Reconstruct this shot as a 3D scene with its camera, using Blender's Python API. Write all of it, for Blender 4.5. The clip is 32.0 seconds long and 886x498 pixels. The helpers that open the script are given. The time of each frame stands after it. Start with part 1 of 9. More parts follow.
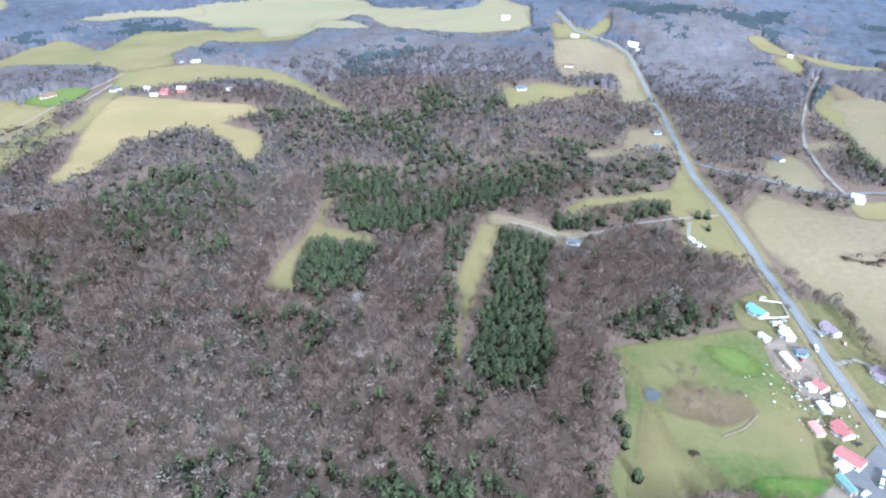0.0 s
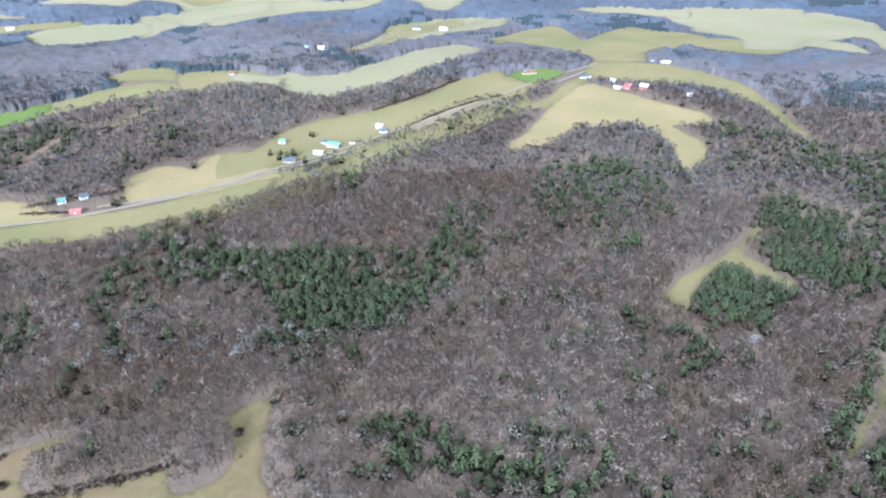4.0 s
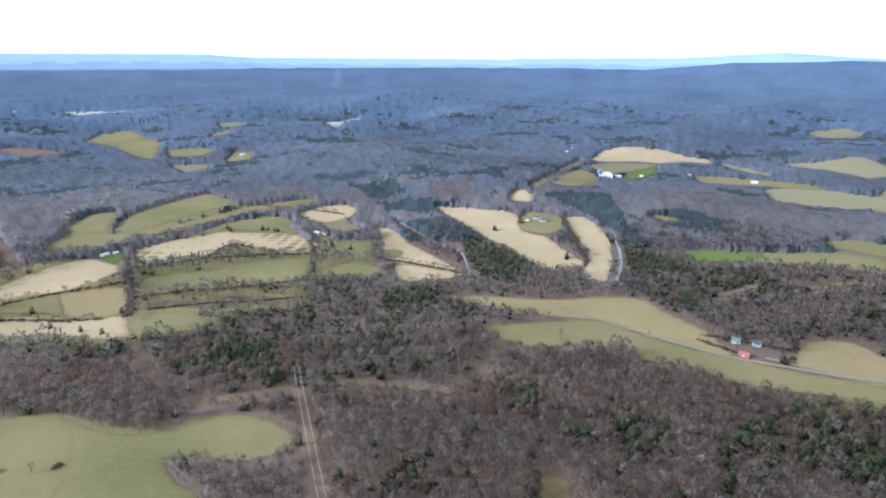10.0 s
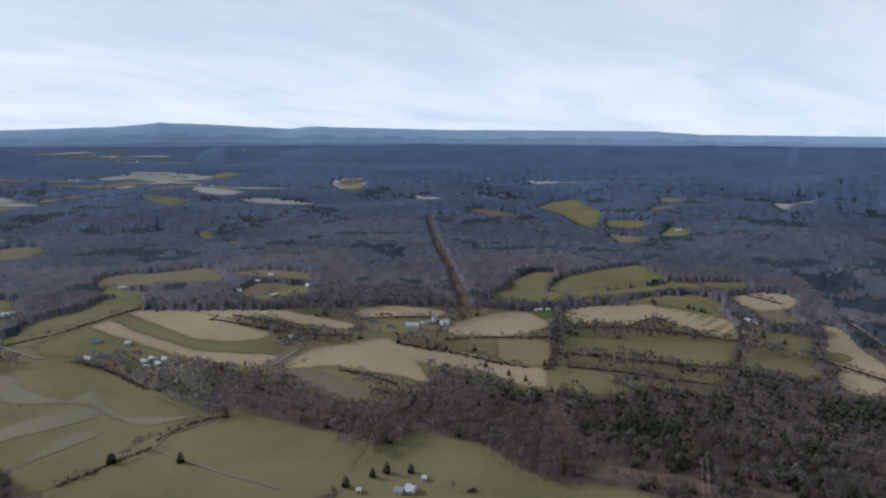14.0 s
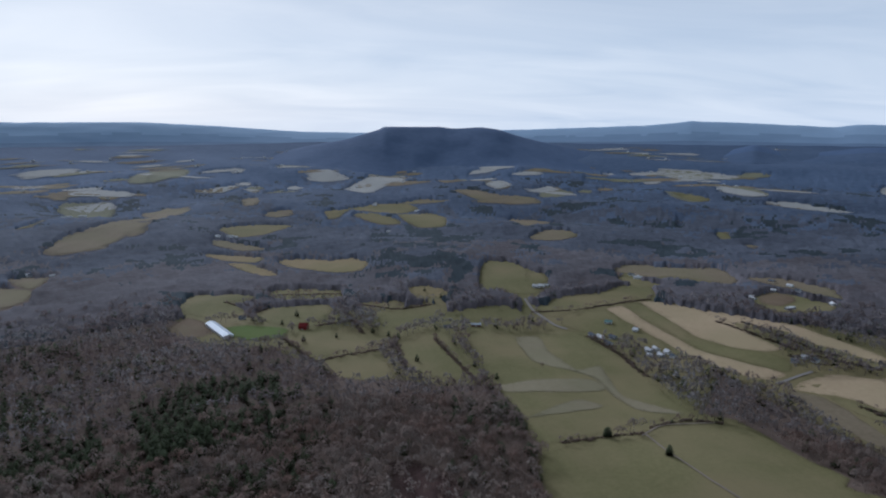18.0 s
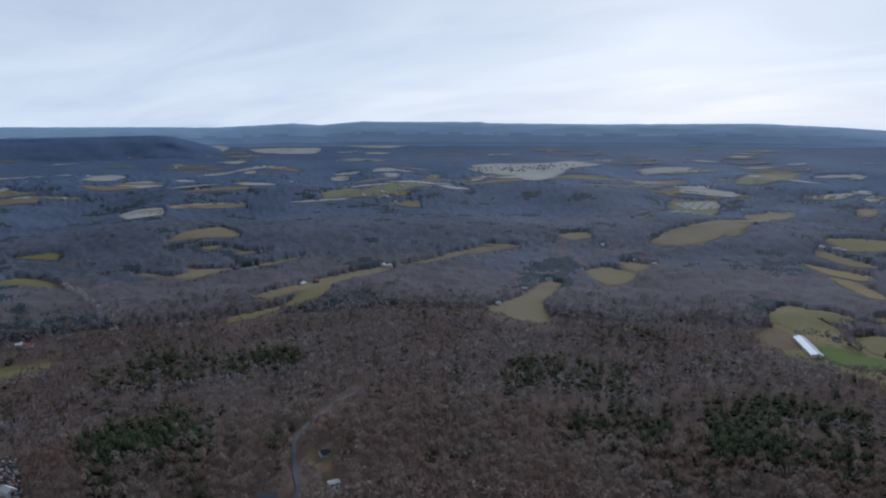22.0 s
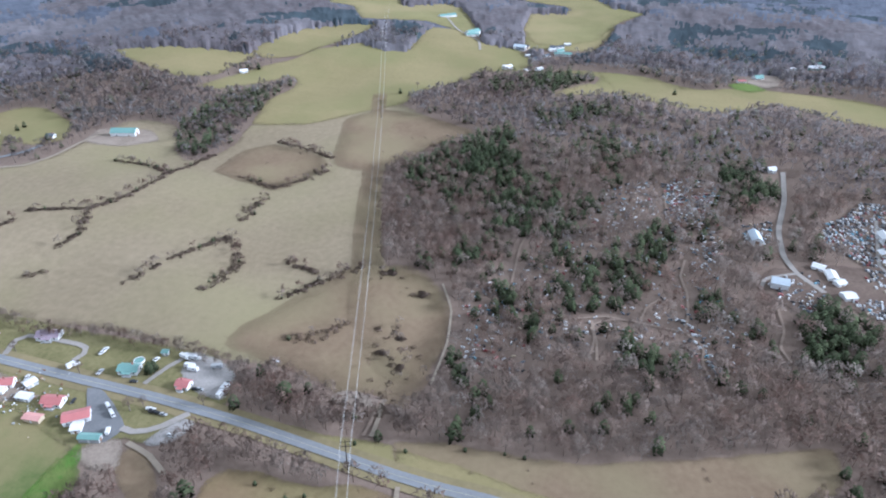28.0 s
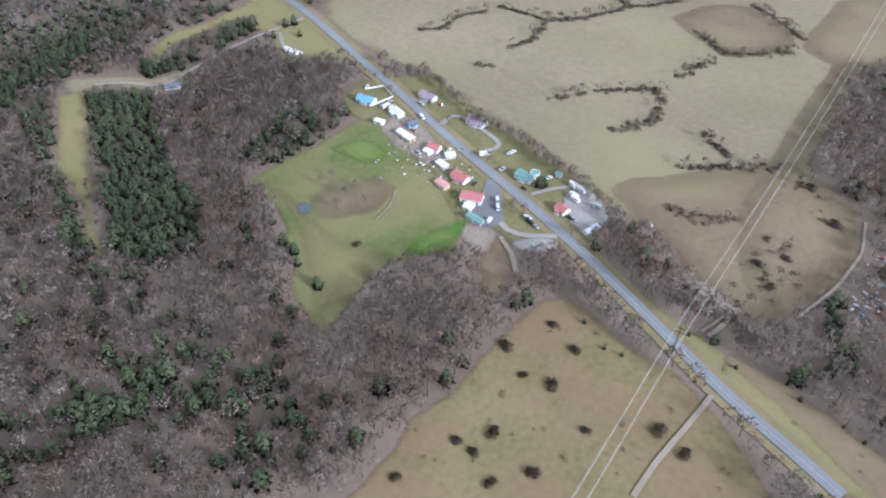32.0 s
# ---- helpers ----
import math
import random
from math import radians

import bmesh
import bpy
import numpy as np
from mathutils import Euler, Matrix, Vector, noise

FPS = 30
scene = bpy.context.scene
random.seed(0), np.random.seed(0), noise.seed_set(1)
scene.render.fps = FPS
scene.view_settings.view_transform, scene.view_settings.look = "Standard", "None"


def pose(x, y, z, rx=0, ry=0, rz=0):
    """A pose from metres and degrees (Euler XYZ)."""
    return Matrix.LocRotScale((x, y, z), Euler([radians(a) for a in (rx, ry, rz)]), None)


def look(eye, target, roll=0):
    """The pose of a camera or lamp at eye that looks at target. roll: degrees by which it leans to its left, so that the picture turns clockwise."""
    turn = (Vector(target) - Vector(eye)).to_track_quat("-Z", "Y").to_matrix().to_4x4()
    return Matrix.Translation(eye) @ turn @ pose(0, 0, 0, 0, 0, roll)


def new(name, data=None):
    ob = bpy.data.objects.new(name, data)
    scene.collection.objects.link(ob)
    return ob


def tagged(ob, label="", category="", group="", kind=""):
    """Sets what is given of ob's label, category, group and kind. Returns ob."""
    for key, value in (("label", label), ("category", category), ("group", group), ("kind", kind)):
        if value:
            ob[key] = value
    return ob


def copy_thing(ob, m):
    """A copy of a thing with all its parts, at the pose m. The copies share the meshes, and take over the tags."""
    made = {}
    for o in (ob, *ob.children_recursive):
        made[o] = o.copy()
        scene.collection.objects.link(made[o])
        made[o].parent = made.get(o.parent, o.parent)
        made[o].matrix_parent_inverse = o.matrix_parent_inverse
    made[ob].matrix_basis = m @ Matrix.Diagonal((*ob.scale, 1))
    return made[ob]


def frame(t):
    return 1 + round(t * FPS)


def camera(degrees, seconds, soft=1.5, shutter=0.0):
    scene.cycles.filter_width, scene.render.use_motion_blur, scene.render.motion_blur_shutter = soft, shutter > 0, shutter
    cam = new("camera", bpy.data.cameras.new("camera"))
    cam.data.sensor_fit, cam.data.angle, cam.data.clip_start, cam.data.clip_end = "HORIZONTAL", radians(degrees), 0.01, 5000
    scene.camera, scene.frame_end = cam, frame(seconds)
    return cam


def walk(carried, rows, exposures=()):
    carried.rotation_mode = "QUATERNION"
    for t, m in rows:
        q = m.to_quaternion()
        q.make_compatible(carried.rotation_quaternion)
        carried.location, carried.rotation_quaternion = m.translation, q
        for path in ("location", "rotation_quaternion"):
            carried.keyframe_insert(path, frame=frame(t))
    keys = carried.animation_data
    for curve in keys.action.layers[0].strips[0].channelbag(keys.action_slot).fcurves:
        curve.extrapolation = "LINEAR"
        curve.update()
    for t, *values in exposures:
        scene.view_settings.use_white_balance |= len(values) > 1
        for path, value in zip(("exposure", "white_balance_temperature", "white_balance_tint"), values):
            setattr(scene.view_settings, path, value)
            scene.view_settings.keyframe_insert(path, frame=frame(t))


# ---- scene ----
from collections import defaultdict
from mathutils.geometry import delaunay_2d_cdt

# ---- camera: it hovers at one spot, 270 m over the woods, and turns once round
EYE = 270.0
cam = camera(64.9, 32.0, soft=2.0)
walk(cam, [
    (0.0, pose(0, 0, EYE, 61.25, 0, 0.00) @ pose(0, 0, 0, 0, 0, 0.00)),
    (0.5, pose(0, 0, EYE, 61.32, 0, 4.44) @ pose(0, 0, 0, 0, 0, -0.04)),
    (1.0, pose(0, 0, EYE, 61.27, 0, 9.32) @ pose(0, 0, 0, 0, 0, 0.03)),
    (1.5, pose(0, 0, EYE, 61.38, 0, 14.06) @ pose(0, 0, 0, 0, 0, 0.08)),
    (2.0, pose(0, 0, EYE, 61.38, 0, 18.97) @ pose(0, 0, 0, 0, 0, 0.09)),
    (2.5, pose(0, 0, EYE, 61.42, 0, 23.61) @ pose(0, 0, 0, 0, 0, 0.08)),
    (3.0, pose(0, 0, EYE, 61.38, 0, 28.07) @ pose(0, 0, 0, 0, 0, 0.10)),
    (3.5, pose(0, 0, EYE, 61.37, 0, 32.46) @ pose(0, 0, 0, 0, 0, 0.12)),
    (5.5, pose(0, 0, EYE, 61.43, 0, 50.84) @ pose(0, 0, 0, 0, 0, 0.08)),
    (6.0, pose(0, 0, EYE, 61.38, 0, 55.02) @ pose(0, 0, 0, 0, 0, 0.07)),
    (6.5, pose(0, 0, EYE, 61.86, 0, 59.21) @ pose(0, 0, 0, 0, 0, 0.07)),
    (7.0, pose(0, 0, EYE, 63.24, 0, 63.58) @ pose(0, 0, 0, 0, 0, 0.17)),
    (7.5, pose(0, 0, EYE, 64.73, 0, 68.37) @ pose(0, 0, 0, 0, 0, 0.13)),
    (8.0, pose(0, 0, EYE, 66.14, 0, 73.14) @ pose(0, 0, 0, 0, 0, 0.18)),
    (8.5, pose(0, 0, EYE, 67.55, 0, 77.94) @ pose(0, 0, 0, 0, 0, 0.24)),
    (9.0, pose(0, 0, EYE, 69.41, 0, 82.89) @ pose(0, 0, 0, 0, 0, 0.19)),
    (9.5, pose(0, 0, EYE, 71.65, 0, 87.72) @ pose(0, 0, 0, 0, 0, 0.18)),
    (10.0, pose(0, 0, EYE, 73.99, 0, 92.53) @ pose(0, 0, 0, 0, 0, 0.19)),
    (10.5, pose(0, 0, EYE, 76.38, 0, 97.29) @ pose(0, 0, 0, 0, 0, 0.12)),
    (11.0, pose(0, 0, EYE, 78.75, 0, 101.70) @ pose(0, 0, 0, 0, 0, 0.12)),
    (11.5, pose(0, 0, EYE, 79.83, 0, 106.04) @ pose(0, 0, 0, 0, 0, 0.20)),
    (12.0, pose(0, 0, EYE, 79.88, 0, 110.26) @ pose(0, 0, 0, 0, 0, 0.22)),
    (12.5, pose(0, 0, EYE, 79.95, 0, 114.77) @ pose(0, 0, 0, 0, 0, 0.15)),
    (13.0, pose(0, 0, EYE, 79.96, 0, 119.15) @ pose(0, 0, 0, 0, 0, 0.12)),
    (13.5, pose(0, 0, EYE, 79.97, 0, 123.29) @ pose(0, 0, 0, 0, 0, 0.16)),
    (14.0, pose(0, 0, EYE, 79.95, 0, 127.45) @ pose(0, 0, 0, 0, 0, 0.13)),
    (14.5, pose(0, 0, EYE, 79.95, 0, 132.27) @ pose(0, 0, 0, 0, 0, 0.13)),
    (16.5, pose(0, 0, EYE, 79.87, 0, 152.85) @ pose(0, 0, 0, 0, 0, 0.02)),
    (17.0, pose(0, 0, EYE, 79.90, 0, 157.99) @ pose(0, 0, 0, 0, 0, 0.02)),
    (17.5, pose(0, 0, EYE, 79.84, 0, 163.21) @ pose(0, 0, 0, 0, 0, 0.02)),
    (18.0, pose(0, 0, EYE, 79.79, 0, 168.64) @ pose(0, 0, 0, 0, 0, -0.03)),
    (18.5, pose(0, 0, EYE, 79.84, 0, 174.30) @ pose(0, 0, 0, 0, 0, -0.03)),
    (19.0, pose(0, 0, EYE, 79.85, 0, 180.04) @ pose(0, 0, 0, 0, 0, -0.08)),
    (19.5, pose(0, 0, EYE, 79.82, 0, 185.78) @ pose(0, 0, 0, 0, 0, 0.00)),
    (20.0, pose(0, 0, EYE, 79.92, 0, 191.67) @ pose(0, 0, 0, 0, 0, 0.01)),
    (20.5, pose(0, 0, EYE, 79.87, 0, 197.62) @ pose(0, 0, 0, 0, 0, -0.00)),
    (21.0, pose(0, 0, EYE, 79.94, 0, 203.64) @ pose(0, 0, 0, 0, 0, -0.07)),
    (21.5, pose(0, 0, EYE, 79.92, 0, 209.67) @ pose(0, 0, 0, 0, 0, -0.01)),
    (22.0, pose(0, 0, EYE, 79.96, 0, 215.68) @ pose(0, 0, 0, 0, 0, -0.11)),
    (22.5, pose(0, 0, EYE, 79.28, 0, 221.78) @ pose(0, 0, 0, 0, 0, -0.11)),
    (23.0, pose(0, 0, EYE, 79.21, 0, 227.62) @ pose(0, 0, 0, 0, 0, -0.10)),
    (23.5, pose(0, 0, EYE, 80.31, 0, 233.40) @ pose(0, 0, 0, 0, 0, -0.10)),
    (24.0, pose(0, 0, EYE, 82.22, 0, 239.27) @ pose(0, 0, 0, 0, 0, 0.01)),
    (24.5, pose(0, 0, EYE, 82.39, 0, 245.25) @ pose(0, 0, 0, 0, 0, -0.03)),
    (25.0, pose(0, 0, EYE, 80.83, 0, 251.24) @ pose(0, 0, 0, 0, 0, 0.05)),
    (25.5, pose(0, 0, EYE, 77.88, 0, 257.12) @ pose(0, 0, 0, 0, 0, 0.11)),
    (26.0, pose(0, 0, EYE, 73.40, 0, 262.99) @ pose(0, 0, 0, 0, 0, 0.25)),
    (26.5, pose(0, 0, EYE, 68.79, 0, 268.81) @ pose(0, 0, 0, 0, 0, 0.37)),
    (28.5, pose(0, 0, EYE, 57.53, 0, 291.01) @ pose(0, 0, 0, 0, 0, 0.33)),
    (29.0, pose(0, 0, EYE, 57.18, 0, 296.38) @ pose(0, 0, 0, 0, 0, 0.25)),
    (29.5, pose(0, 0, EYE, 56.78, 0, 301.57) @ pose(0, 0, 0, 0, 0, 0.19)),
    (30.0, pose(0, 0, EYE, 56.28, 0, 306.67) @ pose(0, 0, 0, 0, 0, 0.17)),
    (30.5, pose(0, 0, EYE, 55.16, 0, 311.49) @ pose(0, 0, 0, 0, 0, 0.19)),
    (31.0, pose(0, 0, EYE, 53.35, 0, 316.20) @ pose(0, 0, 0, 0, 0, 0.20)),
    (31.5, pose(0, 0, EYE, 50.62, 0, 320.48) @ pose(0, 0, 0, 0, 0, 0.27)),
    (32.0, pose(0, 0, EYE, 47.22, 0, 324.38) @ pose(0, 0, 0, 0, 0, 0.42)),
], exposures=[(0.0, 2.12, 4900, 9), (6.0, 2.06, 4930, 8), (9.0, 1.78, 5120, 9), (10.5, 0.85, 5150, 10), (11.0, 0.32, 5080, 12), (11.5, 0.05, 5200, 14), (14.5, -0.15, 5270, 14), (17.0, -0.36, 5130, 13), (20.0, -0.34, 5080, 13), (24.5, -0.3, 5120, 14), (25.3, -0.2, 5100, 14), (26.0, 0.17, 4850, 14), (26.5, 1.1, 4850, 14), (28.5, 1.5, 5080, 13), (32.0, 1.5, 5120, 15)])

# ---- light: overcast sky, a faint wide sun behind the cloud in the south
rng = np.random.default_rng(7)
world = bpy.data.worlds.new("world")
scene.world = world
world.use_nodes = True
wt = world.node_tree
wt.nodes.clear()


def wnode(kind, **inputs):
    n = wt.nodes.new(kind)
    for k, v in inputs.items():
        n.inputs[k.replace("_", " ")].default_value = v
    return n


sky = wt.nodes.new("ShaderNodeTexSky")
sky.sky_type = "NISHITA"
sky.sun_disc = False
sky.sun_elevation = radians(24)
sky.sun_rotation = radians(165)
sky.air_density = 1.0
sky.dust_density = 2.0
skyscale = wnode("ShaderNodeVectorMath")
skyscale.operation = "SCALE"
skyscale.inputs["Scale"].default_value = 0.10
co = wt.nodes.new("ShaderNodeTexCoord")
sep = wt.nodes.new("ShaderNodeSeparateXYZ")
zz = wt.nodes.new("ShaderNodeMath")
zz.operation = "MAXIMUM"
zz.inputs[1].default_value = 0.0
za = wt.nodes.new("ShaderNodeMath")
za.inputs[1].default_value = 0.16
div = wt.nodes.new("ShaderNodeVectorMath")
div.operation = "DIVIDE"
comb = wt.nodes.new("ShaderNodeCombineXYZ")
cloud = wnode("ShaderNodeTexNoise", Scale=0.9, Detail=7.0, Roughness=0.52, Distortion=0.6)
stretch = wt.nodes.new("ShaderNodeMapping")
stretch.inputs["Scale"].default_value = (0.7, 1.5, 1.0)
ramp = wt.nodes.new("ShaderNodeValToRGB")
ramp.color_ramp.elements[0].position = 0.30
ramp.color_ramp.elements[0].color = (0.84, 0.88, 0.865, 1)
ramp.color_ramp.elements[1].position = 0.66
ramp.color_ramp.elements[1].color = (1.10, 1.075, 0.975, 1)
mix = wt.nodes.new("ShaderNodeMixRGB")
mix.inputs[0].default_value = 0.88
lid = wt.nodes.new("ShaderNodeMapRange")
lid.inputs["From Max"].default_value = 0.6
lid.inputs["To Min"].default_value, lid.inputs["To Max"].default_value = 1.0, 0.30
back = wnode("ShaderNodeBackground")
wout = wt.nodes.new("ShaderNodeOutputWorld")
L = wt.links.new
L(co.outputs["Generated"], sep.inputs[0])
L(sep.outputs["Z"], zz.inputs[0])
L(zz.outputs[0], za.inputs[0])
for k in "XYZ":
    L(za.outputs[0], comb.inputs[k])
L(co.outputs["Generated"], div.inputs[0])
L(comb.outputs[0], div.inputs[1])
L(div.outputs[0], stretch.inputs["Vector"])
L(stretch.outputs[0], cloud.inputs["Vector"])
L(cloud.outputs["Fac"], ramp.inputs[0])
L(sky.outputs[0], skyscale.inputs[0])
L(skyscale.outputs[0], mix.inputs[1])
L(ramp.outputs[0], mix.inputs[2])
L(mix.outputs[0], back.inputs["Color"])
L(zz.outputs[0], lid.inputs["Value"])
L(lid.outputs[0], back.inputs["Strength"])
L(back.outputs[0], wout.inputs["Surface"])

sun = new("sun", bpy.data.lights.new("sun", "SUN"))
sun.data.energy = 2.25
sun.data.angle = radians(14)
sun.data.color = (1.0, 0.95, 0.88)
sun.matrix_world = look((250, -940, 1000 * math.tan(radians(24))), (0, 0, 0))


# ---- materials
def material(name, dark, light, scale=0.05, fine=0.6, rough=0.9, bump=0.3, spread=0.25, metal=0.0, tint=0.0, third=None, stripe=None, rim=None, thin=0.0, puff=False, hue=0.0, alt=None, grain=0.28, deep=0.5):
    """A surface whose colour runs from dark to light by a broad and a fine noise, over world metres."""
    m = bpy.data.materials.new(name)
    m.use_nodes = True
    t = m.node_tree
    b = t.nodes["Principled BSDF"]
    b.inputs["Roughness"].default_value = rough
    b.inputs["Metallic"].default_value = metal
    b.inputs["Specular IOR Level"].default_value = 0.04 if rough > 0.75 else 0.2 if rough > 0.6 else 0.5
    g = t.nodes.new("ShaderNodeNewGeometry")
    n1, n2 = t.nodes.new("ShaderNodeTexNoise"), t.nodes.new("ShaderNodeTexNoise")
    n1.inputs["Scale"].default_value, n1.inputs["Detail"].default_value = scale, 5
    n2.inputs["Scale"].default_value, n2.inputs["Detail"].default_value = fine, 4
    src = g.outputs["Position"]
    for n in (n1, n2):
        t.links.new(src, n.inputs["Vector"])
    add = t.nodes.new("ShaderNodeMath")
    add.operation = "MULTIPLY_ADD"
    add.inputs[1].default_value = 0.45
    t.links.new(n2.outputs["Fac"], add.inputs[0])
    half = t.nodes.new("ShaderNodeMath")
    half.operation = "MULTIPLY"
    half.inputs[1].default_value = 0.55
    t.links.new(n1.outputs["Fac"], half.inputs[0])
    t.links.new(half.outputs[0], add.inputs[2])
    value = add.outputs[0]
    if stripe:
        mp = t.nodes.new("ShaderNodeMapping")
        mp.inputs["Rotation"].default_value = (0, 0, stripe[0])
        mp.inputs["Scale"].default_value = (stripe[1], stripe[1] * 0.06, 0.05)
        ns = t.nodes.new("ShaderNodeTexNoise")
        ns.inputs["Scale"].default_value, ns.inputs["Detail"].default_value = 1.0, 3
        t.links.new(src, mp.inputs["Vector"])
        t.links.new(mp.outputs[0], ns.inputs["Vector"])
        mx = t.nodes.new("ShaderNodeMix")
        mx.inputs[0].default_value = grain
        t.links.new(value, mx.inputs[2])
        t.links.new(ns.outputs["Fac"], mx.inputs[3])
        value = mx.outputs[0]
    if hue:
        at = t.nodes.new("ShaderNodeAttribute")
        at.attribute_name = "tint"
        hs = t.nodes.new("ShaderNodeMath")
        hs.operation = "MULTIPLY_ADD"
        hs.inputs[1].default_value, hs.inputs[2].default_value = hue, -hue / 2
        t.links.new(at.outputs["Fac"], hs.inputs[0])
        ha = t.nodes.new("ShaderNodeMath")
        t.links.new(hs.outputs[0], ha.inputs[0])
        t.links.new(value, ha.inputs[1])
        value = ha.outputs[0]
    cr = t.nodes.new("ShaderNodeValToRGB")
    e = cr.color_ramp.elements
    e[0].position, e[0].color = 0.5 - spread, (*dark, 1)
    e[1].position, e[1].color = 0.5 + spread, (*light, 1)
    if third:
        e.new(0.5).color = (*third, 1)
    t.links.new(value, cr.inputs[0])
    colour = cr.outputs[0]
    if alt:
        na = t.nodes.new("ShaderNodeTexNoise")
        na.inputs["Scale"].default_value, na.inputs["Detail"].default_value = alt[1], 3
        t.links.new(src, na.inputs["Vector"])
        ma = t.nodes.new("ShaderNodeMapRange")
        ma.inputs["From Min"].default_value, ma.inputs["From Max"].default_value = 0.42, 0.66
        t.links.new(na.outputs["Fac"], ma.inputs["Value"])
        mc = t.nodes.new("ShaderNodeMixRGB")
        mc.inputs[2].default_value = (*alt[0], 1)
        sf = t.nodes.new("ShaderNodeMath")
        sf.operation = "MULTIPLY"
        sf.inputs[1].default_value = 0.75
        t.links.new(ma.outputs[0], sf.inputs[0])
        t.links.new(sf.outputs[0], mc.inputs[0])
        t.links.new(colour, mc.inputs[1])
        colour = mc.outputs[0]
    t.links.new(colour, b.inputs["Base Color"])
    if tint:
        at = t.nodes.new("ShaderNodeAttribute")
        at.attribute_name = "tint"
        mr = t.nodes.new("ShaderNodeMapRange")
        mr.inputs["To Min"].default_value, mr.inputs["To Max"].default_value = 1 - tint, 1 + tint
        t.links.new(at.outputs["Fac"], mr.inputs["Value"])
        sc = t.nodes.new("ShaderNodeVectorMath")
        sc.operation = "SCALE"
        t.links.new(colour, sc.inputs[0])
        t.links.new(mr.outputs[0], sc.inputs["Scale"])
        t.links.new(sc.outputs[0], b.inputs["Base Color"])
    if thin:
        tr, ms = t.nodes.new("ShaderNodeBsdfTranslucent"), t.nodes.new("ShaderNodeMixShader")
        t.links.new(b.inputs["Base Color"].links[0].from_socket, tr.inputs["Color"])
        ms.inputs[0].default_value = thin
        t.links.new(b.outputs[0], ms.inputs[1])
        t.links.new(tr.outputs[0], ms.inputs[2])
        t.links.new(ms.outputs[0], t.nodes["Material Output"].inputs["Surface"])
    if puff:
        at = t.nodes.new("ShaderNodeAttribute")
        at.attribute_name = "puff"
        vt = t.nodes.new("ShaderNodeVectorTransform")
        vt.vector_type, vt.convert_from, vt.convert_to = "NORMAL", "OBJECT", "WORLD"
        t.links.new(at.outputs["Vector"], vt.inputs[0])
        t.links.new(vt.outputs[0], b.inputs["Normal"])
    if rim:
        at = t.nodes.new("ShaderNodeAttribute")
        at.attribute_name = "inner"
        sm = t.nodes.new("ShaderNodeMath")
        sm.operation = "MULTIPLY_ADD"
        sm.inputs[1].default_value = 4.0
        n3 = t.nodes.new("ShaderNodeTexNoise")
        n3.inputs["Scale"].default_value, n3.inputs["Detail"].default_value = 2.2, 2
        t.links.new(src, n3.inputs["Vector"])
        t.links.new(n3.outputs["Fac"], sm.inputs[0])
        t.links.new(at.outputs["Fac"], sm.inputs[2])
        st = t.nodes.new("ShaderNodeMapRange")
        st.inputs["From Min"].default_value, st.inputs["From Max"].default_value = 2.0, 2.2
        t.links.new(sm.outputs[0], st.inputs["Value"])
        tp, ms = t.nodes.new("ShaderNodeBsdfTransparent"), t.nodes.new("ShaderNodeMixShader")
        t.links.new(st.outputs[0], ms.inputs[0])
        t.links.new(tp.outputs[0], ms.inputs[1])
        t.links.new(b.outputs[0], ms.inputs[2])
        t.links.new(ms.outputs[0], t.nodes["Material Output"].inputs["Surface"])
    if bump:
        bp = t.nodes.new("ShaderNodeBump")
        bp.inputs["Strength"].default_value = bump
        bp.inputs["Distance"].default_value = deep
        t.links.new(n2.outputs["Fac"], bp.inputs["Height"])
        t.links.new(bp.outputs[0], b.inputs["Normal"])
    return m


M = {}
M["floor"] = material("leaf_litter", (0.140, 0.104, 0.082), (0.228, 0.174, 0.140), 0.02, 0.35, bump=0.5)
# Distant ground goes bluer ring by ring: air haze painted into the colour.
M["hazed_far_woods"] = material("haze_blue_woodland", (0.085, 0.104, 0.150), (0.140, 0.162, 0.215), 0.005, 0.06, bump=1.0, spread=0.16, deep=5.0)
M["hazed_plain_woods"] = material("haze_blue_plain", (0.078, 0.114, 0.186), (0.126, 0.168, 0.254), 0.004, 0.04, bump=0.4, deep=3.0, spread=0.18)
# Ridge colours hold painted air haze: bluer, and palest on the farthest crest.
M["hazed_ridge_back"] = material("hazed_mountain", (0.350, 0.475, 0.640), (0.385, 0.510, 0.675), 0.002, 0.02, bump=0.0)
M["hazed_slope_high"] = material("hazed_high_slope", (0.270, 0.372, 0.520), (0.310, 0.415, 0.570), 0.002, 0.02, bump=0.0)
M["hazed_slope_mid"] = material("hazed_mid_slope", (0.190, 0.264, 0.385), (0.232, 0.312, 0.440), 0.003, 0.02, bump=0.0)
M["hazed_ridge_foot"] = material("hazed_foot_woodland", (0.090, 0.130, 0.212), (0.128, 0.170, 0.258), 0.004, 0.03, bump=0.4, spread=0.18)
M["hazed_ridge_front"] = material("hazed_wooded_ridge", (0.092, 0.138, 0.238), (0.128, 0.178, 0.288), 0.004, 0.03, bump=0.4, spread=0.18)
M["hazed_ridge_table"] = material("hazed_mesa", (0.082, 0.120, 0.205), (0.116, 0.160, 0.258), 0.004, 0.03, bump=0.4, spread=0.18)
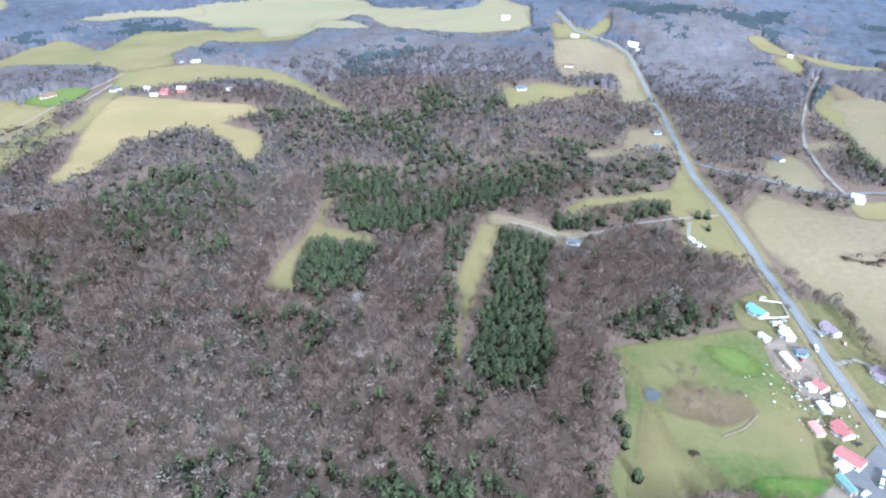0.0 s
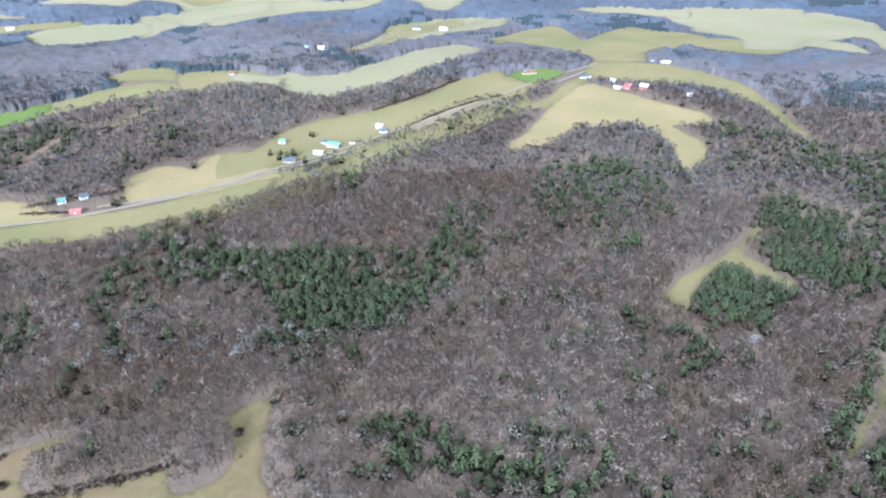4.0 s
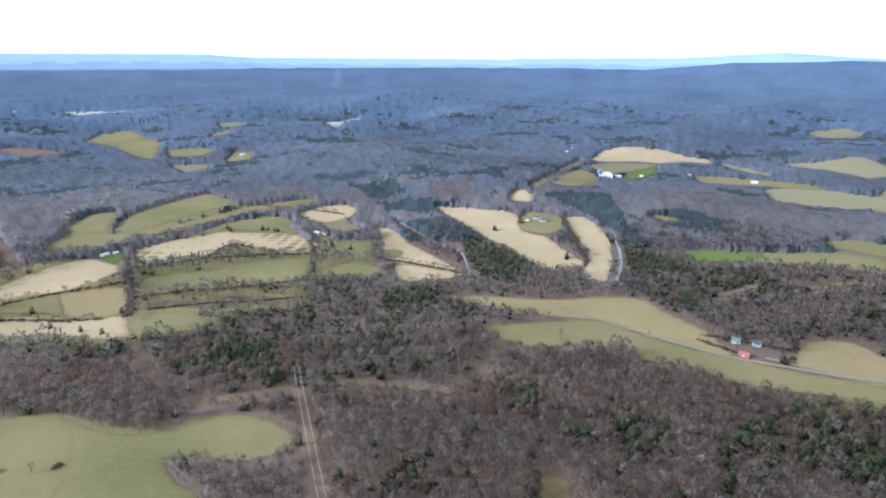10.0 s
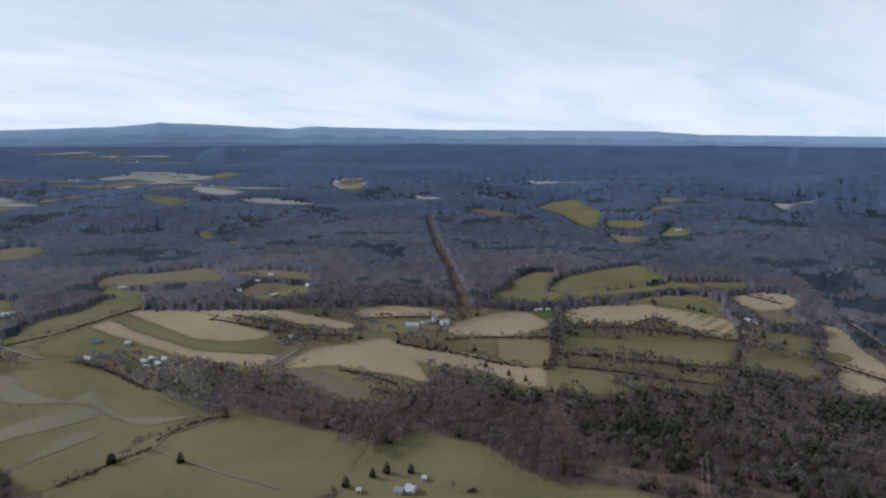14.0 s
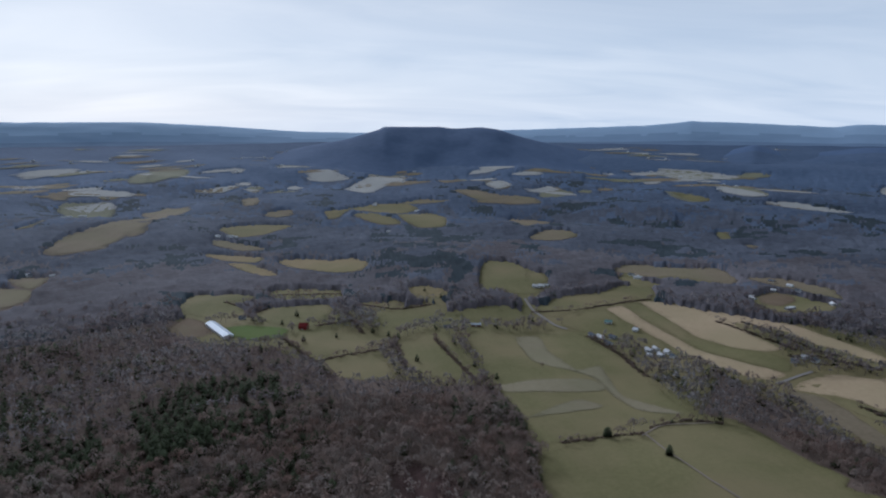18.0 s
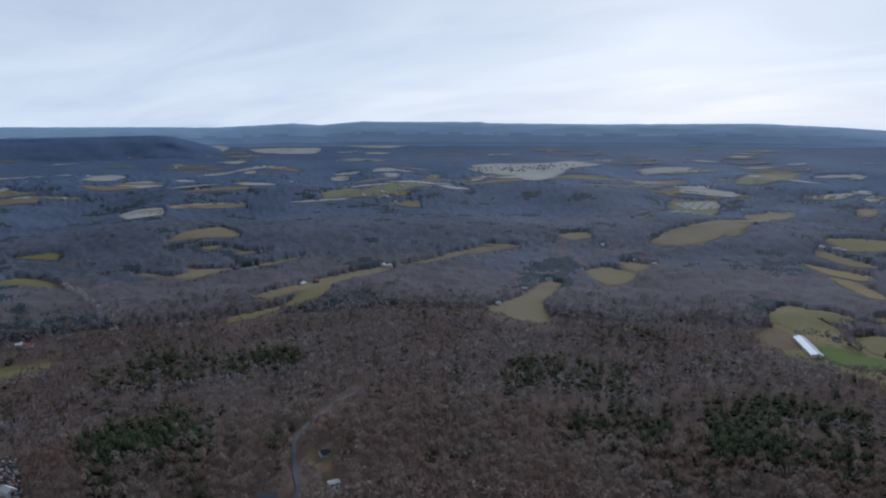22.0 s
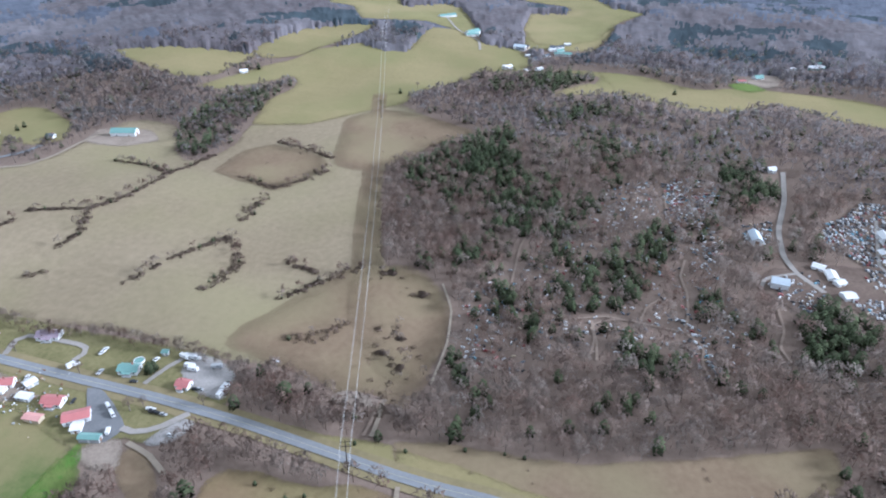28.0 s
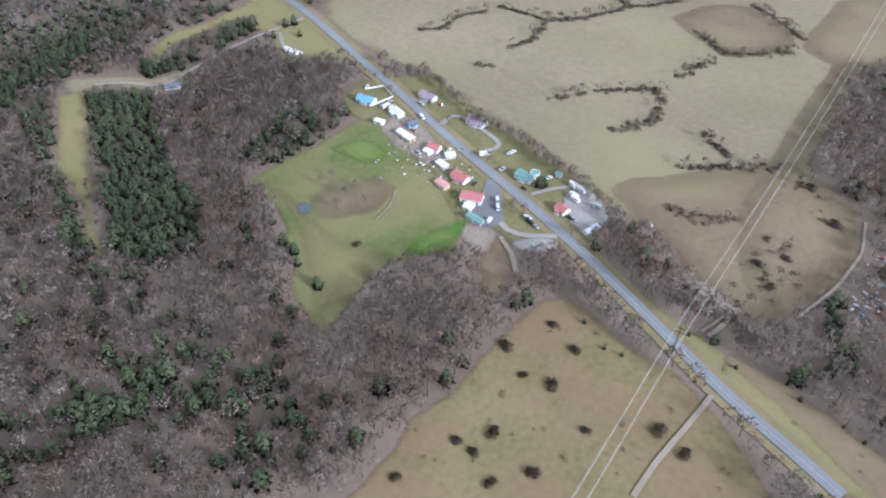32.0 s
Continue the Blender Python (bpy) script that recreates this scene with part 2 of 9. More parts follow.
FIELD = {
    "G": material("green_pasture", (0.150, 0.142, 0.062), (0.262, 0.232, 0.112), 0.012, 0.25, stripe=(0.4, 0.12), grain=0.15, alt=((0.285, 0.232, 0.125), 0.008), rim=True),
    "V": material("vivid_grass", (0.075, 0.165, 0.028), (0.135, 0.205, 0.05), 0.03, 0.3, rim=True),
    "B": material("bright_grass", (0.105, 0.165, 0.038), (0.18, 0.205, 0.07), 0.03, 0.3, rim=True),
    "Y": material("yellow_meadow", (0.196, 0.166, 0.080), (0.286, 0.238, 0.124), 0.012, 0.25, stripe=(1.1, 0.1), grain=0.15, alt=((0.190, 0.178, 0.080), 0.009), rim=True),
    "C": material("cream_hayfield", (0.240, 0.206, 0.126), (0.325, 0.282, 0.186), 0.010, 0.2, stripe=(0.9, 0.09), grain=0.15, alt=((0.250, 0.236, 0.136), 0.006), rim=True),
    "H": material("golden_hay", (0.262, 0.198, 0.102), (0.375, 0.295, 0.162), 0.010, 0.2, stripe=(0.5, 0.09), grain=0.15, alt=((0.246, 0.216, 0.100), 0.009), rim=True),
    "L": material("lush_meadow", (0.082, 0.118, 0.036), (0.185, 0.178, 0.080), 0.025, 0.3, spread=0.2, alt=((0.235, 0.192, 0.102), 0.016), rim=True),
    # Far pasture, its green greyed to stand in for air haze.
    "E": material("hazed_pasture", (0.195, 0.195, 0.125), (0.275, 0.262, 0.172), 0.004, 0.03, rim=True),
    "U": material("red_brush_ground", (0.060, 0.037, 0.035), (0.115, 0.073, 0.062), 0.03, 0.3, rim=True),
    "T": material("tan_hayfield", (0.190, 0.152, 0.098), (0.292, 0.238, 0.160), 0.01, 0.2, spread=0.2, stripe=(0.8, 0.09), grain=0.08, alt=((0.232, 0.204, 0.114), 0.007), rim=True),
    "P": material("pale_stubble", (0.405, 0.305, 0.186), (0.550, 0.428, 0.272), 0.012, 0.2, stripe=(1.3, 0.12), grain=0.15, alt=((0.400, 0.322, 0.188), 0.009), rim=True),
    "N": material("brown_grassland", (0.148, 0.104, 0.068), (0.252, 0.190, 0.124), 0.02, 0.25, alt=((0.222, 0.182, 0.108), 0.014), rim=True),
    "S": material("brown_scrub", (0.105, 0.074, 0.058), (0.27, 0.205, 0.142), 0.06, 0.3, rim=True),
    "M": material("rough_meadow", (0.140, 0.110, 0.055), (0.262, 0.215, 0.112), 0.04, 0.3, alt=((0.200, 0.132, 0.085), 0.02), rim=True),
    "K": material("worn_lawn", (0.12, 0.115, 0.05), (0.235, 0.205, 0.105), 0.05, 0.4, rim=True),
    "D": material("bare_dirt", (0.17, 0.135, 0.105), (0.34, 0.285, 0.235), 0.06, 0.5, rim=True),
    "J": material("oily_yard_earth", (0.085, 0.062, 0.050), (0.185, 0.140, 0.112), 0.05, 0.4, rim=True),
    "R": material("red_earth", (0.165, 0.112, 0.083), (0.265, 0.192, 0.142), 0.03, 0.3, rim=True),
    "A": material("lot_asphalt", (0.13, 0.135, 0.14), (0.21, 0.21, 0.215), 0.08, 0.6),
    "W": material("pale_gravel", (0.25, 0.235, 0.22), (0.39, 0.365, 0.345), 0.08, 0.6, rim=True),
    # Far farmland, paled and greyed: haze put into the base colour.
    "F": material("hazed_farmland", (0.345, 0.345, 0.325), (0.480, 0.465, 0.425), 0.004, 0.03, rim=True),
}
WORDS = {"F": ("distant farmland with paling haze in its colour", "farmland"), "G": ("green winter pasture among woods", "pasture"), "B": ("bright green short grass", "grass"), "V": ("vivid green fresh grass on a bank", "grass"), "Y": ("yellow-green mown meadow beside woods", "meadow"),
         "C": ("cream-coloured mown hayfield on a hill", "hayfield"), "H": ("golden dry hayfield over rolling ground", "hayfield"), "L": ("green meadow with brown worn patches", "meadow"), "E": ("distant green pasture with haze in its colour", "pasture"), "U": ("dark red-brown brushy cutover", "cutover"), "T": ("tan winter hayfield of short dry grass", "hayfield"), "P": ("pale harvested stubble field", "stubble field"), "N": ("brown dry grassland with bare patches", "grassland"),
         "S": ("brown scrubby ground with dead brush", "scrub"), "M": ("rough yellowish meadow dotted with brush", "meadow"), "K": ("worn lawn round houses", "lawn"),
         "D": ("bare trodden dirt ground", "dirt"), "R": ("reddish bare earth strip", "earth"), "J": ("dark brown trodden earth of a salvage yard", "yard"), "A": ("grey asphalt parking lot", "parking lot"), "W": ("pale grey gravel lot", "gravel lot")}
M["verge"] = material("road_verge", (0.165, 0.140, 0.075), (0.262, 0.215, 0.122), 0.03, 0.3)
M["lane"] = material("tan_lane", (0.23, 0.19, 0.145), (0.33, 0.28, 0.22), 0.05, 0.4)
M["road"] = material("worn_asphalt", (0.175, 0.182, 0.192), (0.245, 0.252, 0.262), 0.05, 0.5)
M["back_road"] = material("dark_asphalt", (0.125, 0.135, 0.152), (0.185, 0.195, 0.212), 0.05, 0.5)
M["gravel"] = material("gravel_track", (0.235, 0.215, 0.195), (0.35, 0.32, 0.29), 0.05, 0.5)
M["dirt"] = material("dirt_track", (0.21, 0.160, 0.125), (0.31, 0.245, 0.195), 0.05, 0.5)
M["water"] = material("river_water", (0.05, 0.06, 0.065), (0.10, 0.11, 0.12), 0.05, 0.2, rough=0.12, bump=0.15)
M["line"] = material("road_paint", (0.36, 0.34, 0.25), (0.44, 0.41, 0.30), 0.2, 1.0)
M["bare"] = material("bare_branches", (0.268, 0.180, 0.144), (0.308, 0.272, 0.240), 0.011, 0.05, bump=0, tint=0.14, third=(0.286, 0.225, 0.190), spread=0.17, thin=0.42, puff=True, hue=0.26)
M["pale_bark"] = material("pale_bark", (0.42, 0.40, 0.385), (0.52, 0.50, 0.48), 0.05, 0.5, bump=0, thin=0.35, puff=True)
M["pine"] = material("pine_needles", (0.050, 0.067, 0.037), (0.104, 0.120, 0.064), 0.012, 0.08, bump=0, tint=0.30, thin=0.15, puff=True)
# Mid-distance twigs, cooler and greyer than bare: slight haze in the colour.
M["mid_bare"] = material("haze_grey_branches", (0.226, 0.168, 0.150), (0.284, 0.270, 0.268), 0.009, 0.04, bump=0, tint=0.14, third=(0.246, 0.214, 0.206), spread=0.16, thin=0.42, puff=True, hue=0.24)
# Far crown colours by distance band, bluer outward: air haze put into colour.
M["hazed_mid_canopy"] = material("hazed_bare_canopy", (0.098, 0.084, 0.088), (0.154, 0.146, 0.158), 0.006, 0.08, bump=0, tint=0.20, spread=0.16)
M["hazed_far_bare"] = material("hazed_far_branches", (0.072, 0.080, 0.104), (0.122, 0.134, 0.168), 0.005, 0.05, bump=0, tint=0.22, spread=0.17)
M["hazed_dist_bare"] = material("hazed_distant_branches", (0.070, 0.092, 0.140), (0.114, 0.142, 0.202), 0.004, 0.05, bump=0, tint=0.20, spread=0.17)
M["hazed_far_pine"] = material("hazed_far_needles", (0.034, 0.046, 0.054), (0.062, 0.078, 0.090), 0.006, 0.05, bump=0, tint=0.25)
M["brush"] = material("dead_brush", (0.165, 0.120, 0.094), (0.245, 0.192, 0.156), 0.02, 0.2, bump=0, tint=0.22, thin=0.35, puff=True)
# Ground of the mid distance, blued a little as painted haze.
M["hazed_mid_woods"] = material("hazed_slopes", (0.095, 0.096, 0.120), (0.150, 0.150, 0.180), 0.010, 0.08, bump=1.0, spread=0.16, deep=3.0)
M["bark"] = material("grey_bark", (0.12, 0.10, 0.085), (0.22, 0.19, 0.165), 0.5, 3.0)
PAINT = {"white": (0.66, 0.665, 0.67), "grey": (0.36, 0.37, 0.38), "blue": (0.17, 0.36, 0.46), "mauve": (0.30, 0.24, 0.28), "slate": (0.12, 0.135, 0.16), "red": (0.42, 0.15, 0.145),
         "pink": (0.55, 0.30, 0.27), "teal": (0.16, 0.29, 0.265), "tan": (0.46, 0.38, 0.28), "brown": (0.20, 0.13, 0.09), "dark": (0.045, 0.05, 0.06), "maroon": (0.20, 0.035, 0.035),
         "metal": (0.50, 0.56, 0.62), "black": (0.02, 0.02, 0.024), "silver": (0.48, 0.49, 0.50)}
for k, c in PAINT.items():
    M["roof_" + k] = material("roofing_" + k, tuple(v * 0.85 for v in c), tuple(min(1, v * 1.1) for v in c), 0.3, 2.0, rough=0.55 if k in ("metal", "teal", "red", "blue") else 0.8, bump=0.15)
    M["wall_" + k] = material("siding_" + k, tuple(v * 0.82 for v in c), tuple(min(1, v * 1.05) for v in c), 0.4, 3.0, rough=0.7, bump=0.1)
    M["car_" + k] = material("paint_" + k, tuple(v * 0.9 for v in c), c, 0.8, 6.0, rough=0.3, bump=0)
M["glass"] = material("window_glass", (0.02, 0.025, 0.03), (0.05, 0.055, 0.06), 0.3, 2.0, rough=0.08, bump=0)
M["rubber"] = material("tyre_rubber", (0.015, 0.015, 0.015), (0.03, 0.03, 0.03), 1.0, 8.0)
M["wood"] = material("pole_wood", (0.045, 0.035, 0.03), (0.09, 0.075, 0.065), 0.5, 4.0)
M["wire"] = material("dull_cable", (0.36, 0.35, 0.33), (0.45, 0.44, 0.42), 0.5, 4.0, rough=0.5, bump=0)
M["brick"] = material("chimney_brick", (0.20, 0.09, 0.07), (0.30, 0.15, 0.12), 0.8, 5.0)
M["rust"] = material("rusty_metal", (0.13, 0.06, 0.035), (0.26, 0.14, 0.09), 0.6, 4.0)


# ---- ground
def height(x, y):
    """Height of the ground at plan (x, y): rolling farmland in a broad bowl, raised towards the ridges to fit a nearer
    horizon to the camera's view.
    """
    x, y = np.asarray(x, float), np.asarray(y, float)
    r = np.hypot(x, y)
    bowl = 195.0 * (np.clip(r - 2000.0, 0, None) / 2800.0) ** 2
    fade = np.clip((r - 120) / 500, 0, 1)
    roll = 4.0 * np.sin(x / 120 + 1.3) * np.cos(y / 140 - 0.4) + 3.0 * np.sin((x + 0.6 * y) / 90 + 0.5)
    hills = 12.0 * np.sin(x / 310 + 0.7) * np.sin(y / 270 + 2.1) + 8.0 * np.cos((x - 1.3 * y) / 240)
    hills = hills * np.clip((r - 700) / 700, 0, 1) * np.clip((4300 - r) / 1600, 0, 1)
    folds = (11.0 * np.sin(x / 130 + 0.004 * y) * np.sin(y / 150 + 0.9) + 9.0 * np.sin((1.2 * x + y) / 170 + 2.0)) * np.clip((r - 1500) / 700, 0, 1) * np.clip((4200 - r) / 800, 0, 1)
    knolls = 2.4 * np.sin(x / 38 + 0.8 * np.sin(y / 70)) * np.cos(y / 45 + 0.5 + 0.6 * np.sin(x / 90)) * np.clip((r - 220) / 200, 0, 1) * np.clip((1700 - r) / 500, 0, 1)
    return knolls + folds + bowl + fade * roll * np.clip((4300 - r) / 1600, 0, 1) + hills


def mesh_of(name, verts, faces, mats, smooth=False):
    me = bpy.data.meshes.new(name)
    me.from_pydata([tuple(map(float, v)) for v in verts], [], faces)
    for m in mats if isinstance(mats, (list, tuple)) else [mats]:
        me.materials.append(m)
    if smooth:
        me.polygons.foreach_set("use_smooth", np.ones(len(me.polygons), bool))
    me.update()
    return me


def part(name, data, parent, label=""):
    ob = new(name, data)
    ob.parent = parent
    if label:
        tagged(ob, label)
    return ob


def build_ground():
    rings = np.concatenate([[0.0], np.geomspace(60, 4860, 250)])
    n = 540
    a = np.linspace(0, 2 * np.pi, n, endpoint=False)
    R, A = np.meshgrid(rings[1:], a, indexing="ij")
    X, Y = (R * np.cos(A)).ravel(), (R * np.sin(A)).ravel()
    v = np.column_stack([X, Y, height(X, Y)])
    v = np.vstack([[[0, 0, float(height(0, 0))]], v])
    i = np.arange(n)
    j = (i + 1) % n
    faces = [(0, 1 + int(p), 1 + int(q)) for p, q in zip(i, j)]
    k = np.arange(len(rings) - 2)[:, None] * n
    quads = np.stack([1 + k + i, 1 + k + n + i, 1 + k + n + j, 1 + k + j], -1).reshape(-1, 4)
    faces += quads.tolist()
    me = mesh_of("ground", v, faces, [M["floor"], M["hazed_mid_woods"], M["hazed_far_woods"], M["hazed_plain_woods"]], True)
    far = np.zeros(len(faces), np.int32)
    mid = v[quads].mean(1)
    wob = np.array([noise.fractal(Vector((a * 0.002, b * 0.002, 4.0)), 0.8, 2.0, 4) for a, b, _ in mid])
    # Distance picks the haze-coloured ring, with wandering borders.
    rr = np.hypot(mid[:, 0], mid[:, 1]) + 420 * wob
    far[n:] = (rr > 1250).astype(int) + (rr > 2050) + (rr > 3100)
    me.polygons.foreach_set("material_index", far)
    tagged(new("ground", me), "brown leaf-littered forest ground with far rings tinted haze blue", "ground", kind="structure")


build_ground()


def smooth_outline(pts, closed=True, times=5):
    """A soft curve through the plan's corners."""
    p = np.array(pts, float)
    n = len(p)
    out = []
    for i in range(n if closed else n - 1):
        a, b = p[i], p[(i + 1) % n]
        a0 = p[i - 1] if closed or i > 0 else a
        b1 = p[(i + 2) % n] if closed or i < n - 2 else b
        ta, tb = 0.2 * (b - a0), 0.2 * (b1 - a)
        lim = np.linalg.norm(b - a)
        ta *= min(1, lim / (np.linalg.norm(ta) + 1e-9))
        tb *= min(1, lim / (np.linalg.norm(tb) + 1e-9))
        for k in range(times):
            u = k / times
            out.append((2 * u**3 - 3 * u**2 + 1) * a + (u**3 - 2 * u**2 + u) * ta + (3 * u**2 - 2 * u**3) * b + (u**3 - u**2) * tb)
    if not closed:
        out.append(p[-1])
    return np.array(out)


def inside(poly, x, y):
    """Which of the points lie in the outline."""
    hit = np.zeros(len(x), bool)
    lo, hi = poly.min(0), poly.max(0)
    sel = np.nonzero((x >= lo[0]) & (x <= hi[0]) & (y >= lo[1]) & (y <= hi[1]))[0]
    if len(sel) == 0:
        return hit
    px, py = x[sel], y[sel]
    c = np.zeros(len(sel), bool)
    q = np.roll(poly, -1, 0)
    for (ax, ay), (bx, by) in zip(poly, q):
        if ay == by:
            continue
        cross = (ay > py) != (by > py)
        c ^= cross & (px < (bx - ax) * (py - ay) / (by - ay) + ax)
    hit[sel] = c
    return hit


CLEAR, STRIPS, PINES, THIN, PLOTS, MEADOW, CREEK = [], [], [], [], [], [], []
count = defaultdict(int)


def drape(name, outline, mat, lift, soft=7.0):
    """A sheet with that outline, laid on the ground."""
    c = outline.mean(0)
    step = max(min(9.0, soft * 0.8), np.hypot(*c) * 0.012)
    lo, hi = outline.min(0), outline.max(0)
    step = max(step, np.sqrt(np.prod(hi - lo) / 2500))
    gx, gy = np.meshgrid(np.arange(lo[0], hi[0], step), np.arange(lo[1], hi[1], step))
    gx, gy = gx.ravel(), gy.ravel()
    ok = inside(c + (outline - c) * 0.97, gx, gy)
    pts = [Vector((float(a), float(b))) for a, b in outline] + [Vector((float(a), float(b))) for a, b in zip(gx[ok], gy[ok])]
    n = len(outline)
    vs, _, fs, *_ = delaunay_2d_cdt(pts, [(i, (i + 1) % n) for i in range(n)], [], 1, 0.01)
    xy = np.array([tuple(v) for v in vs])
    z = height(xy[:, 0], xy[:, 1]) + lift
    me = mesh_of(name, np.column_stack([xy, z]), [tuple(f) for f in fs], mat, True)
    d = np.full(len(xy), 1e9)
    for p in outline:
        d = np.minimum(d, np.hypot(xy[:, 0] - p[0], xy[:, 1] - p[1]))
    rim = np.clip(d / soft, 0, 1).astype(np.float32)
    rim[:n] = 0.0
    me.attributes.new("inner", "FLOAT", "POINT").data.foreach_set("value", rim)
    return me


def field(name, kind, pts):
    p = smooth_outline(pts)
    r = np.hypot(p[:, 0], p[:, 1])
    p = resample(np.vstack([p, p[:1]]), max(4.0, 0.012 * r.mean()))[:-1]
    r = np.hypot(p[:, 0], p[:, 1])
    for k, amp in ((0.02, 3.0), (0.09, 1.6)):
        dx = np.array([noise.noise(Vector((a * k, b * k, 3.0))) for a, b in p])
        dy = np.array([noise.noise(Vector((a * k, b * k, 8.0))) for a, b in p])
        p = p + np.column_stack([dx, dy]) * amp * (0.6 if kind in "KADW" else 2.2 if kind in "BSR" and k > 0.05 else 1.0)
    r = np.hypot(p[:, 0], p[:, 1])
    if name == "field_margin":
        pass
    elif kind == "U":
        THIN.append((0.7, p))
    else:
        CLEAR.append(p)
    if kind in "MSNU":
        MEADOW.append((p, kind))
    lift = 0.04 + 1.2e-7 * (r * r).mean() if name == "field_margin" else 0.10 + 1.2e-7 * (r * r).mean() + 0.02 * (len(CLEAR) % 12) + (0.25 if kind in "BDAWSRVJ" else 0) + (0.3 if name in ("patch_strip", "village_pad", "yellow_strip", "farm_lawn", "brown_pasture", "scrub_patch") else 0)
    ob = new(name, drape(name, p, FIELD[kind], lift, max(7.0 if kind == "V" else 12.0 if kind == "B" else 26.0 if kind in "SU" or name == "brown_pasture" else 26.0 if name == "scrub_patch" else 14.0 if kind == "U" else 5.0 if kind == "D" else 5.0 if kind == "R" else 4.0 if kind in "AW" else 4.5, 0.006 * r.mean())))
    tagged(ob, WORDS[kind][0], WORDS[kind][1], kind="structure")


def ribbon(name, p, width, mat, lift):
    d = np.gradient(p, axis=0)
    d /= np.linalg.norm(d, axis=1)[:, None] + 1e-9
    nrm = np.column_stack([-d[:, 1], d[:, 0]])
    a, b = p + nrm * width / 2, p - nrm * width / 2
    v = np.vstack([a, b])
    z = height(v[:, 0], v[:, 1]) + lift
    n = len(p)
    return mesh_of(name, np.column_stack([v, z]), [(n + i, n + i + 1, i + 1, i) for i in range(n - 1)], mat, True)


def resample(p, step):
    s = np.concatenate([[0], np.cumsum(np.hypot(*np.diff(p, axis=0).T))])
    t = np.linspace(0, s[-1], max(2, int(s[-1] / step)))
    return np.column_stack([np.interp(t, s, p[:, 0]), np.interp(t, s, p[:, 1])])


def road(name, width, kind, pts):
    p = resample(smooth_outline(pts, False), 6.0)
    STRIPS.append((p, width))
    r = np.hypot(p[:, 0], p[:, 1]).mean()
    lift = 0.65 + 2e-7 * r * r + 0.01 * (len(STRIPS) % 7)
    ob = new(name, ribbon(name, p, width, M[kind], lift))
    words = {"road": ("worn grey asphalt road", "road"), "back_road": ("dark asphalt road through woods", "road"), "gravel": ("pale gravel lane", "lane"), "lane": ("tan farm lane between fields", "lane"), "dirt": ("bare dirt track", "track"), "water": ("river with white ripples between wooded banks", "river")}[kind]
    tagged(ob, words[0], words[1], kind="structure")
    if kind == "road" and width > 6.5:
        tagged(new("road_verge", ribbon("road_verge", p, 16.0, M["verge"], lift - 0.35)), "strip of short dry grass beside the road", "verge", kind="structure")
        ln = new("centre_line", ribbon("centre_line", p, 0.22, M["line"], lift + 0.05))
        tagged(ln, "faded yellow centre line on the asphalt", "road line", kind="structure")


def pines(density, pts):
    PINES.append((density, smooth_outline(pts)))


HEDGE = []


def hedge(width, pts):
    HEDGE.append((width, resample(smooth_outline(pts, False), 3.0)))


LINES = []


def treeline(width, pts):
    LINES.append((width, resample(smooth_outline(pts, False), 4.5)))


LONE = []


def creek(pts):
    CREEK.append(resample(smooth_outline(pts, False), 9.0))



def lone(kind, x, y, size=1.0):
    LONE.append((kind, x, y, size))


# ---- open land, outlines placed to fit the camera's view
field("field_margin", "Y", [(-525, -1006), (-655, -1053), (-715, -765), (-846, -636), (-1043, -609), (-1182, -614), (-1379, -539), (-1275, -383), (-1268, -275), (-1054, -152), (-867, -129), (-817, -206), (-739, -185), (-679, -242), (-642, -279), (-598, -336), (-583, -382), (-593, -463), (-524, -439), (-466, -447), (-448, -566), (-438, -718), (-382, -748)])
field("field_margin", "G", [(-369, -724), (-361, -565), (-386, -544), (-394, -501), (-394, -405), (-443, -373), (-462, -315), (-448, -262), (-452, -214), (-455, -155), (-252, -509)])
field("field_margin", "G", [(194, -1032), (177, -1148), (85, -1198), (-54, -1176), (-164, -1126), (-282, -1150), (-338, -1258), (-422, -1226), (-437, -1015), (-619, -1211), (-770, -1184), (-449, -671), (-363, -555), (-318, -461), (-175, -468), (-189, -536), (-187, -671), (-124, -675), (-69, -701), (-10, -757), (45, -816), (136, -875)])
field("field_margin", "Y", [(-511, 246), (-581, 365), (-604, 485), (-579, 530), (-506, 561), (-550, 657), (-570, 775), (-586, 984), (-431, 756), (-441, 664), (-450, 550), (-467, 388), (-486, 308)])
field("brown_pasture", "N", [(390, 180), (461, 206), (537, 230), (628, 258), (771, 309), (780, 295), (686, 261), (561, 218), (481, 191), (400, 160)])
field("meadow", "L", [(110, 367), (134, 372), (161, 374), (192, 382), (209, 379), (208, 348), (209, 317), (211, 291), (199, 264), (184, 242), (174, 234), (155, 241), (138, 244), (118, 241), (102, 229), (83, 219), (83, 235), (84, 256), (94, 273), (98, 295), (106, 308), (109, 334), (108, 354)])
field("lawn_patch", "B", [(150, 248), (169, 255), (188, 257), (179, 238), (165, 237)])
field("lawn_patch", "B", [(171, 364), (189, 361), (199, 340), (196, 329), (177, 333), (169, 349)])
field("scrub_patch", "N", [(137, 306), (162, 316), (176, 303), (159, 290), (147, 289)])
field("yard", "K", [(204, 414), (249, 420), (279, 406), (278, 329), (278, 247), (268, 204), (242, 194), (218, 206), (206, 232), (192, 252), (208, 306), (207, 360), (197, 390)])
field("yard", "K", [(204, 414), (230, 430), (241, 416), (239, 365), (237, 321), (234, 274), (231, 236), (231, 208), (219, 208), (206, 220), (206, 233), (194, 239), (192, 252), (205, 277), (208, 306), (206, 334), (207, 360), (206, 383), (197, 390)])
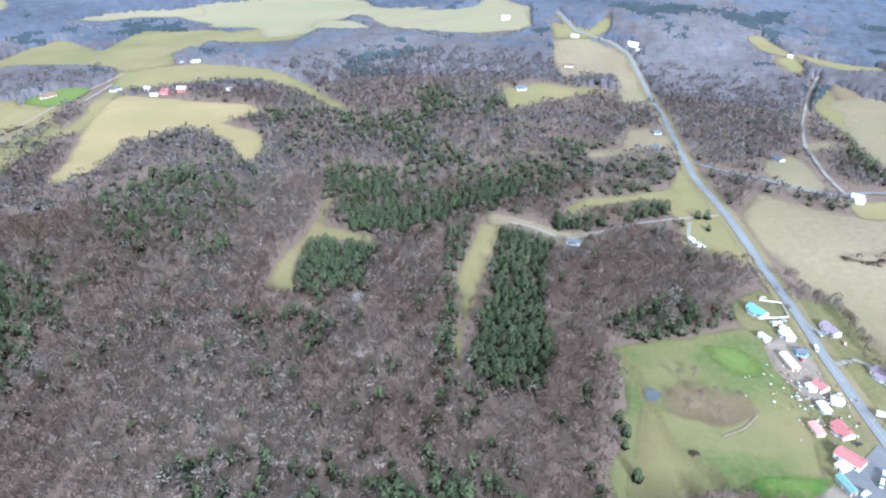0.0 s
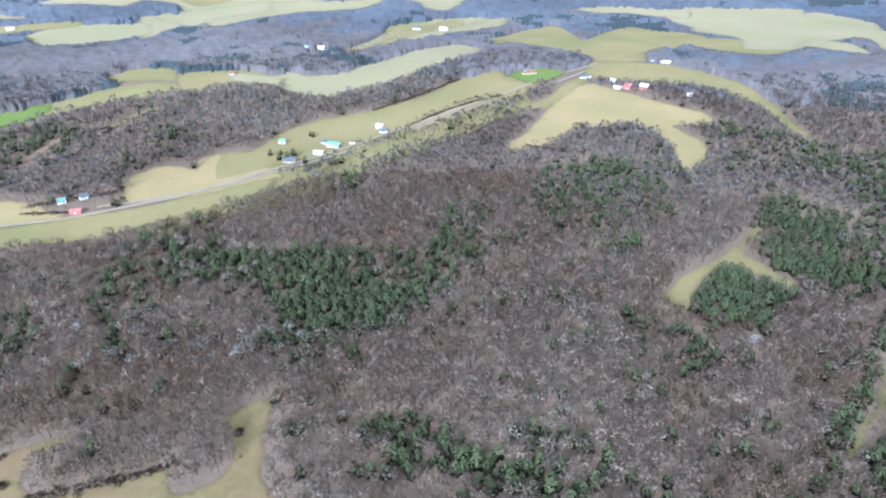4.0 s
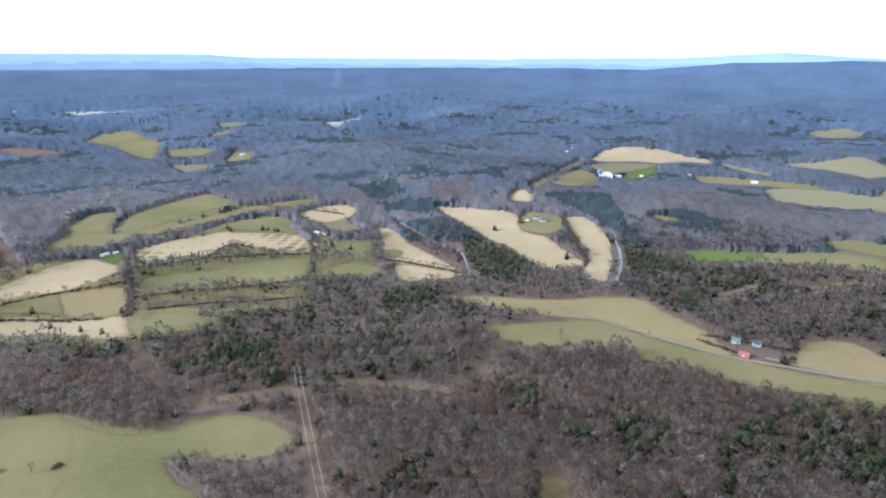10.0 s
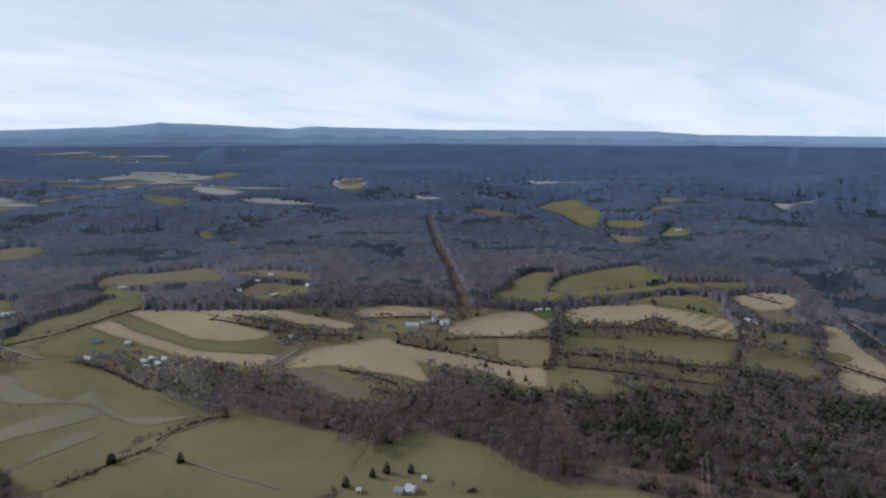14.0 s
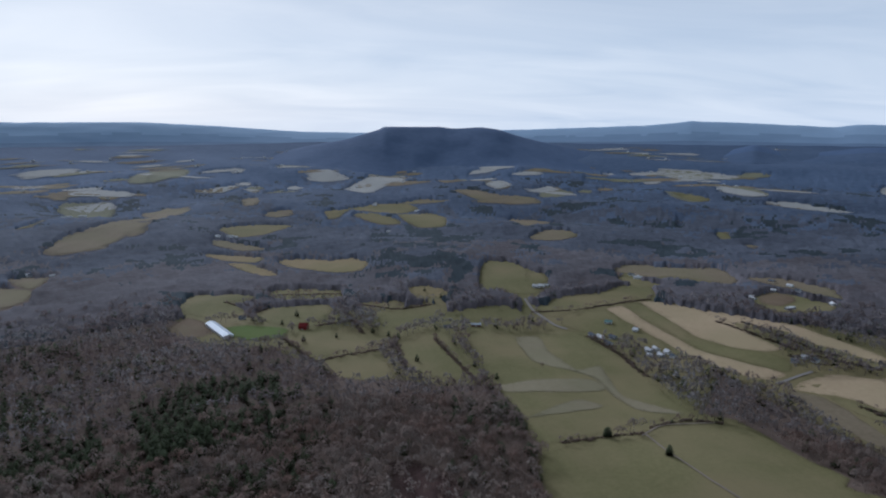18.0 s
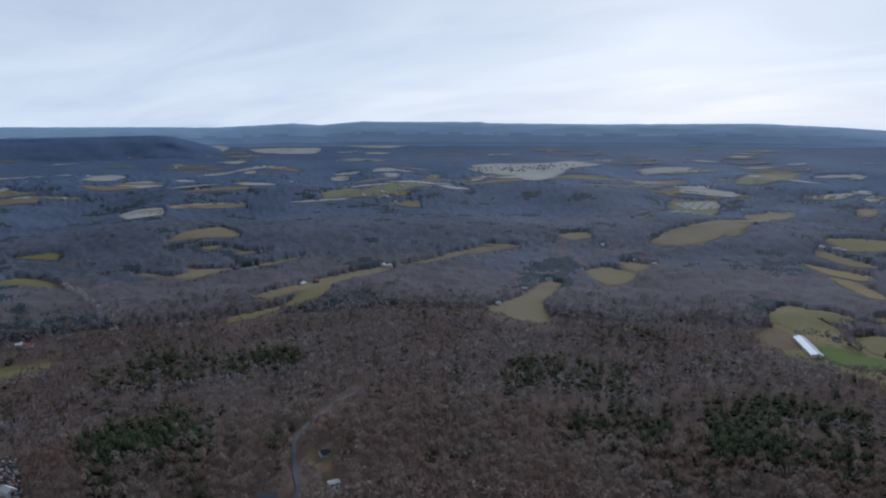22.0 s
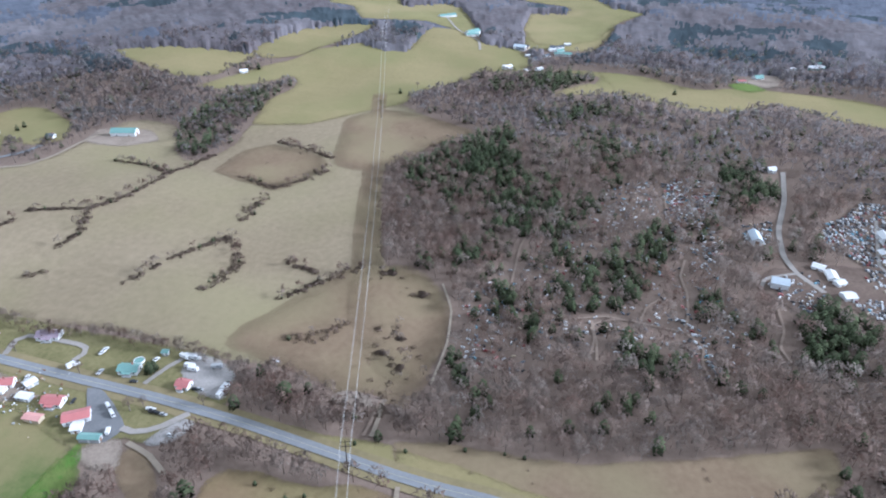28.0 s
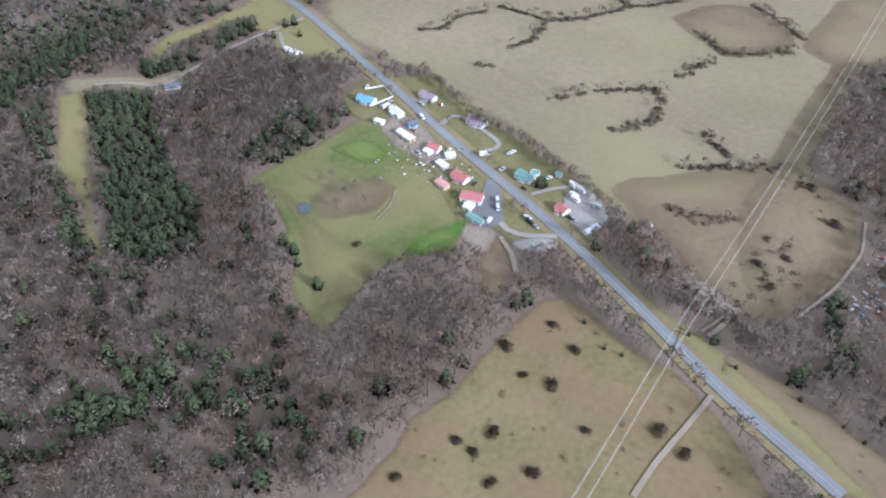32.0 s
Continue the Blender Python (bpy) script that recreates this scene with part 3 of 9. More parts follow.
field("yard", "K", [(248, 419), (279, 406), (276, 375), (278, 329), (275, 288), (278, 247), (278, 221), (266, 202), (244, 196), (237, 207), (240, 236), (245, 275), (248, 316), (251, 369)])
field("dirt_yard", "D", [(210, 357), (224, 351), (225, 324), (221, 298), (214, 302), (212, 322), (206, 336), (204, 359)])
field("asphalt_lot", "A", [(233, 277), (234, 267), (227, 255), (214, 237), (202, 240), (201, 256), (217, 264)])
field("gravel_lot", "W", [(260, 233), (278, 237), (275, 216), (265, 200), (245, 197), (247, 215)])
field("gravel_lot", "W", [(207, 221), (223, 214), (231, 206), (224, 201), (211, 205), (205, 214)])
field("dirt_yard", "D", [(189, 251), (203, 245), (206, 232), (188, 221), (185, 229), (184, 239)])
field("dirt_bank", "N", [(189, 227), (203, 226), (199, 211), (184, 196), (166, 187), (165, 198), (177, 212)])
field("power_meadow", "M", [(31, 128), (53, 138), (76, 144), (90, 152), (117, 155), (140, 164), (163, 170), (189, 174), (201, 168), (205, 151), (204, 121), (211, 101), (209, 77), (194, 36), (182, 16)])
field("verge_meadow", "Y", [(239, 184), (239, 147), (239, 133), (240, 113), (241, 93), (223, 84), (223, 118), (229, 148)])
field("brown_field", "N", [(243, 95), (248, 69), (250, 51), (251, 25), (254, -1), (268, -39), (288, -91), (298, -123), (266, -119), (214, -9), (217, 27), (218, 58), (221, 84)])
field("pad", "D", [(269, 139), (273, 133), (272, 110), (265, 112), (265, 130)])
field("grass_field", "Y", [(233, 647), (257, 649), (254, 550), (247, 478), (232, 479), (222, 510), (202, 511), (210, 539), (199, 561)])
field("clearing", "N", [(348, -230), (363, -242), (377, -265), (381, -286), (370, -305), (347, -290), (336, -262), (322, -231), (323, -218)])
field("clearing", "N", [(407, -367), (399, -382), (382, -383), (372, -368), (352, -352), (355, -342), (376, -353), (385, -352)])
field("clearing", "K", [(359, -275), (383, -296), (381, -307), (370, -313), (358, -306), (344, -289)])
field("junk_ground", "J", [(609, -198), (610, -231), (574, -222), (530, -204), (498, -202), (486, -216), (461, -224), (440, -241), (421, -235), (406, -210), (413, -189), (424, -169), (435, -156), (447, -142), (421, -128), (430, -113), (442, -102), (462, -103), (480, -113), (484, -132), (494, -148), (497, -179), (515, -170), (532, -155), (566, -163), (582, -180)])
field("junk_ground", "J", [(538, -95), (558, -123), (510, -113), (508, -95)])
field("junk_ground", "J", [(660, -136), (657, -156), (641, -152), (641, -138)])
field("strip_meadow", "Y", [(-132, 426), (-129, 460), (-118, 508), (-112, 555), (-110, 592), (-100, 603), (-102, 569), (-105, 539), (-90, 535), (-53, 518), (-58, 507), (-105, 513), (-111, 492), (-113, 455), (-107, 427), (-120, 424)])
field("barn_yard", "D", [(541, 534), (584, 548), (593, 495), (564, 462), (537, 484), (533, 515)])
field("pad", "D", [(269, 139), (270, 128), (271, 111), (265, 110), (262, 124), (263, 135)])
field("bare_spot", "W", [(-66, 411), (-63, 424), (-56, 423), (-58, 411)])
field("strip_meadow", "Y", [(30, 543), (51, 543), (44, 499), (33, 460), (23, 415), (16, 399), (11, 371), (13, 347), (6, 338), (6, 365), (12, 399), (10, 447), (20, 490)])
field("strip_meadow", "T", [(40, 567), (59, 563), (87, 546), (105, 532), (145, 540), (144, 532), (111, 512), (95, 512), (76, 534), (60, 544), (50, 541), (38, 542)])
field("meadow_bit", "Y", [(112, 577), (135, 595), (162, 596), (218, 607), (223, 588), (213, 581), (186, 587), (156, 580), (126, 572), (115, 562)])
field("meadow_bit", "Y", [(195, 542), (238, 543), (238, 490), (238, 465), (228, 473), (207, 491), (196, 507), (203, 530)])
field("verge", "Y", [(237, 647), (246, 637), (245, 536), (236, 536), (237, 585)])
field("small_field", "T", [(152, 705), (194, 716), (211, 777), (246, 795), (258, 755), (250, 718), (208, 700), (175, 683), (152, 687)])
field("house_field", "Y", [(82, 940), (140, 970), (177, 956), (238, 980), (242, 959), (186, 918), (143, 882), (105, 861), (82, 846), (79, 898)])
field("house_field", "T", [(191, 1226), (252, 1241), (293, 1158), (292, 1036), (273, 909), (239, 898), (246, 961), (258, 1054), (178, 1013), (175, 1108)])
field("house_field", "Y", [(204, 1358), (263, 1303), (320, 1386), (303, 1299), (262, 1242), (193, 1241)])
field("side_field", "T", [(329, 676), (374, 706), (365, 603), (332, 590), (316, 613)])
field("side_field", "T", [(407, 750), (464, 759), (446, 726), (397, 715)])
field("side_field", "T", [(514, 916), (569, 936), (591, 909), (612, 855), (465, 616), (453, 663), (466, 740), (489, 813), (510, 862)])
field("side_lawn", "G", [(365, 571), (403, 576), (438, 572), (414, 535), (357, 536)])
field("far_field", "Y", [(539, 1269), (573, 1290), (577, 1168), (554, 1055), (531, 1062), (526, 1126), (552, 1132), (526, 1183)])
field("far_field", "Y", [(577, 1168), (643, 1112), (695, 1095), (676, 1062), (615, 1074), (573, 1119)])
field("near_meadow", "G", [(-453, -380), (-448, -349), (-457, -329), (-453, -301), (-438, -267), (-439, -238), (-453, -224), (-468, -208), (-469, -169), (-457, -144), (-439, -124), (-417, -129), (-407, -157), (-414, -195), (-408, -208), (-392, -197), (-368, -165), (-341, -162), (-334, -293)])
field("near_meadow", "G", [(-352, -366), (-403, -370), (-437, -361), (-455, -338), (-457, -310), (-430, -280), (-374, -258), (-347, -258), (-301, -319)])
field("power_cut", "R", [(-509, -146), (-511, -133), (-451, -111), (-370, -84), (-333, -69), (-331, -89), (-370, -102), (-435, -121)])
field("power_cut", "N", [(-518, -144), (-536, -93), (-526, -34), (-531, -15), (-598, 19), (-617, 38), (-587, 29), (-543, 3), (-519, -20), (-519, -62), (-520, -109)])
field("power_cut", "N", [(-494, -227), (-504, -180), (-524, -146), (-510, -142), (-492, -176), (-480, -217)])
field("red_bank", "R", [(-619, -343), (-614, -327), (-510, -248), (-516, -265), (-573, -307)])
field("dirt_bank", "R", [(-722, 256), (-776, 288), (-808, 344), (-796, 343), (-764, 295), (-710, 259)])
field("wood_clearing", "M", [(-412, 44), (-410, 59), (-399, 71), (-386, 66), (-363, 64), (-348, 74), (-339, 97), (-333, 107), (-330, 86), (-322, 74), (-307, 72), (-294, 88), (-280, 110), (-271, 126), (-254, 115), (-245, 131), (-248, 146), (-260, 157), (-278, 165), (-271, 191), (-256, 181), (-244, 165), (-229, 149), (-211, 142), (-197, 121), (-228, 59), (-256, 65), (-274, 56), (-282, 40), (-290, 24), (-285, 12), (-294, 12), (-314, 23), (-354, 39), (-390, 43)])
field("patch_base", "G", [(-191, -576), (-190, -665), (-201, -858), (-230, -883), (-283, -872), (-333, -874), (-356, -847), (-363, -772), (-367, -701), (-354, -600), (-354, -556), (-308, -553), (-254, -537), (-192, -519), (-182, -540)])
field("patch_strip", "C", [(-267, -848), (-300, -851), (-291, -783), (-296, -705), (-329, -714), (-314, -623), (-349, -558), (-307, -585), (-301, -683), (-257, -750)])
field("patch_strip", "C", [(-185, -667), (-234, -685), (-297, -675), (-310, -644), (-256, -641), (-202, -645)])
field("patch_strip", "C", [(-191, -576), (-262, -623), (-283, -600), (-222, -584)])
field("south_meadow", "G", [(-185, -506), (-248, -525), (-293, -535), (-339, -542), (-378, -533), (-393, -508), (-398, -466), (-404, -424), (-389, -410), (-394, -382), (-369, -373), (-343, -351), (-273, -354), (-169, -402), (-172, -465)])
field("hill_clearing", "T", [(535, -851), (540, -910), (552, -1006), (572, -1096), (539, -1125), (518, -1059), (492, -953), (430, -870), (465, -841), (515, -842)])
field("hill_clearing", "T", [(562, -1265), (543, -1324), (456, -1263), (436, -1191), (458, -1134), (520, -1192)])
field("hill_clearing", "T", [(540, -1373), (456, -1362), (456, -1263)])
field("far_field", "T", [(543, -1572), (543, -1721), (506, -1847), (460, -1980), (383, -1837), (425, -1701), (459, -1574), (499, -1534)])
field("far_field", "E", [(771, -2398), (796, -2544), (660, -2579), (612, -2464), (666, -2298)])
field("far_field", "T", [(517, -2393), (359, -2386), (366, -2191), (460, -2214)])
field("far_field", "T", [(777, -1574), (734, -1639), (675, -1570), (718, -1517)])
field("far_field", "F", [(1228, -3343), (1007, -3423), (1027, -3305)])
field("far_field", "T", [(868, -1336), (833, -1390), (762, -1408), (813, -1355)])
field("far_field", "E", [(611, -3091), (609, -3514), (515, -3455), (513, -3100)])
field("ridge_field", "Y", [(790, -570), (804, -623), (798, -693), (851, -790), (863, -854), (831, -836), (786, -765), (785, -704), (769, -615)])
field("ridge_field", "T", [(874, -690), (888, -798), (901, -893), (878, -1041), (852, -1028), (841, -888), (837, -801), (835, -702)])
field("ridge_field", "T", [(862, -1040), (863, -1194), (846, -1324), (766, -1418), (821, -1286), (836, -1117)])
field("far_field", "T", [(1213, -696), (1118, -711), (1143, -800), (1097, -817), (1063, -708)])
field("far_field", "T", [(1097, -817), (1081, -914), (1068, -1001), (1060, -882)])
field("far_field", "T", [(1419, -894), (1493, -988), (1549, -1144), (1336, -1048), (1390, -978)])
field("far_field", "T", [(2183, -1261), (1998, -1268), (1859, -1160)])
field("far_field", "P", [(2045, -1319), (1981, -1562), (1945, -1557), (1965, -1286)])
field("far_field", "E", [(1879, -1844), (1832, -2012), (1754, -2512), (1662, -2011), (1768, -1879)])
field("far_field", "T", [(1617, -1892), (1543, -1995), (1457, -1899)])
field("far_field", "F", [(1997, -3013), (1925, -3174), (1591, -3292), (1563, -2993), (1620, -2771)])
field("far_field", "F", [(1591, -3292), (1452, -3474), (1455, -3268)])
field("far_field", "F", [(775, -2476), (668, -2584), (608, -2502), (699, -2421)])
field("ridge_meadow", "Y", [(824, 96), (893, 59), (878, 29), (953, 54), (949, -17), (902, -77), (917, -125), (908, -179), (905, -259), (856, -330), (812, -375), (801, -310), (813, -226), (857, -162), (823, -113), (818, -42), (875, -1), (833, 55)])
field("pasture", "G", [(1156, 192), (1292, 203), (1307, 143), (1353, 147), (1398, 250), (1424, 210), (1437, 109), (1360, 61), (1329, 0), (1250, 47), (1125, 71), (1070, 120), (1072, 163)])
field("pasture", "G", [(1260, 588), (1347, 577), (1367, 484), (1267, 437), (1326, 381), (1306, 336), (1092, 251), (1144, 350), (1126, 405), (1115, 459), (1198, 508), (1205, 555)])
field("far_field", "P", [(2035, 445), (2133, 425), (2065, 373), (1975, 388)])
field("far_field", "P", [(1994, 339), (2171, 325), (2225, 248), (2089, 250), (1925, 276)])
field("far_field", "P", [(1919, 239), (2205, 195), (2249, 128), (2073, 136), (1869, 181)])
field("far_field", "G", [(1570, 326), (1638, 250), (1542, 285)])
field("far_field", "Y", [(1728, -86), (1714, -148), (1847, -205), (1727, -199), (1591, -216), (1665, -144)])
field("far_field", "Y", [(1779, -458), (1777, -526), (1771, -616), (1584, -566), (1475, -561), (1558, -530), (1664, -465)])
field("far_field", "G", [(1353, -487), (1397, -576), (1279, -587), (1190, -559), (1323, -535)])
field("far_field", "E", [(3185, 100), (3275, -128), (3030, -557), (3025, -311)])
field("far_field", "E", [(2994, -625), (2915, -974), (2887, -746)])
field("far_field", "F", [(3069, 403), (3145, 172), (3057, 216)])
field("far_field", "E", [(3650, -1090), (3840, -1273), (3732, -1427), (3561, -1303)])
field("far_field", "F", [(2869, -1479), (3075, -1720), (2861, -1603)])
field("far_field", "G", [(1467, 582), (1667, 646), (1638, 593), (1465, 549)])
field("far_field", "P", [(2058, -211), (2162, -275), (2033, -309), (1976, -251)])
field("far_field", "Y", [(2047, -541), (2077, -664), (2028, -667), (1985, -551)])
field("far_field", "F", [(3310, -2815), (3096, -3043), (2958, -2862), (3099, -2678)])
field("far_field", "F", [(3573, -2494), (3482, -2685), (3359, -2506)])
field("far_field", "F", [(3071, -3167), (2764, -3564), (2764, -3291)])
field("far_field", "F", [(3118, -2286), (3005, -2433), (2956, -2315)])
field("far_field", "F", [(1967, -2944), (1759, -3164), (1618, -3342), (1550, -3043), (1610, -2804)])
field("far_field", "F", [(3032, -644), (2974, -809), (2914, -982), (2906, -809)])
field("far_field", "T", [(2080, -557), (2068, -681), (2022, -613)])
field("far_field", "G", [(1589, -626), (1517, -717), (1463, -677)])
field("far_field", "T", [(2101, -1182), (2013, -1261), (1868, -1169)])
field("far_field", "T", [(1974, -1280), (1965, -1562), (1925, -1505)])
field("far_field", "E", [(1771, -1967), (1677, -2103), (1686, -1981)])
field("far_field", "T", [(866, -1206), (838, -1311), (774, -1414), (815, -1255)])
field("far_field", "T", [(534, -1565), (525, -1703), (475, -1792), (421, -1606), (485, -1550)])
field("far_field", "T", [(766, -1554), (702, -1618), (692, -1512)])
field("far_field", "F", [(2897, -1468), (3087, -1685), (3000, -1742), (2865, -1591)])
field("far_field", "F", [(1213, -3324), (1118, -3386), (984, -3386), (1070, -3311)])
field("pale_field", "P", [(-495, -952), (-522, -946), (-558, -901), (-565, -855), (-558, -805), (-551, -747), (-552, -699), (-532, -697), (-520, -706), (-504, -731), (-488, -773), (-487, -817), (-490, -855), (-494, -913)])
field("pale_field", "P", [(-560, -898), (-589, -849), (-621, -786), (-637, -733), (-647, -675), (-644, -636), (-627, -629), (-610, -680), (-595, -708), (-597, -757), (-578, -770), (-573, -800), (-556, -816)])
field("pasture", "G", [(-466, -942), (-495, -948), (-493, -910), (-488, -852), (-486, -812), (-486, -771), (-503, -729), (-529, -695), (-541, -669), (-517, -640), (-494, -672), (-473, -722), (-467, -773), (-460, -825), (-459, -879)])
field("pale_field", "P", [(-431, -929), (-463, -937), (-458, -876), (-459, -823), (-466, -771), (-472, -720), (-493, -671), (-514, -637), (-487, -629), (-468, -638), (-452, -680), (-444, -735), (-444, -772), (-439, -816), (-431, -870)])
field("pasture", "G", [(-347, -892), (-380, -913), (-404, -920), (-429, -927), (-430, -868), (-438, -814), (-443, -771), (-437, -746), (-425, -766), (-414, -810), (-389, -818), (-370, -833), (-357, -855)])
field("pasture", "G", [(-310, -971), (-340, -982), (-366, -979), (-441, -998), (-474, -1018), (-519, -1055), (-558, -1035), (-525, -963), (-479, -962), (-437, -957), (-387, -930), (-351, -909), (-328, -950)])
field("village_lawn", "G", [(-574, -1213), (-635, -1201), (-700, -1189), (-683, -1151), (-628, -1151), (-573, -1161)])
field("stubble", "T", [(-698, -1181), (-742, -1190), (-773, -1162), (-737, -1054), (-696, -1032), (-689, -1090), (-678, -1139)])
field("village_lawn", "G", [(-558, -1155), (-584, -1090), (-597, -1065), (-569, -1046), (-534, -1099)])
field("village_lawn", "G", [(-388, -1168), (-415, -1148), (-405, -1099), (-388, -1089), (-366, -1107)])
field("pale_field", "P", [(-491, -602), (-520, -619), (-548, -624), (-567, -617), (-587, -595), (-608, -594), (-633, -568), (-625, -551), (-640, -511), (-662, -467), (-662, -434), (-672, -402), (-677, -373), (-658, -357), (-627, -342), (-616, -360), (-618, -397), (-626, -426), (-609, -453), (-601, -480), (-599, -497), (-580, -474), (-560, -444), (-548, -453), (-550, -475), (-542, -513), (-533, -558), (-519, -580)])
field("pasture", "G", [(-512, -584), (-530, -555), (-539, -511), (-547, -472), (-548, -444), (-521, -461), (-516, -489), (-509, -525), (-509, -553)])
field("hay_slope", "T", [(-485, -601), (-505, -584), (-508, -550), (-506, -533), (-497, -502), (-486, -457), (-472, -454), (-469, -492), (-471, -528), (-472, -576)])
field("pale_field", "P", [(-728, -554), (-776, -548), (-823, -531), (-867, -510), (-849, -470), (-833, -447), (-803, -441), (-755, -452), (-732, -472), (-715, -505), (-693, -525)])
field("pale_field", "P", [(-690, -688), (-714, -686), (-747, -660), (-778, -621), (-784, -592), (-764, -589), (-710, -627), (-679, -652), (-675, -668)])
field("yellow_strip", "Y", [(-659, -515), (-698, -493), (-721, -465), (-674, -434), (-670, -456), (-666, -482)])
field("hay_slope", "H", [(-721, -465), (-759, -411), (-692, -374), (-679, -383), (-672, -417), (-672, -433)])
field("pale_field", "P", [(-923, -476), (-964, -448), (-1036, -386), (-1027, -369), (-1041, -344), (-1034, -299), (-1016, -262), (-962, -223), (-937, -221), (-926, -244), (-923, -280), (-922, -314), (-957, -346), (-920, -348), (-895, -356), (-884, -401), (-858, -423), (-869, -448)])
field("yellow_strip", "Y", [(-943, -477), (-989, -450), (-1016, -424), (-1073, -410), (-1126, -382), (-1123, -335), (-1074, -292), (-1026, -259), (-1042, -301), (-1048, -346), (-1043, -389), (-975, -444)])
field("green_strip", "G", [(-780, -401), (-815, -385), (-823, -357), (-859, -310), (-878, -273), (-901, -222), (-868, -212), (-838, -211), (-804, -206), (-792, -231), (-795, -272), (-789, -312), (-767, -346), (-746, -383)])
field("green_strip", "G", [(-652, -355), (-683, -359), (-688, -344), (-688, -316), (-688, -295), (-663, -276), (-646, -277), (-648, -297), (-647, -323), (-632, -340)])
field("scrub_strip", "S", [(-716, -358), (-725, -344), (-724, -305), (-742, -279), (-749, -242), (-743, -210), (-750, -182), (-719, -208), (-713, -242), (-699, -288), (-700, -329), (-693, -354)])
field("green_strip", "G", [(-833, -200), (-878, -187), (-881, -153), (-869, -127), (-842, -112), (-823, -130), (-830, -155), (-815, -189)])
field("green_strip", "G", [(-957, -203), (-978, -180), (-959, -148), (-933, -140), (-919, -161), (-931, -190)])
field("green_strip", "G", [(-1019, -632), (-1096, -635), (-1129, -598), (-1055, -574), (-1006, -558), (-992, -605)])
field("green_strip", "G", [(-915, -600), (-990, -613), (-1003, -556), (-1001, -514), (-961, -499), (-918, -541), (-885, -574)])
field("green_strip", "G", [(-1009, -554), (-1106, -571), (-1225, -560), (-1323, -521), (-1302, -493), (-1255, -453), (-1232, -428), (-1183, -453), (-1114, -487), (-1052, -500), (-1008, -519)])
field("yellow_strip", "Y", [(-993, -511), (-1063, -485), (-1139, -457), (-1198, -418), (-1256, -357), (-1289, -306), (-1275, -293), (-1213, -335), (-1188, -384), (-1124, -420), (-1048, -448), (-986, -478)])
field("pale_field", "P", [(-1159, -301), (-1238, -272), (-1244, -226), (-1201, -207), (-1159, -208), (-1111, -238), (-1121, -272)])
field("stubble", "T", [(-1099, -252), (-1117, -200), (-1068, -174), (-1034, -191), (-1053, -225)])
field("green_strip", "G", [(-1136, -369), (-1143, -324), (-1110, -294), (-1091, -316), (-1109, -355)])
field("farm_lawn", "B", [(-882, -509), (-914, -491), (-890, -471), (-842, -463), (-858, -484)])
field("farm_lawn", "G", [(-669, -653), (-756, -583), (-709, -542), (-658, -562), (-631, -606)])
field("pale_field", "P", [(-1098, -162), (-1074, -129), (-977, -88), (-893, -43), (-855, -18), (-841, -26), (-859, -63), (-871, -93), (-900, -117), (-988, -132)])
field("yellow_strip", "Y", [(-943, -123), (-944, -101), (-918, -94), (-898, -111)])
field("pale_field", "P", [(-871, -102), (-857, -63), (-839, -17), (-825, -13), (-814, -45), (-801, -86)])
field("pale_field", "P", [(-1231, -71), (-1225, -23), (-1192, 35), (-1184, 63), (-1131, 80), (-1054, 76), (-1028, 89), (-1017, 108), (-962, 129), (-902, 151), (-878, 143), (-878, 119), (-850, 103), (-887, 86), (-935, 68), (-979, 47), (-990, 31), (-1052, 7), (-1109, -21)])
field("farm_lawn", "G", [(-1107, 71), (-1178, 90), (-1174, 117), (-1134, 151), (-1044, 136), (-1024, 104), (-1051, 76)])
field("pale_field", "P", [(-1138, 153), (-1135, 183), (-1072, 199), (-996, 202), (-915, 190), (-845, 174), (-792, 158), (-804, 141), (-859, 143), (-900, 153), (-950, 164), (-989, 158), (-1065, 151)])
field("hill_farm", "P", [(-1825, 299), (-1973, 362), (-2024, 414), (-1997, 509), (-1930, 574), (-1884, 629), (-1843, 623), (-1854, 554), (-1823, 487), (-1829, 417), (-1802, 346)])
field("hill_farm", "G", [(-1404, 156), (-1547, 207), (-1657, 255), (-1569, 277), (-1427, 248), (-1380, 197)])
field("hill_farm", "T", [(-1732, 269), (-1800, 359), (-1815, 479), (-1761, 440), (-1689, 375), (-1629, 315)])
field("farm_lawn", "B", [(-1557, 322), (-1682, 373), (-1767, 442), (-1779, 473), (-1636, 411)])
field("hill_farm", "T", [(-1361, 105), (-1512, 169), (-1847, 275), (-1788, 281), (-1479, 176), (-1339, 121)])
field("hill_farm", "P", [(-1292, 65), (-1343, 90), (-1294, 114), (-1239, 105), (-1253, 69)])
field("hill_farm", "Y", [(-1135, 282), (-1133, 315), (-1102, 342), (-1094, 305)])
field("green_strip", "B", [(-933, 289), (-946, 321), (-940, 397), (-907, 385), (-892, 330), (-902, 294)])
field("hay_slope", "H", [(-757, -20), (-756, 9), (-745, 45), (-738, 80), (-734, 125), (-740, 160), (-732, 185), (-698, 196), (-685, 180), (-693, 145), (-692, 97), (-692, 59), (-705, 20)])
field("far_field", "Y", [(-2037, -1167), (-2314, -1263), (-2371, -1180), (-2238, -1069), (-2092, -950), (-1908, -879), (-1787, -842), (-1845, -922), (-1986, -1052)])
field("far_field", "Y", [(-1948, -875), (-1975, -783), (-1926, -725), (-1860, -738), (-1849, -823)])
field("far_field", "T", [(-1732, -771), (-1739, -672), (-1668, -652), (-1616, -687)])
field("far_field", "E", [(-2454, -908), (-2498, -825), (-2403, -809), (-2387, -868)])
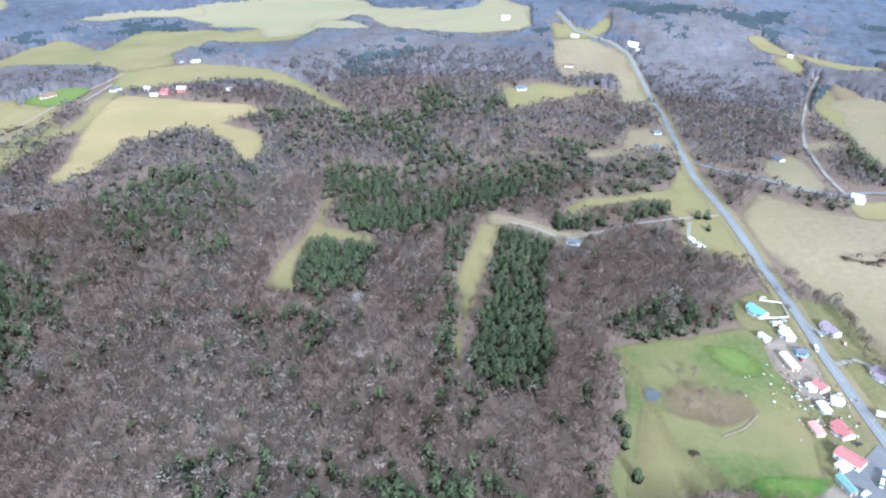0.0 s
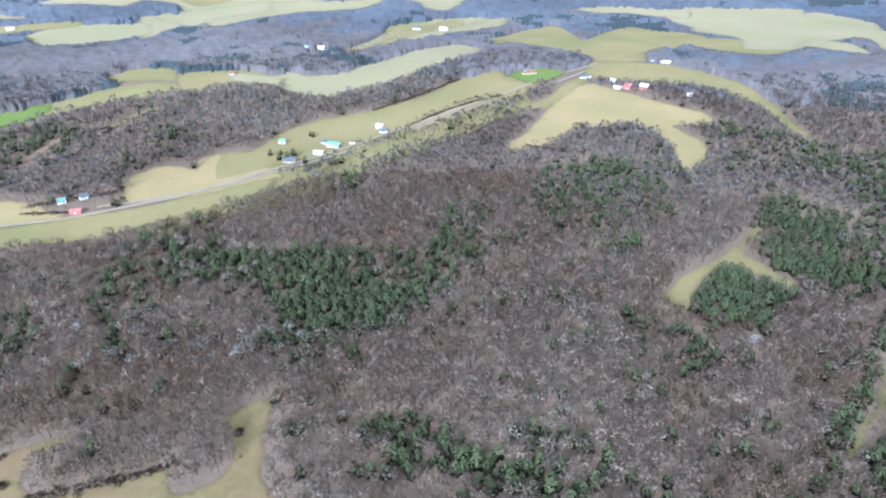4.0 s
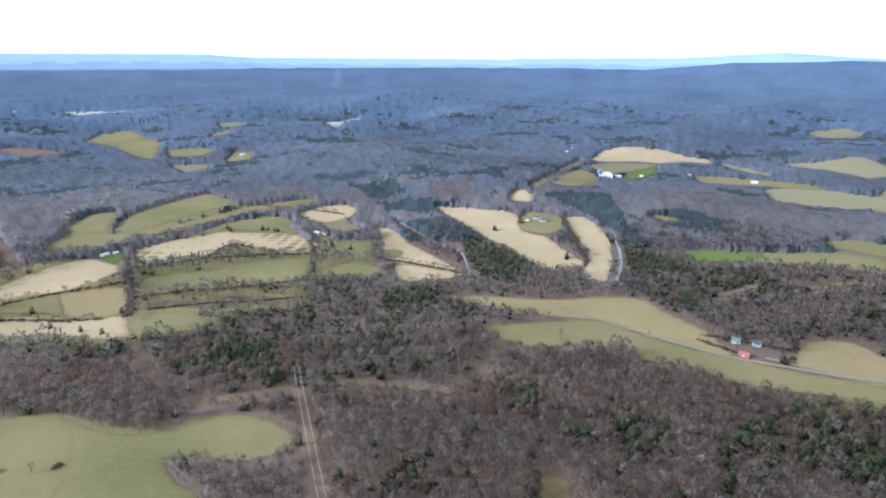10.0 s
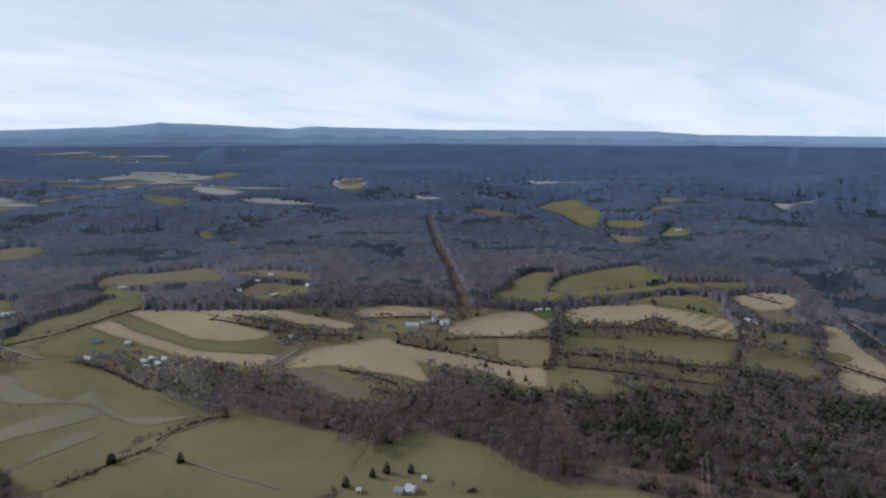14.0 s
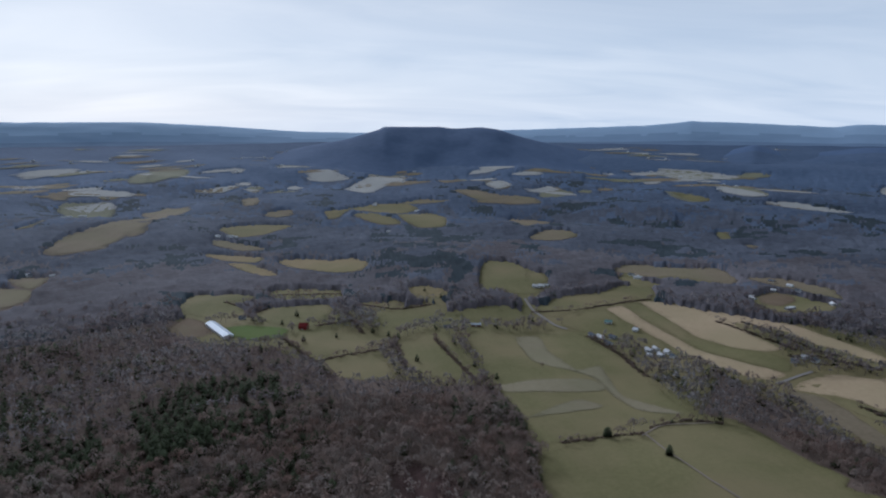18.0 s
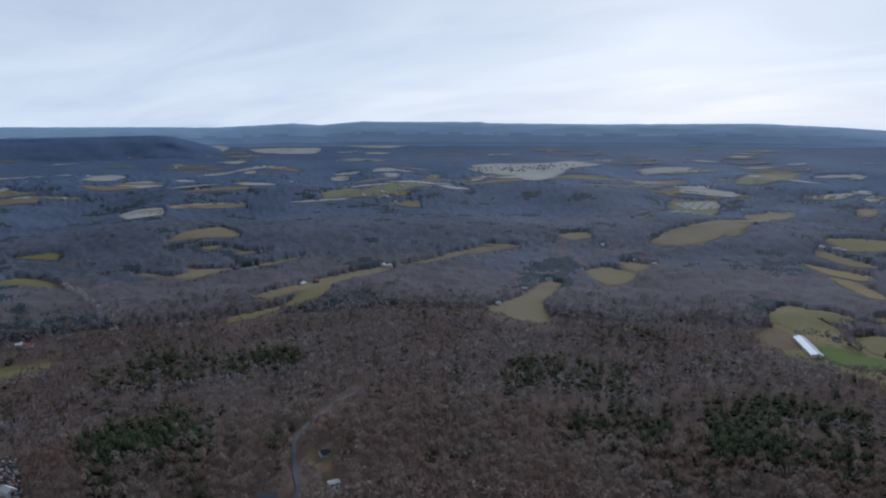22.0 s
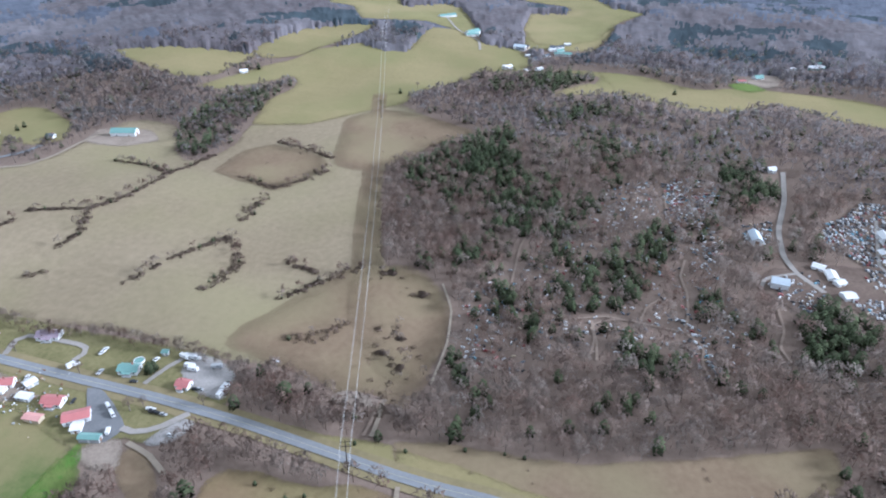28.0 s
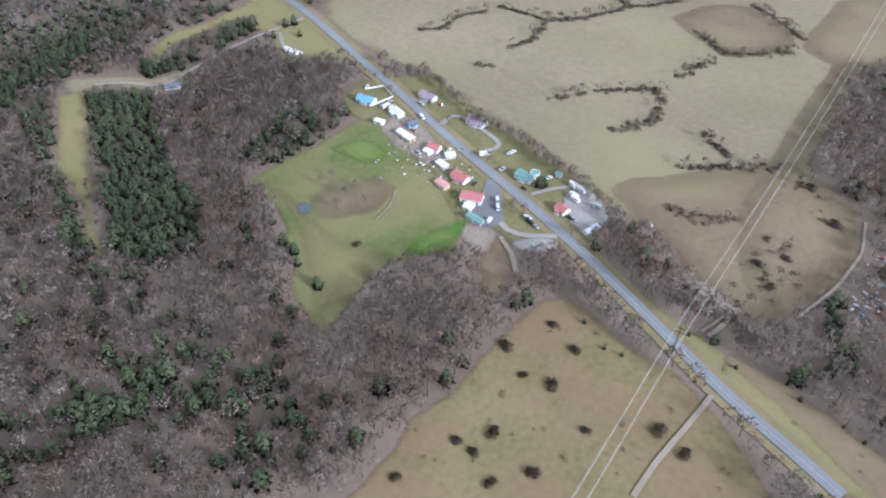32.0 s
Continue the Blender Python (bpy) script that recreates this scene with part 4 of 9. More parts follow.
field("far_field", "Y", [(-2179, -843), (-2300, -826), (-2260, -776), (-2174, -801)])
field("far_field", "Y", [(-1760, -638), (-1912, -671), (-1903, -614), (-1776, -573)])
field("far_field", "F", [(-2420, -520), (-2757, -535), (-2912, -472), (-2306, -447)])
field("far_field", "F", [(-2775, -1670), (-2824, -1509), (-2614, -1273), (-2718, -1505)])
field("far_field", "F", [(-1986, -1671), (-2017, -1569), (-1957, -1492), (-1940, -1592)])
field("far_cut", "R", [(-1772, -1289), (-1847, -1211), (-1831, -1070), (-1790, -1175)])
field("power_cut", "R", [(-1617, -1299), (-1647, -1299), (-1310, -1013), (-1065, -799), (-973, -707), (-855, -602), (-819, -569), (-814, -589), (-893, -660), (-1008, -762), (-1155, -901)])
field("village_lawn", "T", [(-758, -1084), (-814, -1042), (-830, -951), (-798, -886), (-775, -939), (-754, -998)])
field("village_lawn", "G", [(-678, -936), (-727, -955), (-748, -914), (-762, -857), (-721, -821), (-677, -823), (-650, -833), (-643, -873)])
field("village_pad", "N", [(-693, -940), (-722, -949), (-738, -920), (-714, -885), (-664, -854), (-658, -887)])
field("far_field", "F", [(-1656, -3073), (-1811, -2993), (-1921, -2793), (-1790, -2739), (-1627, -2737)])
field("far_field", "F", [(-1605, -2504), (-1591, -2325), (-1594, -2148), (-1511, -2142), (-1473, -2258)])
field("far_field", "F", [(-1497, -2083), (-1631, -2008), (-1697, -1836), (-1603, -1913)])
field("far_field", "F", [(-2185, -2302), (-2309, -2239), (-2247, -2137), (-1944, -1898), (-1924, -1995)])
field("far_field", "E", [(-1340, -2417), (-1364, -2264), (-1368, -2160), (-1289, -2143), (-1291, -2270)])
field("far_field", "T", [(-547, -1591), (-600, -1645), (-644, -1614), (-634, -1532), (-588, -1507), (-543, -1498)])
field("far_field", "E", [(-941, -2680), (-1014, -2642), (-1044, -2574), (-941, -2457), (-814, -2330)])
field("far_field", "T", [(-1031, -1807), (-1068, -1782), (-1049, -1758)])
field("far_field", "G", [(-1066, -1646), (-1100, -1643), (-1052, -1548), (-1012, -1539)])
field("far_field", "T", [(545, -1587), (539, -1695), (511, -1768), (465, -1835), (413, -1905), (385, -1950), (397, -1775), (421, -1652), (458, -1572), (496, -1551)])
field("far_field", "T", [(423, -1755), (378, -1841), (377, -1758), (398, -1709)])
field("far_field", "E", [(796, -2499), (729, -2550), (663, -2572), (606, -2456), (602, -2321), (676, -2350), (762, -2411)])
field("far_field", "Y", [(709, -1875), (688, -1966), (730, -2277), (661, -1887)])
field("far_field", "T", [(460, -1945), (459, -2456), (336, -2255), (367, -2123), (403, -1919)])
field("far_field", "E", [(633, -3060), (647, -3528), (517, -3467), (544, -3078), (584, -2936)])
field("far_field", "F", [(417, -2840), (330, -2959), (244, -3052), (298, -2858), (380, -2831)])
field("far_field", "F", [(1203, -3299), (1117, -3382), (1074, -3332), (1147, -3265)])
field("far_field", "F", [(238, -2918), (180, -3068), (175, -2817)])
field("far_field", "T", [(232, -2668), (205, -2751), (150, -2591), (138, -2192), (181, -2183)])
field("far_field", "T", [(119, -2049), (79, -2120), (26, -2133), (45, -2036), (91, -2009)])
field("far_field", "Y", [(217, -1810), (158, -1878), (25, -1903), (93, -1723), (157, -1696)])
field("far_field", "T", [(215, -1675), (180, -1663), (71, -1552), (133, -1542), (199, -1614)])
field("far_field", "H", [(222, -1539), (166, -1524), (79, -1459), (101, -1419), (160, -1456)])
field("far_field", "H", [(160, -1439), (112, -1418), (63, -1339), (46, -1300), (84, -1302), (131, -1376)])
field("far_field", "H", [(60, -1432), (1, -1435), (-43, -1392), (-89, -1390), (-120, -1325), (-102, -1262), (-59, -1262), (-9, -1314), (36, -1364)])
field("far_field", "Y", [(-59, -2109), (-147, -2192), (-99, -2018), (-71, -1995)])
field("far_field", "Y", [(-131, -2199), (-234, -2390), (-350, -2379), (-379, -2288), (-277, -2121), (-209, -2138)])
field("far_field", "Y", [(-140, -2069), (-207, -2119), (-260, -1995), (-270, -1911), (-216, -1901), (-173, -1972)])
field("far_field", "Y", [(-279, -2101), (-400, -2216), (-436, -2114), (-376, -1825), (-300, -1835), (-281, -1933)])
field("far_field", "F", [(-159, -2812), (-276, -3046), (-439, -3348), (-535, -3228), (-349, -2841), (-237, -2631)])
field("far_field", "F", [(-7, -3237), (-161, -3172), (-205, -3019), (-104, -3021), (-30, -3150)])
field("far_field", "F", [(-1680, -3109), (-1799, -2973), (-1864, -2795), (-1666, -2662), (-1556, -2661)])
field("far_field", "E", [(-1340, -2366), (-1378, -2231), (-1374, -2147), (-1299, -2135), (-1296, -2247)])
field("far_field", "E", [(-1637, -2483), (-1665, -2355), (-1592, -2134), (-1517, -2174), (-1504, -2262)])
field("far_field", "F", [(-1519, -2074), (-1628, -2029), (-1658, -1813), (-1593, -1881), (-1512, -1992)])
field("far_field", "T", [(-523, -1566), (-597, -1636), (-638, -1628), (-645, -1560), (-589, -1501), (-522, -1513)])
field("far_field", "T", [(-622, -2076), (-687, -2037), (-748, -1896), (-563, -1716)])
field("far_field", "F", [(-696, -2636), (-828, -2880), (-816, -2653), (-706, -2492)])
field("far_field", "F", [(-816, -2507), (-984, -2713), (-1002, -2618), (-892, -2518)])
field("far_field", "T", [(-538, -2527), (-621, -2496), (-678, -2392), (-788, -2342), (-785, -2204), (-672, -2230), (-583, -2342)])
field("far_field", "T", [(-313, -2397), (-420, -2437), (-506, -2356), (-387, -2359)])
field("pasture", "G", [(-309, -1202), (-333, -1255), (-380, -1257), (-399, -1171), (-415, -1125), (-387, -1062), (-360, -1031), (-332, -1033), (-306, -1071), (-282, -1098)])
field("stubble", "T", [(-565, -1184), (-602, -1239), (-653, -1241), (-703, -1200), (-734, -1171), (-740, -1105), (-713, -1045), (-690, -1064), (-651, -1109), (-605, -1125), (-586, -1159)])
field("pasture", "G", [(-334, -964), (-392, -1016), (-449, -1016), (-503, -1027), (-565, -1045), (-532, -972), (-500, -961), (-445, -944), (-391, -921), (-345, -913), (-327, -939)])
field("pasture", "G", [(-190, -953), (-210, -977), (-256, -989), (-300, -988), (-317, -947), (-303, -920), (-249, -929), (-200, -933)])
field("pasture", "G", [(185, -1048), (182, -1145), (129, -1150), (81, -1121), (84, -1096), (120, -1080), (93, -1049), (84, -987), (112, -981), (135, -986), (171, -1016)])
field("brown_field", "N", [(183, -954), (167, -998), (140, -966), (117, -904), (137, -892), (171, -921)])
field("farm_lawn", "B", [(107, -923), (70, -924), (24, -898), (30, -856), (72, -855), (96, -881)])
field("pasture", "G", [(78, -1006), (53, -1045), (12, -1042), (-32, -1041), (-35, -980), (-12, -948), (19, -921), (50, -935)])
field("pasture", "G", [(64, -1150), (3, -1163), (-55, -1150), (-57, -1101), (3, -1088), (49, -1109)])
field("pasture", "G", [(-81, -1051), (-136, -1055), (-154, -1043), (-122, -1013), (-81, -1004)])
field("pasture", "G", [(-92, -949), (-121, -1007), (-169, -1035), (-212, -1030), (-200, -970), (-150, -924), (-106, -901)])
field("hay_slope", "H", [(-165, -1117), (-202, -1120), (-225, -1084), (-213, -1054), (-176, -1063)])
field("pasture", "G", [(30, -854), (-11, -915), (-69, -887), (-115, -881), (-101, -834), (-78, -830), (-61, -794), (-35, -802), (-8, -768), (19, -811)])
field("pasture", "G", [(-5, -765), (-35, -797), (-74, -789), (-88, -730), (-90, -690), (-53, -693), (-23, -715)])
field("pasture", "G", [(-111, -854), (-143, -877), (-180, -872), (-179, -819), (-181, -756), (-184, -700), (-149, -693), (-126, -699), (-104, -726), (-104, -788)])
field("wood_cut", "U", [(-61, -523), (-84, -521), (-106, -492), (-111, -456), (-94, -437), (-56, -453)])
field("hay_field", "T", [(289, 587), (308, 571), (332, 552), (370, 536), (397, 552), (449, 584), (466, 544), (496, 527), (551, 531), (611, 542), (627, 522), (611, 474), (549, 433), (526, 402), (545, 388), (585, 387), (636, 396), (653, 342), (711, 299), (747, 265), (712, 222), (677, 164), (662, 157), (643, 177), (597, 196), (573, 210), (550, 212), (509, 200), (406, 161), (399, 141), (395, 127), (384, 112), (356, 98), (321, 92), (300, 94), (283, 98), (276, 109), (274, 130), (268, 141), (280, 157), (280, 179), (276, 209), (278, 254), (283, 305), (276, 349), (274, 402), (262, 446), (253, 495), (254, 535)])
field("brown_pasture", "N", [(549, 263), (680, 306), (723, 276), (712, 222), (677, 164), (662, 157), (643, 177), (597, 196), (573, 210), (544, 226)])
field("brown_pasture", "N", [(505, 361), (565, 367), (588, 347), (576, 301), (547, 267), (504, 276), (487, 295), (494, 329)])
field("brown_pasture", "N", [(382, 176), (402, 161), (398, 140), (394, 126), (382, 112), (356, 99), (322, 93), (301, 96), (287, 103), (289, 122), (314, 145), (344, 164)])
field("pasture", "Y", [(636, 396), (721, 423), (784, 418), (812, 437), (779, 457), (735, 497), (732, 531), (764, 516), (833, 488), (869, 463), (913, 454), (944, 428), (979, 407), (956, 370), (964, 330), (1109, 336), (1111, 281), (1044, 228), (1043, 186), (992, 151), (920, 152), (900, 206), (864, 210), (815, 239), (779, 262), (749, 258), (708, 297), (650, 340)])
field("pasture", "Y", [(825, 718), (855, 674), (874, 606), (884, 526), (865, 522), (810, 528), (780, 526), (757, 565), (776, 615), (794, 661)])
field("pasture", "Y", [(896, 540), (1022, 509), (1096, 422), (964, 437), (882, 461), (864, 505)])
field("ridge_strip", "Y", [(811, 99), (858, 60), (925, 49), (935, 63), (941, 113), (959, 73), (945, 24), (923, -23), (900, -59), (887, -88), (924, -128), (825, -123), (799, -85), (804, -48), (822, -14), (855, 29), (850, 53), (820, 80)])
field("ridge_pasture", "Y", [(1255, 197), (1320, 96), (1232, 49), (1136, 56), (1061, 72), (1047, 147), (1051, 173), (1157, 185)])
field("side_field", "N", [(562, 1004), (577, 955), (562, 824), (557, 730), (538, 747), (513, 755), (525, 820), (523, 880)])
field("side_field", "Y", [(549, 986), (526, 884), (525, 820), (510, 751), (527, 725), (525, 671), (537, 633), (494, 592), (460, 585), (444, 607), (451, 658), (468, 715), (475, 763), (488, 896)])
field("house_lawn", "B", [(524, 767), (550, 760), (564, 737), (531, 678), (525, 721)])
field("house_lawn", "Y", [(564, 712), (612, 683), (616, 648), (586, 586), (533, 555), (512, 574), (524, 611)])
field("house_lawn", "G", [(372, 552), (397, 568), (412, 562), (378, 538)])
field("hay_slope", "H", [(-760, -32), (-754, 14), (-739, 69), (-741, 111), (-751, 138), (-751, 170), (-739, 193), (-690, 210), (-643, 231), (-607, 237), (-590, 236), (-628, 172), (-669, 148), (-679, 122), (-683, 83), (-702, 42), (-730, 2)])
field("yellow_strip", "Y", [(-646, 8), (-655, 37), (-667, 80), (-676, 121), (-667, 148), (-625, 171), (-585, 239), (-563, 289), (-540, 340), (-523, 396), (-516, 418), (-502, 381), (-503, 349), (-516, 313), (-531, 264), (-545, 221), (-568, 186), (-572, 155), (-606, 138), (-596, 119), (-611, 107), (-598, 78), (-598, 53), (-618, 31)])
field("hay_slope", "H", [(-584, 280), (-627, 321), (-637, 355), (-628, 372), (-605, 381), (-629, 399), (-625, 422), (-598, 438), (-558, 430), (-526, 421), (-515, 416), (-542, 342), (-567, 292)])
field("stubble", "C", [(-740, 616), (-767, 645), (-792, 645), (-786, 670), (-750, 682), (-730, 726), (-739, 799), (-743, 898), (-732, 1011), (-671, 999), (-656, 950), (-645, 864), (-650, 815), (-654, 767), (-662, 724), (-670, 681), (-671, 634), (-700, 619)])
field("green_strip", "G", [(-948, 281), (-945, 320), (-937, 387), (-932, 462), (-897, 526), (-867, 540), (-844, 526), (-855, 484), (-880, 437), (-900, 371), (-908, 323)])
field("yellow_pasture", "Y", [(-912, 567), (-896, 606), (-858, 642), (-814, 651), (-761, 637), (-766, 615), (-810, 608), (-827, 561), (-837, 524)])
field("yellow_pasture", "Y", [(-788, 388), (-805, 430), (-810, 485), (-808, 504), (-794, 467), (-784, 419), (-776, 388)])
field("yellow_pasture", "Y", [(-993, 507), (-998, 553), (-949, 589), (-879, 552), (-908, 523), (-949, 494)])
field("stubble", "C", [(-1442, 815), (-1429, 909), (-1346, 887), (-1283, 890), (-1315, 941), (-1338, 1051), (-1284, 1153), (-1188, 1165), (-1153, 1246), (-1202, 1352), (-1117, 1246), (-1136, 1118), (-1208, 1027), (-1236, 974), (-1251, 897), (-1300, 858), (-1368, 839)])
field("pasture", "Y", [(-870, 970), (-956, 1078), (-957, 1139), (-917, 1200), (-871, 1240), (-849, 1193), (-858, 1098), (-841, 965)])
field("stubble", "C", [(-852, 1119), (-864, 1292), (-825, 1331), (-805, 1258), (-811, 1155)])
field("stubble", "T", [(-821, 808), (-846, 895), (-903, 1024), (-843, 959), (-809, 834)])
field("stubble", "C", [(-1171, 1295), (-1229, 1396), (-1330, 1567), (-1294, 1587), (-1167, 1495), (-1261, 1696), (-1215, 1771), (-1160, 1922), (-944, 1579), (-994, 1427), (-970, 1328), (-989, 1285), (-1042, 1292), (-1094, 1299)])
field("stubble", "C", [(-1714, 1397), (-1707, 1652), (-1501, 1567), (-1517, 1435), (-1597, 1345)])
field("farm_pasture", "Y", [(-625, 425), (-604, 444), (-610, 475), (-621, 501), (-622, 531), (-616, 583), (-592, 629), (-592, 649), (-578, 695), (-576, 777), (-570, 867), (-548, 880), (-526, 849), (-476, 849), (-485, 770), (-496, 660), (-511, 594), (-520, 559), (-529, 510), (-531, 461), (-544, 440), (-561, 372)])
field("patch_strip", "T", [(-516, 610), (-510, 680), (-495, 745), (-462, 818), (-457, 916), (-455, 855), (-462, 788), (-480, 720), (-492, 653), (-498, 606)])
field("farm_lawn", "B", [(-531, 861), (-532, 898), (-503, 932), (-476, 937), (-468, 881), (-486, 846)])
field("farm_verge", "Y", [(-524, 341), (-519, 369), (-508, 418), (-490, 467), (-477, 533), (-462, 609), (-449, 707), (-434, 797), (-446, 855), (-455, 948), (-435, 927), (-414, 827), (-408, 763), (-433, 735), (-455, 718), (-461, 676), (-462, 630), (-476, 608), (-488, 565), (-498, 515), (-495, 473), (-499, 421), (-495, 369), (-507, 327)])
field("farm_hay", "H", [(-385, 620), (-389, 674), (-401, 718), (-414, 789), (-423, 842), (-430, 914), (-381, 901), (-307, 891), (-253, 889), (-233, 867), (-245, 836), (-268, 815), (-222, 782), (-197, 739), (-195, 706), (-204, 680), (-232, 725), (-268, 770), (-311, 788), (-323, 742), (-348, 716), (-345, 666), (-351, 624), (-365, 609)])
field("farm_strip", "Y", [(-477, 1017), (-442, 1048), (-377, 1094), (-334, 1102), (-281, 1080), (-244, 1049), (-195, 990), (-158, 922), (-120, 864), (-142, 871), (-172, 908), (-207, 962), (-241, 996), (-286, 1004), (-338, 982), (-447, 934)])
field("farm_pasture", "Y", [(-681, 1042), (-723, 1213), (-725, 1332), (-675, 1310), (-580, 1216), (-584, 1302), (-602, 1433), (-540, 1441), (-485, 1408), (-402, 1400), (-347, 1416), (-275, 1411), (-253, 1357), (-251, 1286), (-275, 1253), (-340, 1261), (-430, 1302), (-430, 1250), (-458, 1193), (-412, 1084), (-440, 1045), (-452, 1020), (-474, 1054), (-573, 1108), (-638, 1102)])
field("stubble", "C", [(-744, 619), (-745, 657), (-732, 692), (-708, 737), (-712, 835), (-730, 927), (-730, 1002), (-673, 1004), (-648, 945), (-654, 892), (-663, 835), (-646, 787), (-654, 737), (-665, 686), (-680, 653), (-700, 612)])
field("stubble", "C", [(-853, 621), (-795, 645), (-792, 669), (-776, 680), (-759, 669), (-771, 647), (-751, 619), (-771, 621), (-823, 595)])
field("pasture", "Y", [(-807, 873), (-899, 1055), (-926, 1173), (-901, 1250), (-867, 1223), (-876, 1140), (-857, 1064), (-823, 961)])
field("stubble", "C", [(-834, 1148), (-852, 1277), (-835, 1342), (-813, 1279), (-811, 1173)])
field("stubble", "C", [(-1267, 961), (-1255, 1026), (-1289, 1113), (-1239, 1152), (-1162, 1163), (-1144, 1241), (-1103, 1246), (-1098, 1153), (-1147, 1085), (-1215, 1055)])
field("stubble", "C", [(-1121, 1375), (-1060, 1443), (-976, 1366), (-963, 1281), (-1014, 1270)])
field("stubble", "C", [(-775, 1505), (-701, 1604), (-546, 1651), (-517, 1566), (-652, 1557), (-714, 1505)])
field("stubble", "C", [(-256, 1370), (-251, 1451), (-182, 1438), (-128, 1351), (-70, 1395), (29, 1477), (72, 1612), (119, 1709), (182, 1512), (165, 1347), (139, 1312), (76, 1296), (31, 1290), (-35, 1309), (-97, 1343), (-179, 1345)])
field("stubble", "C", [(-486, 1471), (-440, 1528), (-384, 1558), (-369, 1656), (-304, 1810), (-186, 1750), (-146, 1623), (-29, 1631), (-49, 1576), (-191, 1505), (-283, 1438), (-398, 1428)])
field("patch_strip", "Y", [(239, 91), (235, 64), (232, 37), (229, 14), (230, -1), (216, 27), (220, 56), (222, 84)])

field("brown_pasture", "N", [(339, 210), (375, 191), (407, 176), (402, 158), (407, 141), (398, 124), (381, 106), (354, 94), (323, 92), (292, 92), (268, 98), (268, 115), (268, 138), (274, 156), (279, 183), (288, 221), (310, 223)])
field("bank", "V", [(154, 251), (167, 256), (183, 255), (198, 252), (188, 244), (170, 241), (153, 241)])
field("hill_farm", "T", [(-2501, 1157), (-2519, 1241), (-2528, 1299), (-2397, 1303), (-2325, 1221), (-2400, 1155)])
field("hill_farm", "Y", [(-1893, 1255), (-1919, 1325), (-1803, 1298), (-1754, 1240), (-1795, 1218)])
field("hill_farm", "C", [(-1815, 778), (-1793, 855), (-1808, 917), (-1830, 984), (-1718, 988), (-1587, 946), (-1548, 868), (-1615, 845), (-1705, 815)])
field("hill_farm", "Y", [(-1655, 984), (-1695, 1053), (-1723, 1116), (-1652, 1150), (-1542, 1164), (-1429, 1070), (-1432, 978), (-1550, 996)])
field("hill_farm", "C", [(-1481, 615), (-1500, 695), (-1432, 768), (-1380, 817), (-1309, 784), (-1284, 717), (-1298, 629), (-1342, 577)])
field("hill_farm", "C", [(-1406, 845), (-1421, 945), (-1389, 1029), (-1337, 1105), (-1264, 1049), (-1282, 979), (-1306, 935), (-1295, 855), (-1347, 862)])
field("hill_farm", "Y", [(-1703, 534), (-1692, 603), (-1604, 671), (-1498, 747), (-1460, 704), (-1549, 608), (-1609, 519)])
field("hill_farm", "C", [(-1888, 637), (-1781, 695), (-1639, 713), (-1698, 679), (-1820, 647)])
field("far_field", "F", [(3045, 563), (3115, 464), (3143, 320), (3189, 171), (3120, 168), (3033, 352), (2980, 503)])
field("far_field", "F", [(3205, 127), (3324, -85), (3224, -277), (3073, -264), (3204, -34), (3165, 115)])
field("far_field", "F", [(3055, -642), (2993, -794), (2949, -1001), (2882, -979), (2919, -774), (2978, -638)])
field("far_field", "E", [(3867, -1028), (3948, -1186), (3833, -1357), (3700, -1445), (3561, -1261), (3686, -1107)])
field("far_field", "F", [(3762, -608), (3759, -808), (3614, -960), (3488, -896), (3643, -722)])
field("far_field", "T", [(1320, -912), (1320, -949), (1269, -957), (1273, -909)])
field("far_field", "T", [(1250, -955), (1230, -959), (1201, -945), (1158, -999), (1177, -924), (1202, -918)])
field("far_field", "T", [(1089, -843), (1085, -958), (1081, -1012), (1063, -940), (1062, -848)])
field("far_field", "T", [(1230, -702), (1190, -720), (1120, -714), (1117, -749), (1178, -783), (1132, -797), (1102, -854), (1084, -777), (1082, -702), (1147, -694)])
field("far_field", "F", [(2164, -1210), (2175, -1283), (2025, -1281), (1859, -1177), (1882, -1072)])
field("far_field", "T", [(2010, -1293), (1996, -1439), (1965, -1564), (1922, -1520), (1928, -1370)])
field("far_field", "E", [(1912, -1864), (1912, -2013), (1812, -1988), (1789, -1863), (1817, -1797)])
field("far_field", "G", [(1774, -1955), (1779, -2046), (1709, -2089), (1668, -2084), (1617, -2023), (1702, -1960)])
field("far_field", "F", [(1889, -1676), (1823, -1802), (1765, -1886), (1743, -1864), (1836, -1698)])
field("far_field", "F", [(2911, -1475), (3085, -1639), (3100, -1726), (3000, -1733), (2856, -1533)])
field("far_field", "F", [(3354, -2708), (3284, -2847), (3133, -2909), (3036, -2783), (3176, -2641)])
field("far_field", "F", [(3617, -2548), (3602, -2657), (3503, -2685), (3403, -2513)])
field("far_field", "F", [(2042, -453), (2071, -549), (2036, -647), (1991, -624), (1996, -529)])
field("pad", "D", [(947, -128), (985, -141), (1005, -161), (993, -180), (938, -171), (916, -154)])
field("house_lawn", "B", [(933, -109), (943, -135), (909, -154), (899, -136), (907, -114)])
field("farm_lawn", "G", [(1565, 300), (1604, 270), (1617, 251), (1556, 253), (1537, 280)])
field("far_field", "F", [(1899, -2992), (1864, -3185), (1677, -3222), (1623, -3442), (1442, -3406), (1484, -3142), (1387, -2652), (1460, -2628), (1689, -2879), (1803, -2836)])
field("far_field", "F", [(1258, -3351), (1177, -3433), (992, -3466), (989, -3357), (1132, -3297)])
field("far_field", "F", [(877, -2774), (747, -2839), (731, -2734), (828, -2725)])
field("far_field", "E", [(704, -3057), (684, -3463), (645, -3557), (551, -3510), (589, -3246), (587, -2962), (661, -2918)])
